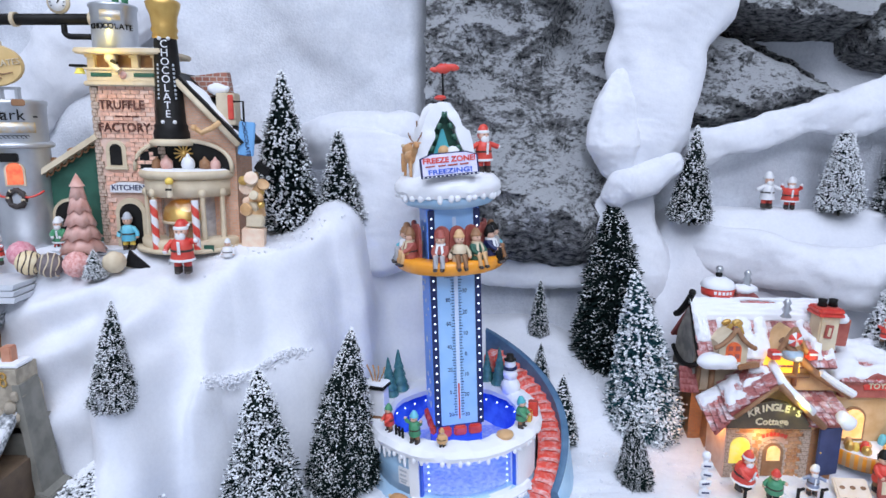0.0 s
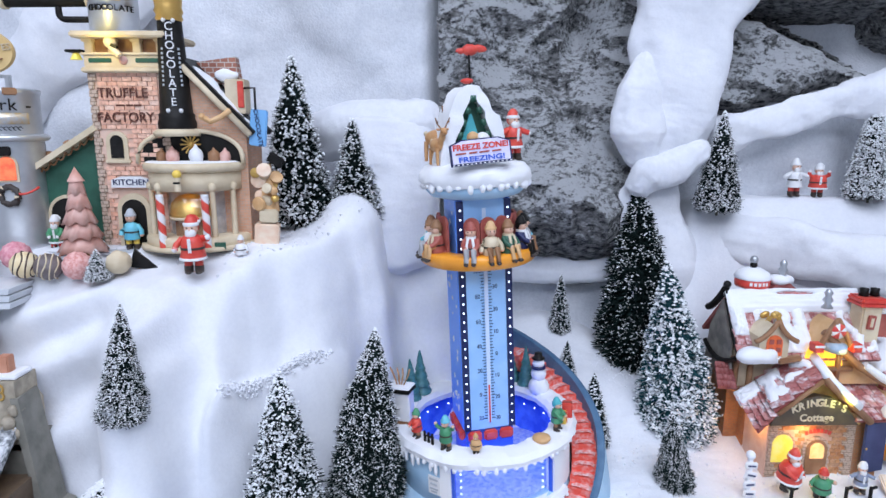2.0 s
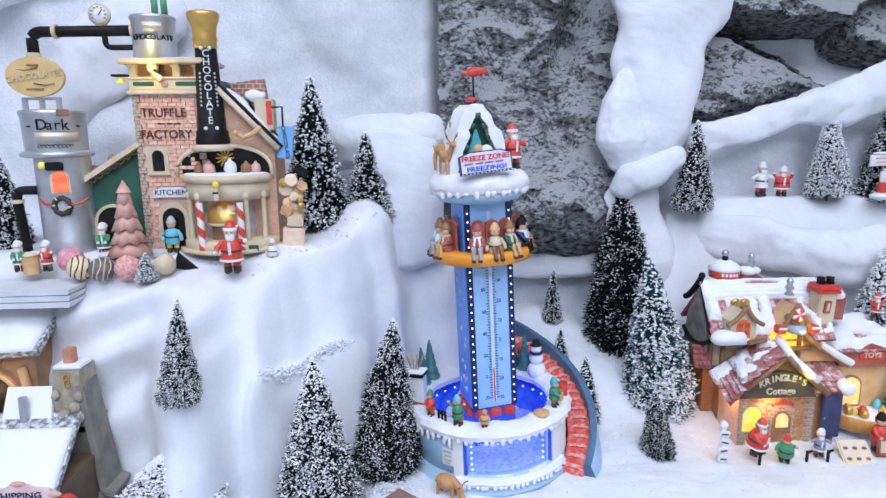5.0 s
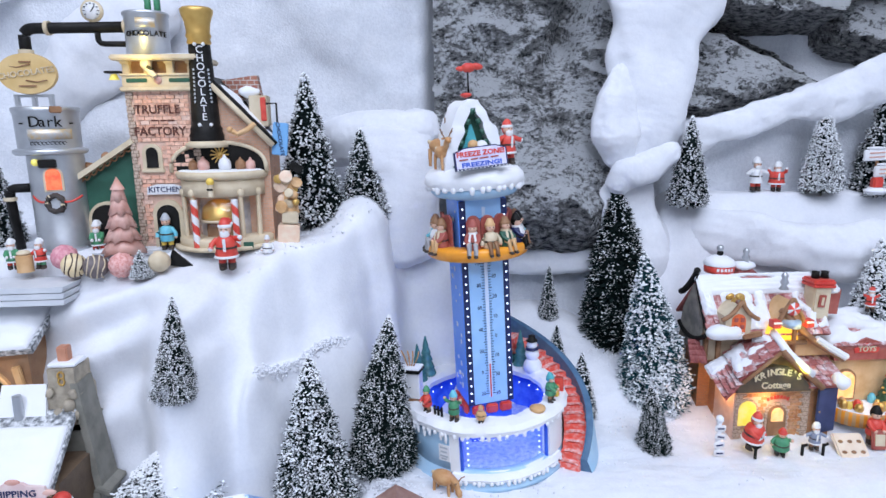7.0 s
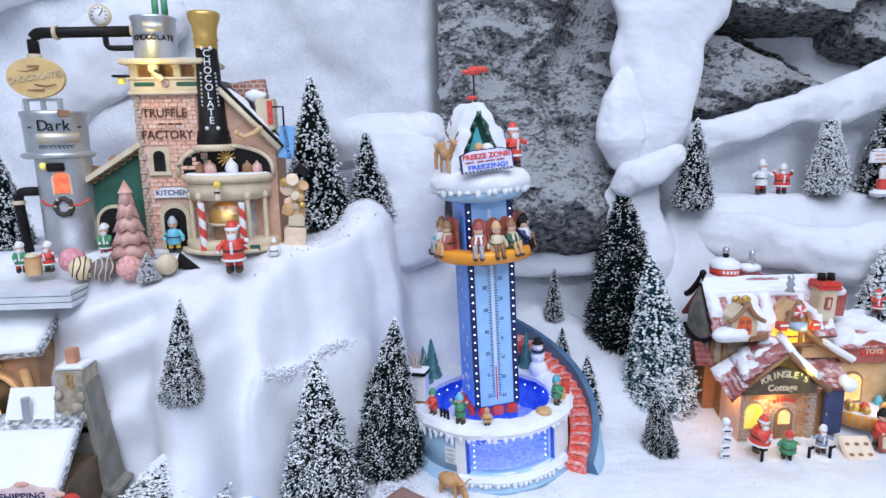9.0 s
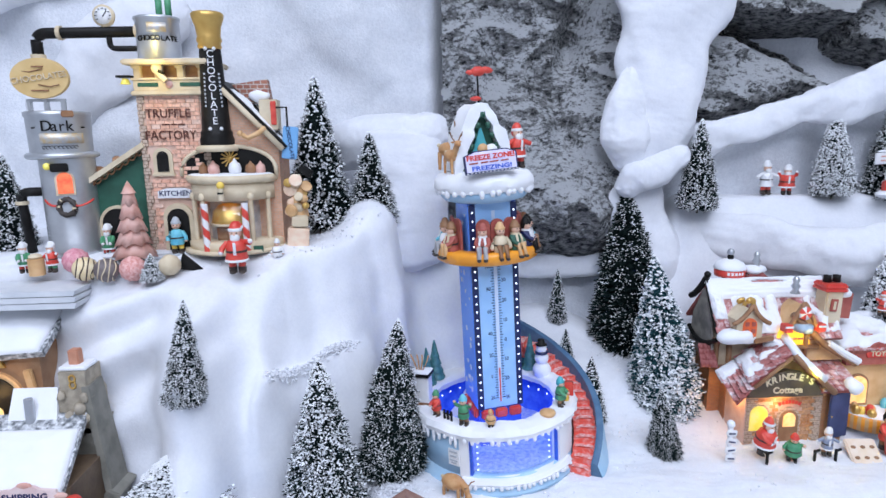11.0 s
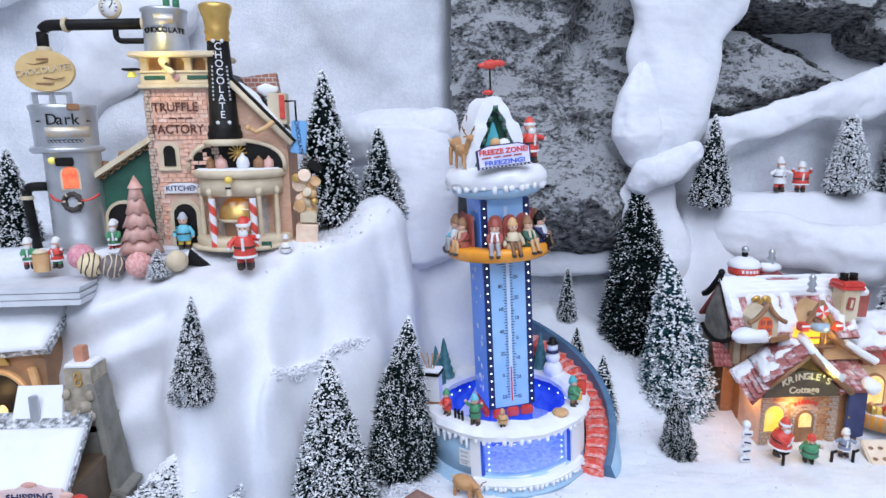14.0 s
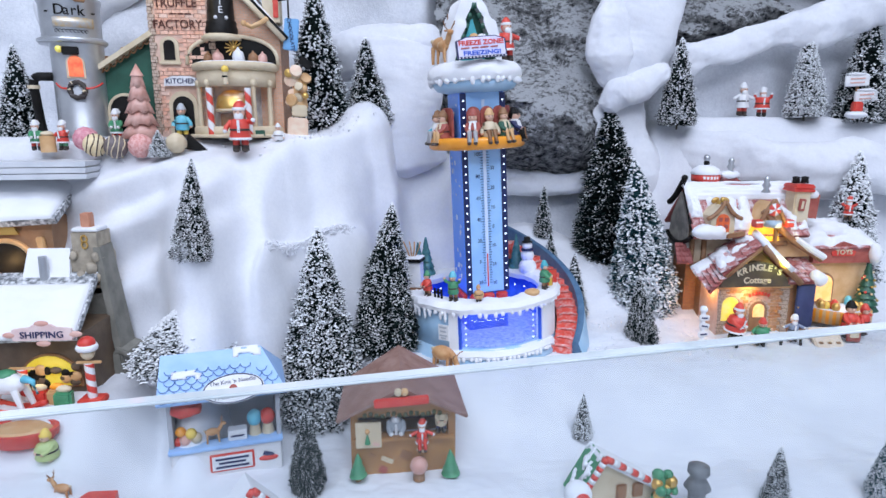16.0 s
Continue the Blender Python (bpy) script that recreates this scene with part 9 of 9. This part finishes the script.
for r in range(6):
    for k in range(12):
        v = r / 9.0
        x = -0.050 + (k + 0.5 * (r % 2)) * 0.0095
        if x < 0.052 - 0.003 * r - (0.02 if r > 3 else 0) * (1 - k % 2):
            yy, zz = -0.014 + 0.040 * v - 0.001, 0.084 + 0.032 * v + 0.0012
            tube(bm, [(x + 0.0045 * math.cos(math.pi + math.pi * i / 6), yy + 0.004 + 0.0045 * math.sin(math.pi + math.pi * i / 6) * 0.78, zz + 0.0026 + 0.0045 * math.sin(math.pi + math.pi * i / 6) * 0.62) for i in range(7)], 0.00035, 4)
tagged(part("scallop_print", bm, material("scallop_blue", (0.10, 0.20, 0.45), 0.5), rf), kind="stuff")
for x0, x1, v0, v1 in ((-0.044, -0.018, 0.42, 0.62), (0.010, 0.036, 0.80, 1.02)):
    bm = bmesh.new()
    snow_patch(bm, (x0, -0.014 + 0.040 * v0, 0.0845 + 0.032 * v0), (x1, -0.014 + 0.040 * v0, 0.0845 + 0.032 * v0), (x1, -0.014 + 0.040 * v1, 0.0845 + 0.032 * v1), (x0, -0.014 + 0.040 * v1, 0.0845 + 0.032 * v1), 0.0020, 10, x0 * 50, -0.25, 2.5)
    part("roof_snow", bm, CAKE, rf, angle=180)
bm = bmesh.new()
lathe(bm, [(0.0, 0.0), (0.0265, 0.0), (0.0270, 0.0012), (0.0260, 0.0026), (0.0, 0.0026)], 36)
bmesh.ops.scale(bm, vec=(1, 0.50, 1), verts=bm.verts[:])
osn = part("oval_sign", bm, WHITE, yarn, "white oval shop sign", pose(0.010, -0.0125, 0.0915, 58, -3, 0))
bm = bmesh.new()
tube(bm, [(0.0255 * math.cos(2 * math.pi * i / 36), 0.0126 * math.sin(2 * math.pi * i / 36), 0.0027) for i in range(37)], 0.0005, 4)
part("sign_rim", bm, NAVY, osn)
words("The Knit 'n Needle", 0.0052, NAVY, osn, pose(0, 0.0062, 0.0028), depth=0.0003)
words("YARN SHOP", 0.0066, NAVY, osn, pose(0, -0.0066, 0.0028), depth=0.0003)
bm = bmesh.new()
ball(bm, (0, 0, 0.003), 0.0036, 0, 12, (1, 1, 0.4))
part("yarn_emblem", bm, DARK_RED, osn)
for x, y, z, r, mt, sz in ((-0.036, 0.006, 0.038, 0.0060, PINK, 1), (-0.031, 0.004, 0.045, 0.0052, YELLOW, 1), (-0.040, 0.006, 0.047, 0.005, ORANGE, 1), (-0.027, 0.006, 0.039, 0.0055, CREAM, 1),
                           (-0.042, 0.008, 0.036, 0.005, RED, 1)):
    bm = bmesh.new()
    ball(bm, (x, y, z), r, 0, 12)
    part("yarn_ball", bm, mt, yarn)
bm = bmesh.new()
ball(bm, (-0.034, 0.004, 0.070), 0.010, 0, 14, (1.5, 0.8, 0.8))
lumpy(bm, 0.0015, 200)
part("red_hat", bm, RED, yarn, "hanging red knitted hats")
for x, mt, m2 in ((0.026, CYAN, CREAM), (0.038, RED, CREAM)):
    bm = bmesh.new()
    cone(bm, (x, 0.010, 0.033), 0.006, 0.004, 0.012, 12, slot=1)
    ball(bm, (x, 0.010, 0.050), 0.0072, 0, 12, (1, 1, 1.15))
    part("hat_stand", bm, [mt, m2], yarn, "knitted hat on a stand")
bm = bmesh.new()
box(bm, (0.010, 0.006, 0.0385), (0.017, 0.012, 0.010), bevel=0.0008)
box(bm, (0.010, -0.0004, 0.0385), (0.012, 0.0006, 0.0016), slot=1)
part("yarn_box", bm, [WHITE, NAVY], yarn)
reindeer("small tan toy reindeer on the yarn stall's counter", yarn.matrix_world @ pose(-0.012, 0.004, 0.0335, 0, 0, 5), 0.020)

stall = thing("market_stall", "brown wooden market stall with red sign board", "market stall", pose(-0.081, 0.470, -0.058, 0, 0, 2))
BARK = material("stall_brown_roof", (0.24, 0.13, 0.10), 0.65, second=(0.32, 0.20, 0.165), scale=70, bump=0.25, bump_scale=200)
OAK = material("light_oak", (0.46, 0.24, 0.09), 0.55, second=(0.36, 0.18, 0.07), scale=55)
for nm, c, s in (("side_wall", (-0.048, 0.024, 0.034), (0.004, 0.048, 0.068)), ("side_wall", (0.048, 0.024, 0.034), (0.004, 0.048, 0.068)), ("rear_wall", (0.0, 0.046, 0.036), (0.098, 0.004, 0.072))):
    bm = bmesh.new()
    box(bm, c, s, bevel=0.0006)
    part(nm, bm, OAK, stall)
for x in (-0.046, 0.046):
    bm = bmesh.new()
    box(bm, (x, -0.001, 0.034), (0.007, 0.005, 0.068), bevel=0.0008)
    part("front_post", bm, OAK, stall)
bm = bmesh.new()
box(bm, (0, -0.001, 0.019), (0.088, 0.004, 0.038), bevel=0.0006)
fp = part("front_panel", bm, OAK, stall)
bm = bmesh.new()
box(bm, (0, -0.001, 0.0400), (0.096, 0.014, 0.004), bevel=0.0008)
part("counter", bm, OAK, stall)
bm = bmesh.new()
box(bm, (0, 0.040, 0.054), (0.090, 0.003, 0.030))
part("inner_wall", bm, DUSK, stall)
for x, z, w, h, mt in ((0.002, 0.022, 0.011, 0.009, BROWN), (-0.016, 0.018, 0.012, 0.005, CREAM), (0.016, 0.026, 0.008, 0.003, CREAM), (-0.020, 0.008, 0.008, 0.007, DARK_RED), (-0.030, 0.024, 0.006, 0.003, BROWN),
                       (0.018, 0.019, 0.006, 0.003, BROWN)):
    bm = bmesh.new()
    box(bm, (x, -0.0036, z), (w, 0.0012, h), (0, 25, 0), 0.0005)
    part("panel_emblem", bm, mt, fp)
bm = bmesh.new()
box(bm, (-0.033, -0.0085, 0.047), (0.024, 0.0016, 0.026), (0, 0, 0), 0.0004)
ps = part("poster", bm, CREAM, stall, "cream poster")
bm = bmesh.new()
cone(bm, (-0.034, -0.0097, 0.039), 0.003, 0.0004, 0.009, 8)
ball(bm, (-0.034, -0.0097, 0.051), 0.0025, 1, 8)
box(bm, (-0.026, -0.0095, 0.038), (0.006, 0.0006, 0.003), (0, 20, 0), slot=2)
part("poster_print", bm, [GREEN, TAN, PINK], ps)
bm = bmesh.new()
slope(bm, (-0.062, -0.016, 0.066), (-0.002, -0.020, 0.098), (-0.002, 0.060, 0.110), (-0.058, 0.060, 0.074), 0.003)
slope(bm, (-0.002, -0.020, 0.098), (0.060, -0.016, 0.066), (0.056, 0.060, 0.074), (-0.002, 0.060, 0.110), 0.003)
part("roof", bm, BARK, stall, "brown gabled stall roof")
bm = bmesh.new()
slab(bm, [(-0.050, 0.064), (0.048, 0.064), (0.048, 0.070), (0.020, 0.083), (-0.024, 0.083), (-0.050, 0.070)], 0.003, Matrix.Translation((0, -0.006, 0)))
part("front_gable", bm, OAK, stall)
bm = bmesh.new()
box(bm, (-0.002, -0.0215, 0.0855), (0.050, 0.004, 0.0085), (0, -3, 0), 0.001)
part("red_board", bm, RED, stall, "plain red sign board")
for x in (-0.005, 0.001):
    bm = bmesh.new()
    ball(bm, (x, -0.0215, 0.0945), 0.0036, 0, 10, (1, 0.8, 1.1))
    part("board_ornament", bm, CREAM if x < 0 else TAN, stall)
bm = bmesh.new()
for i in range(14):
    ball(bm, (-0.036 + i * 0.0054, -0.004, 0.0655 + 0.0012 * math.sin(i * 1.7)), 0.0034, 0, 7)
part("garland", bm, material("garland_green", (0.04, 0.07, 0.03), 0.7, second=(0.10, 0.10, 0.04), scale=200), stall)
sm4 = stall.matrix_world
doll("grey-coated stallholder figurine with a white apron", sm4 @ pose(-0.007, 0.006, 0.024), GREY_BOARD, WHITE, WHITE, 0.048, arms="front", trim=WHITE)
doll("red santa figurine sitting on the stall counter", sm4 @ pose(0.017, -0.010, 0.0395), RED, RED, RED, 0.032, arms="wide", trim=WHITE, seated=True)
doll("small figurine in a red hat beside the stall post", sm4 @ pose(0.036, 0.000, 0.0425), CREAM, NAVY, RED, 0.032, arms="front")
for x, y, h in ((-0.124, 0.456, 0.024), (-0.037, 0.454, 0.026)):
    t = thing("resin_tree", "small green resin fir beside the market stall", "tree", pose(x, y, on(x, y) + 0.001), group="firs at the stall")
    bm = bmesh.new()
    for k in range(4):
        cone(bm, (0, 0, (0.12 + 0.20 * k) * h), (0.36 - 0.07 * k) * h, (0.15 - 0.035 * k) * h, 0.30 * h, 12)
    lumpy(bm, 0.0018, 260, x)
    part("crown", bm, GREEN, t)
    bm = bmesh.new()
    cone(bm, (0, 0, -0.003), 0.003, 0.003, 0.010, 8)
    part("trunk", bm, BROWN, t)
bm = bmesh.new()
ball(bm, (0, 0, 0.014), 0.0085, 0, 12)
cone(bm, (0, 0, 0.0), 0.006, 0.005, 0.009, 10, slot=1)
solid("pink_ball", bm, [PINK, BROWN], "pale pink ball on a small brown stand", "ornament", pose(-0.067, 0.452, on(-0.067, 0.452)))

# ---------------------------------------------------------------- lower snow in front
tree("slim_dark", -0.168, 0.440, -0.060, 0.086, "snow-dusted bristle tree between the two stalls", turn=35, wide=1.25)
tree("small", 0.102, 0.500, -0.044, 0.050, "tiny snow-dusted bristle tree alone on the snow", turn=10, wide=1.05)
tree("slim", 0.249, 0.400, -0.064, 0.062, "small dark bristle tree on the lower snow", turn=60, wide=1.3)
tree("snowy", 0.350, 0.400, -0.064, 0.070, "small blue-green bristle tree on the lower snow", NEEDLE_BLUE, turn=120, wide=1.3)
tree("shrub", -0.306, 0.540, 0.030, 0.062, "squat bristle shrub buried in white flock", turn=200, wide=3.1)
for lab, at, left, right, drop, roof in (
        ("tiny toy hut with green and snowy roof and candy-striped gable edge", pose(0.092, 0.408, -0.072, 0, 0, 8), 0.024, 0.066, 0.040, (GREEN, CAKE)),
        ("tiny toy hut with snowy roof and candy-striped gable edge", pose(-0.206, 0.392, -0.080, 0, 0, 25), 0.042, 0.042, 0.049, (CAKE, CAKE))):
    hut = thing("toy_hut", lab, "toy house", at)
    top = 0.062
    bm = bmesh.new()
    slab(bm, [(-left * 0.8, 0.0), (right * 0.8, 0.0), (right * 0.8, top - drop * 0.86), (0.0, top - 0.003), (-left * 0.8, top - drop * 0.86)], 0.022)
    part("wall", bm, CREAM, hut)
    for s, w, m in ((-1, left, roof[0]), (1, right, roof[1])):
        bm = bmesh.new()
        p = [(s * w, -0.006, top - drop), (0.0, -0.006, top), (0.0, 0.026, top), (s * w, 0.026, top - drop)]
        slope(bm, *(p if s < 0 else [p[1], p[0], p[3], p[2]]), 0.004)
        r_ = part("roof", bm, m, hut)
        bm = bmesh.new()
        n = 11
        for i in range(n):
            t0, t1 = i / n, (i + 1) / n
            tube(bm, [(s * w * t0, -0.008, top + 0.002 - drop * t0), (s * w * t1, -0.008, top + 0.002 - drop * t1)], 0.0030, 8, i % 2)
        part("striped_bargeboard", bm, [RED, WHITE], r_)
    for k in range(2):
        bm = bmesh.new()
        box(bm, (right * (0.30 + 0.24 * k), -0.001, 0.026), (0.010, 0.003, 0.014), bevel=0.001)
        part("shutter", bm, BROWN, hut)
    if roof[0] is GREEN:
        bm = bmesh.new()
        snow_patch(bm, (-left, 0.0, top - drop + 0.002), (0.0, 0.0, top + 0.002), (0.0, 0.024, top + 0.002), (-left, 0.024, top - drop + 0.002), 0.003, 12, 3.0, -0.05, 4)
        part("roof_snow", bm, CAKE, hut, angle=180)
bm = bmesh.new()
ball(bm, (0, 0, 0.016), 0.012, 0, 14)
ball(bm, (0.001, -0.009, 0.016), 0.007, 1, 12, (1, 0.6, 1))
solid("snow_ball_ornament", bm, [CAKE, RED], "white ball ornament with a red button", "ornament", pose(0.066, 0.388, -0.049))
bm = bmesh.new()
lathe(bm, [(0.0, 0.0), (0.010, 0.0), (0.010, 0.004), (0.007, 0.006), (0.0075, 0.022), (0.0115, 0.026), (0.0085, 0.032), (0.0060, 0.036), (0.0095, 0.040), (0.0090, 0.046), (0.0, 0.047)], 18)
solid("stone_urn", bm, [material("pewter_grey", (0.14, 0.15, 0.16), 0.5, second=(0.22, 0.23, 0.24), scale=90)], "dark grey footed urn standing in the snow", "urn", pose(0.176, 0.400, -0.064))
bm = bmesh.new()
for i in range(22):
    ball(bm, (rnd.uniform(-0.009, 0.009), rnd.uniform(-0.006, 0.006), 0.008 + rnd.uniform(0, 0.030)), rnd.uniform(0.003, 0.006), i % 3 == 0 and 1 or 0, 7)
solid("flower_bush", bm, [GREEN, GOLD], "small green bush with golden blooms", "bush", pose(0.149, 0.404, -0.064))
bm = bmesh.new()
lathe(bm, [(0.0, 0.0), (0.030, 0.0), (0.040, 0.010), (0.041, 0.018), (0.036, 0.018), (0.034, 0.012), (0.0, 0.010)], 30)
bmesh.ops.scale(bm, vec=(1, 0.6, 1), verts=bm.verts[:])
sl = thing("red_basket", "wide red basket with tan filling in the snow", "basket", pose(-0.420, 0.452, -0.003) @ Matrix.Diagonal((0.8, 0.8, 0.8, 1)))
part("bowl", bm, RED, sl)
bm = bmesh.new()
lathe(bm, [(0.0, 0.020), (0.028, 0.019), (0.035, 0.014)], 24)
bmesh.ops.scale(bm, vec=(1, 0.6, 1), verts=bm.verts[:])
part("filling", bm, TAN, sl)
doll("pale green and yellow child figurine on the lower snow", pose(-0.392, 0.440, -0.020, 0, 0, -20), material("lime_coat", (0.50, 0.60, 0.25), 0.5), CREAM, YELLOW, 0.036, arms="front", wide=1.5)
reindeer("small grey toy deer on the lower snow", pose(-0.362, 0.404, -0.030, 0, 0, 170), 0.020)
bm = bmesh.new()
slab(bm, [(-0.030, 0.0), (0.030, 0.0), (0.030, 0.012), (-0.030, 0.018)], 0.030)
solid("red_crate", bm, RED, "red painted crate half sunk in snow", "crate", pose(-0.350, 0.385, -0.045, 0, 0, 10))

# ---------------------------------------------------------------- on the shelf behind the cottage
SH = 0.283
doll("white-robed santa figurine dancing on the shelf", pose(0.4585, 0.897, SH + 0.003, 0, 0, 10), WHITE, RED, WHITE, 0.052, arms="wide", trim=WHITE)
doll("red-bodiced woman figurine with a white skirt on the shelf", pose(0.491, 0.897, SH + 0.002, 0, 0, -15), RED, RED, WHITE, 0.046, arms="up", trim=WHITE, wide=1.4)
ss = thing("shelf_sign", "white sign boards on a post beside a red mailbox", "signpost", pose(0.629, 0.872, SH - 0.004, 0, 0, -8))
bm = bmesh.new()
tube(bm, [(0, 0.004, 0), (0, 0.004, 0.070)], 0.0025, 8)
part("post", bm, BROWN, ss)
for x, z, w in ((-0.004, 0.060, 0.036), (0.012, 0.036, 0.034)):
    bm = bmesh.new()
    box(bm, (x, 0, z), (w, 0.004, 0.017), (0, -3, 0), 0.001)
    b_ = part("board", bm, WHITE, ss)
    bm = bmesh.new()
    for k in range(2):
        box(bm, (x, -0.0025, z + 0.003 - 0.006 * k), (w * 0.6, 0.0006, 0.0020), (0, -3, 0))
    part("marking", bm, PINK, b_)
    bm = bmesh.new()
    ball(bm, (x, 0, z + 0.010), 0.004, 0, 8, (w * 110, 1, 0.6))
    part("board_snow", bm, CAKE, b_)
bm = bmesh.new()
box(bm, (-0.006, -0.012, 0.020), (0.014, 0.012, 0.016), bevel=0.002)
part("mailbox", bm, RED, ss)
bm = bmesh.new()
ball(bm, (-0.006, -0.012, 0.008), 0.012, 0, 12, (1.4, 1, 0.5))
part("snow_foot", bm, CAKE, ss)
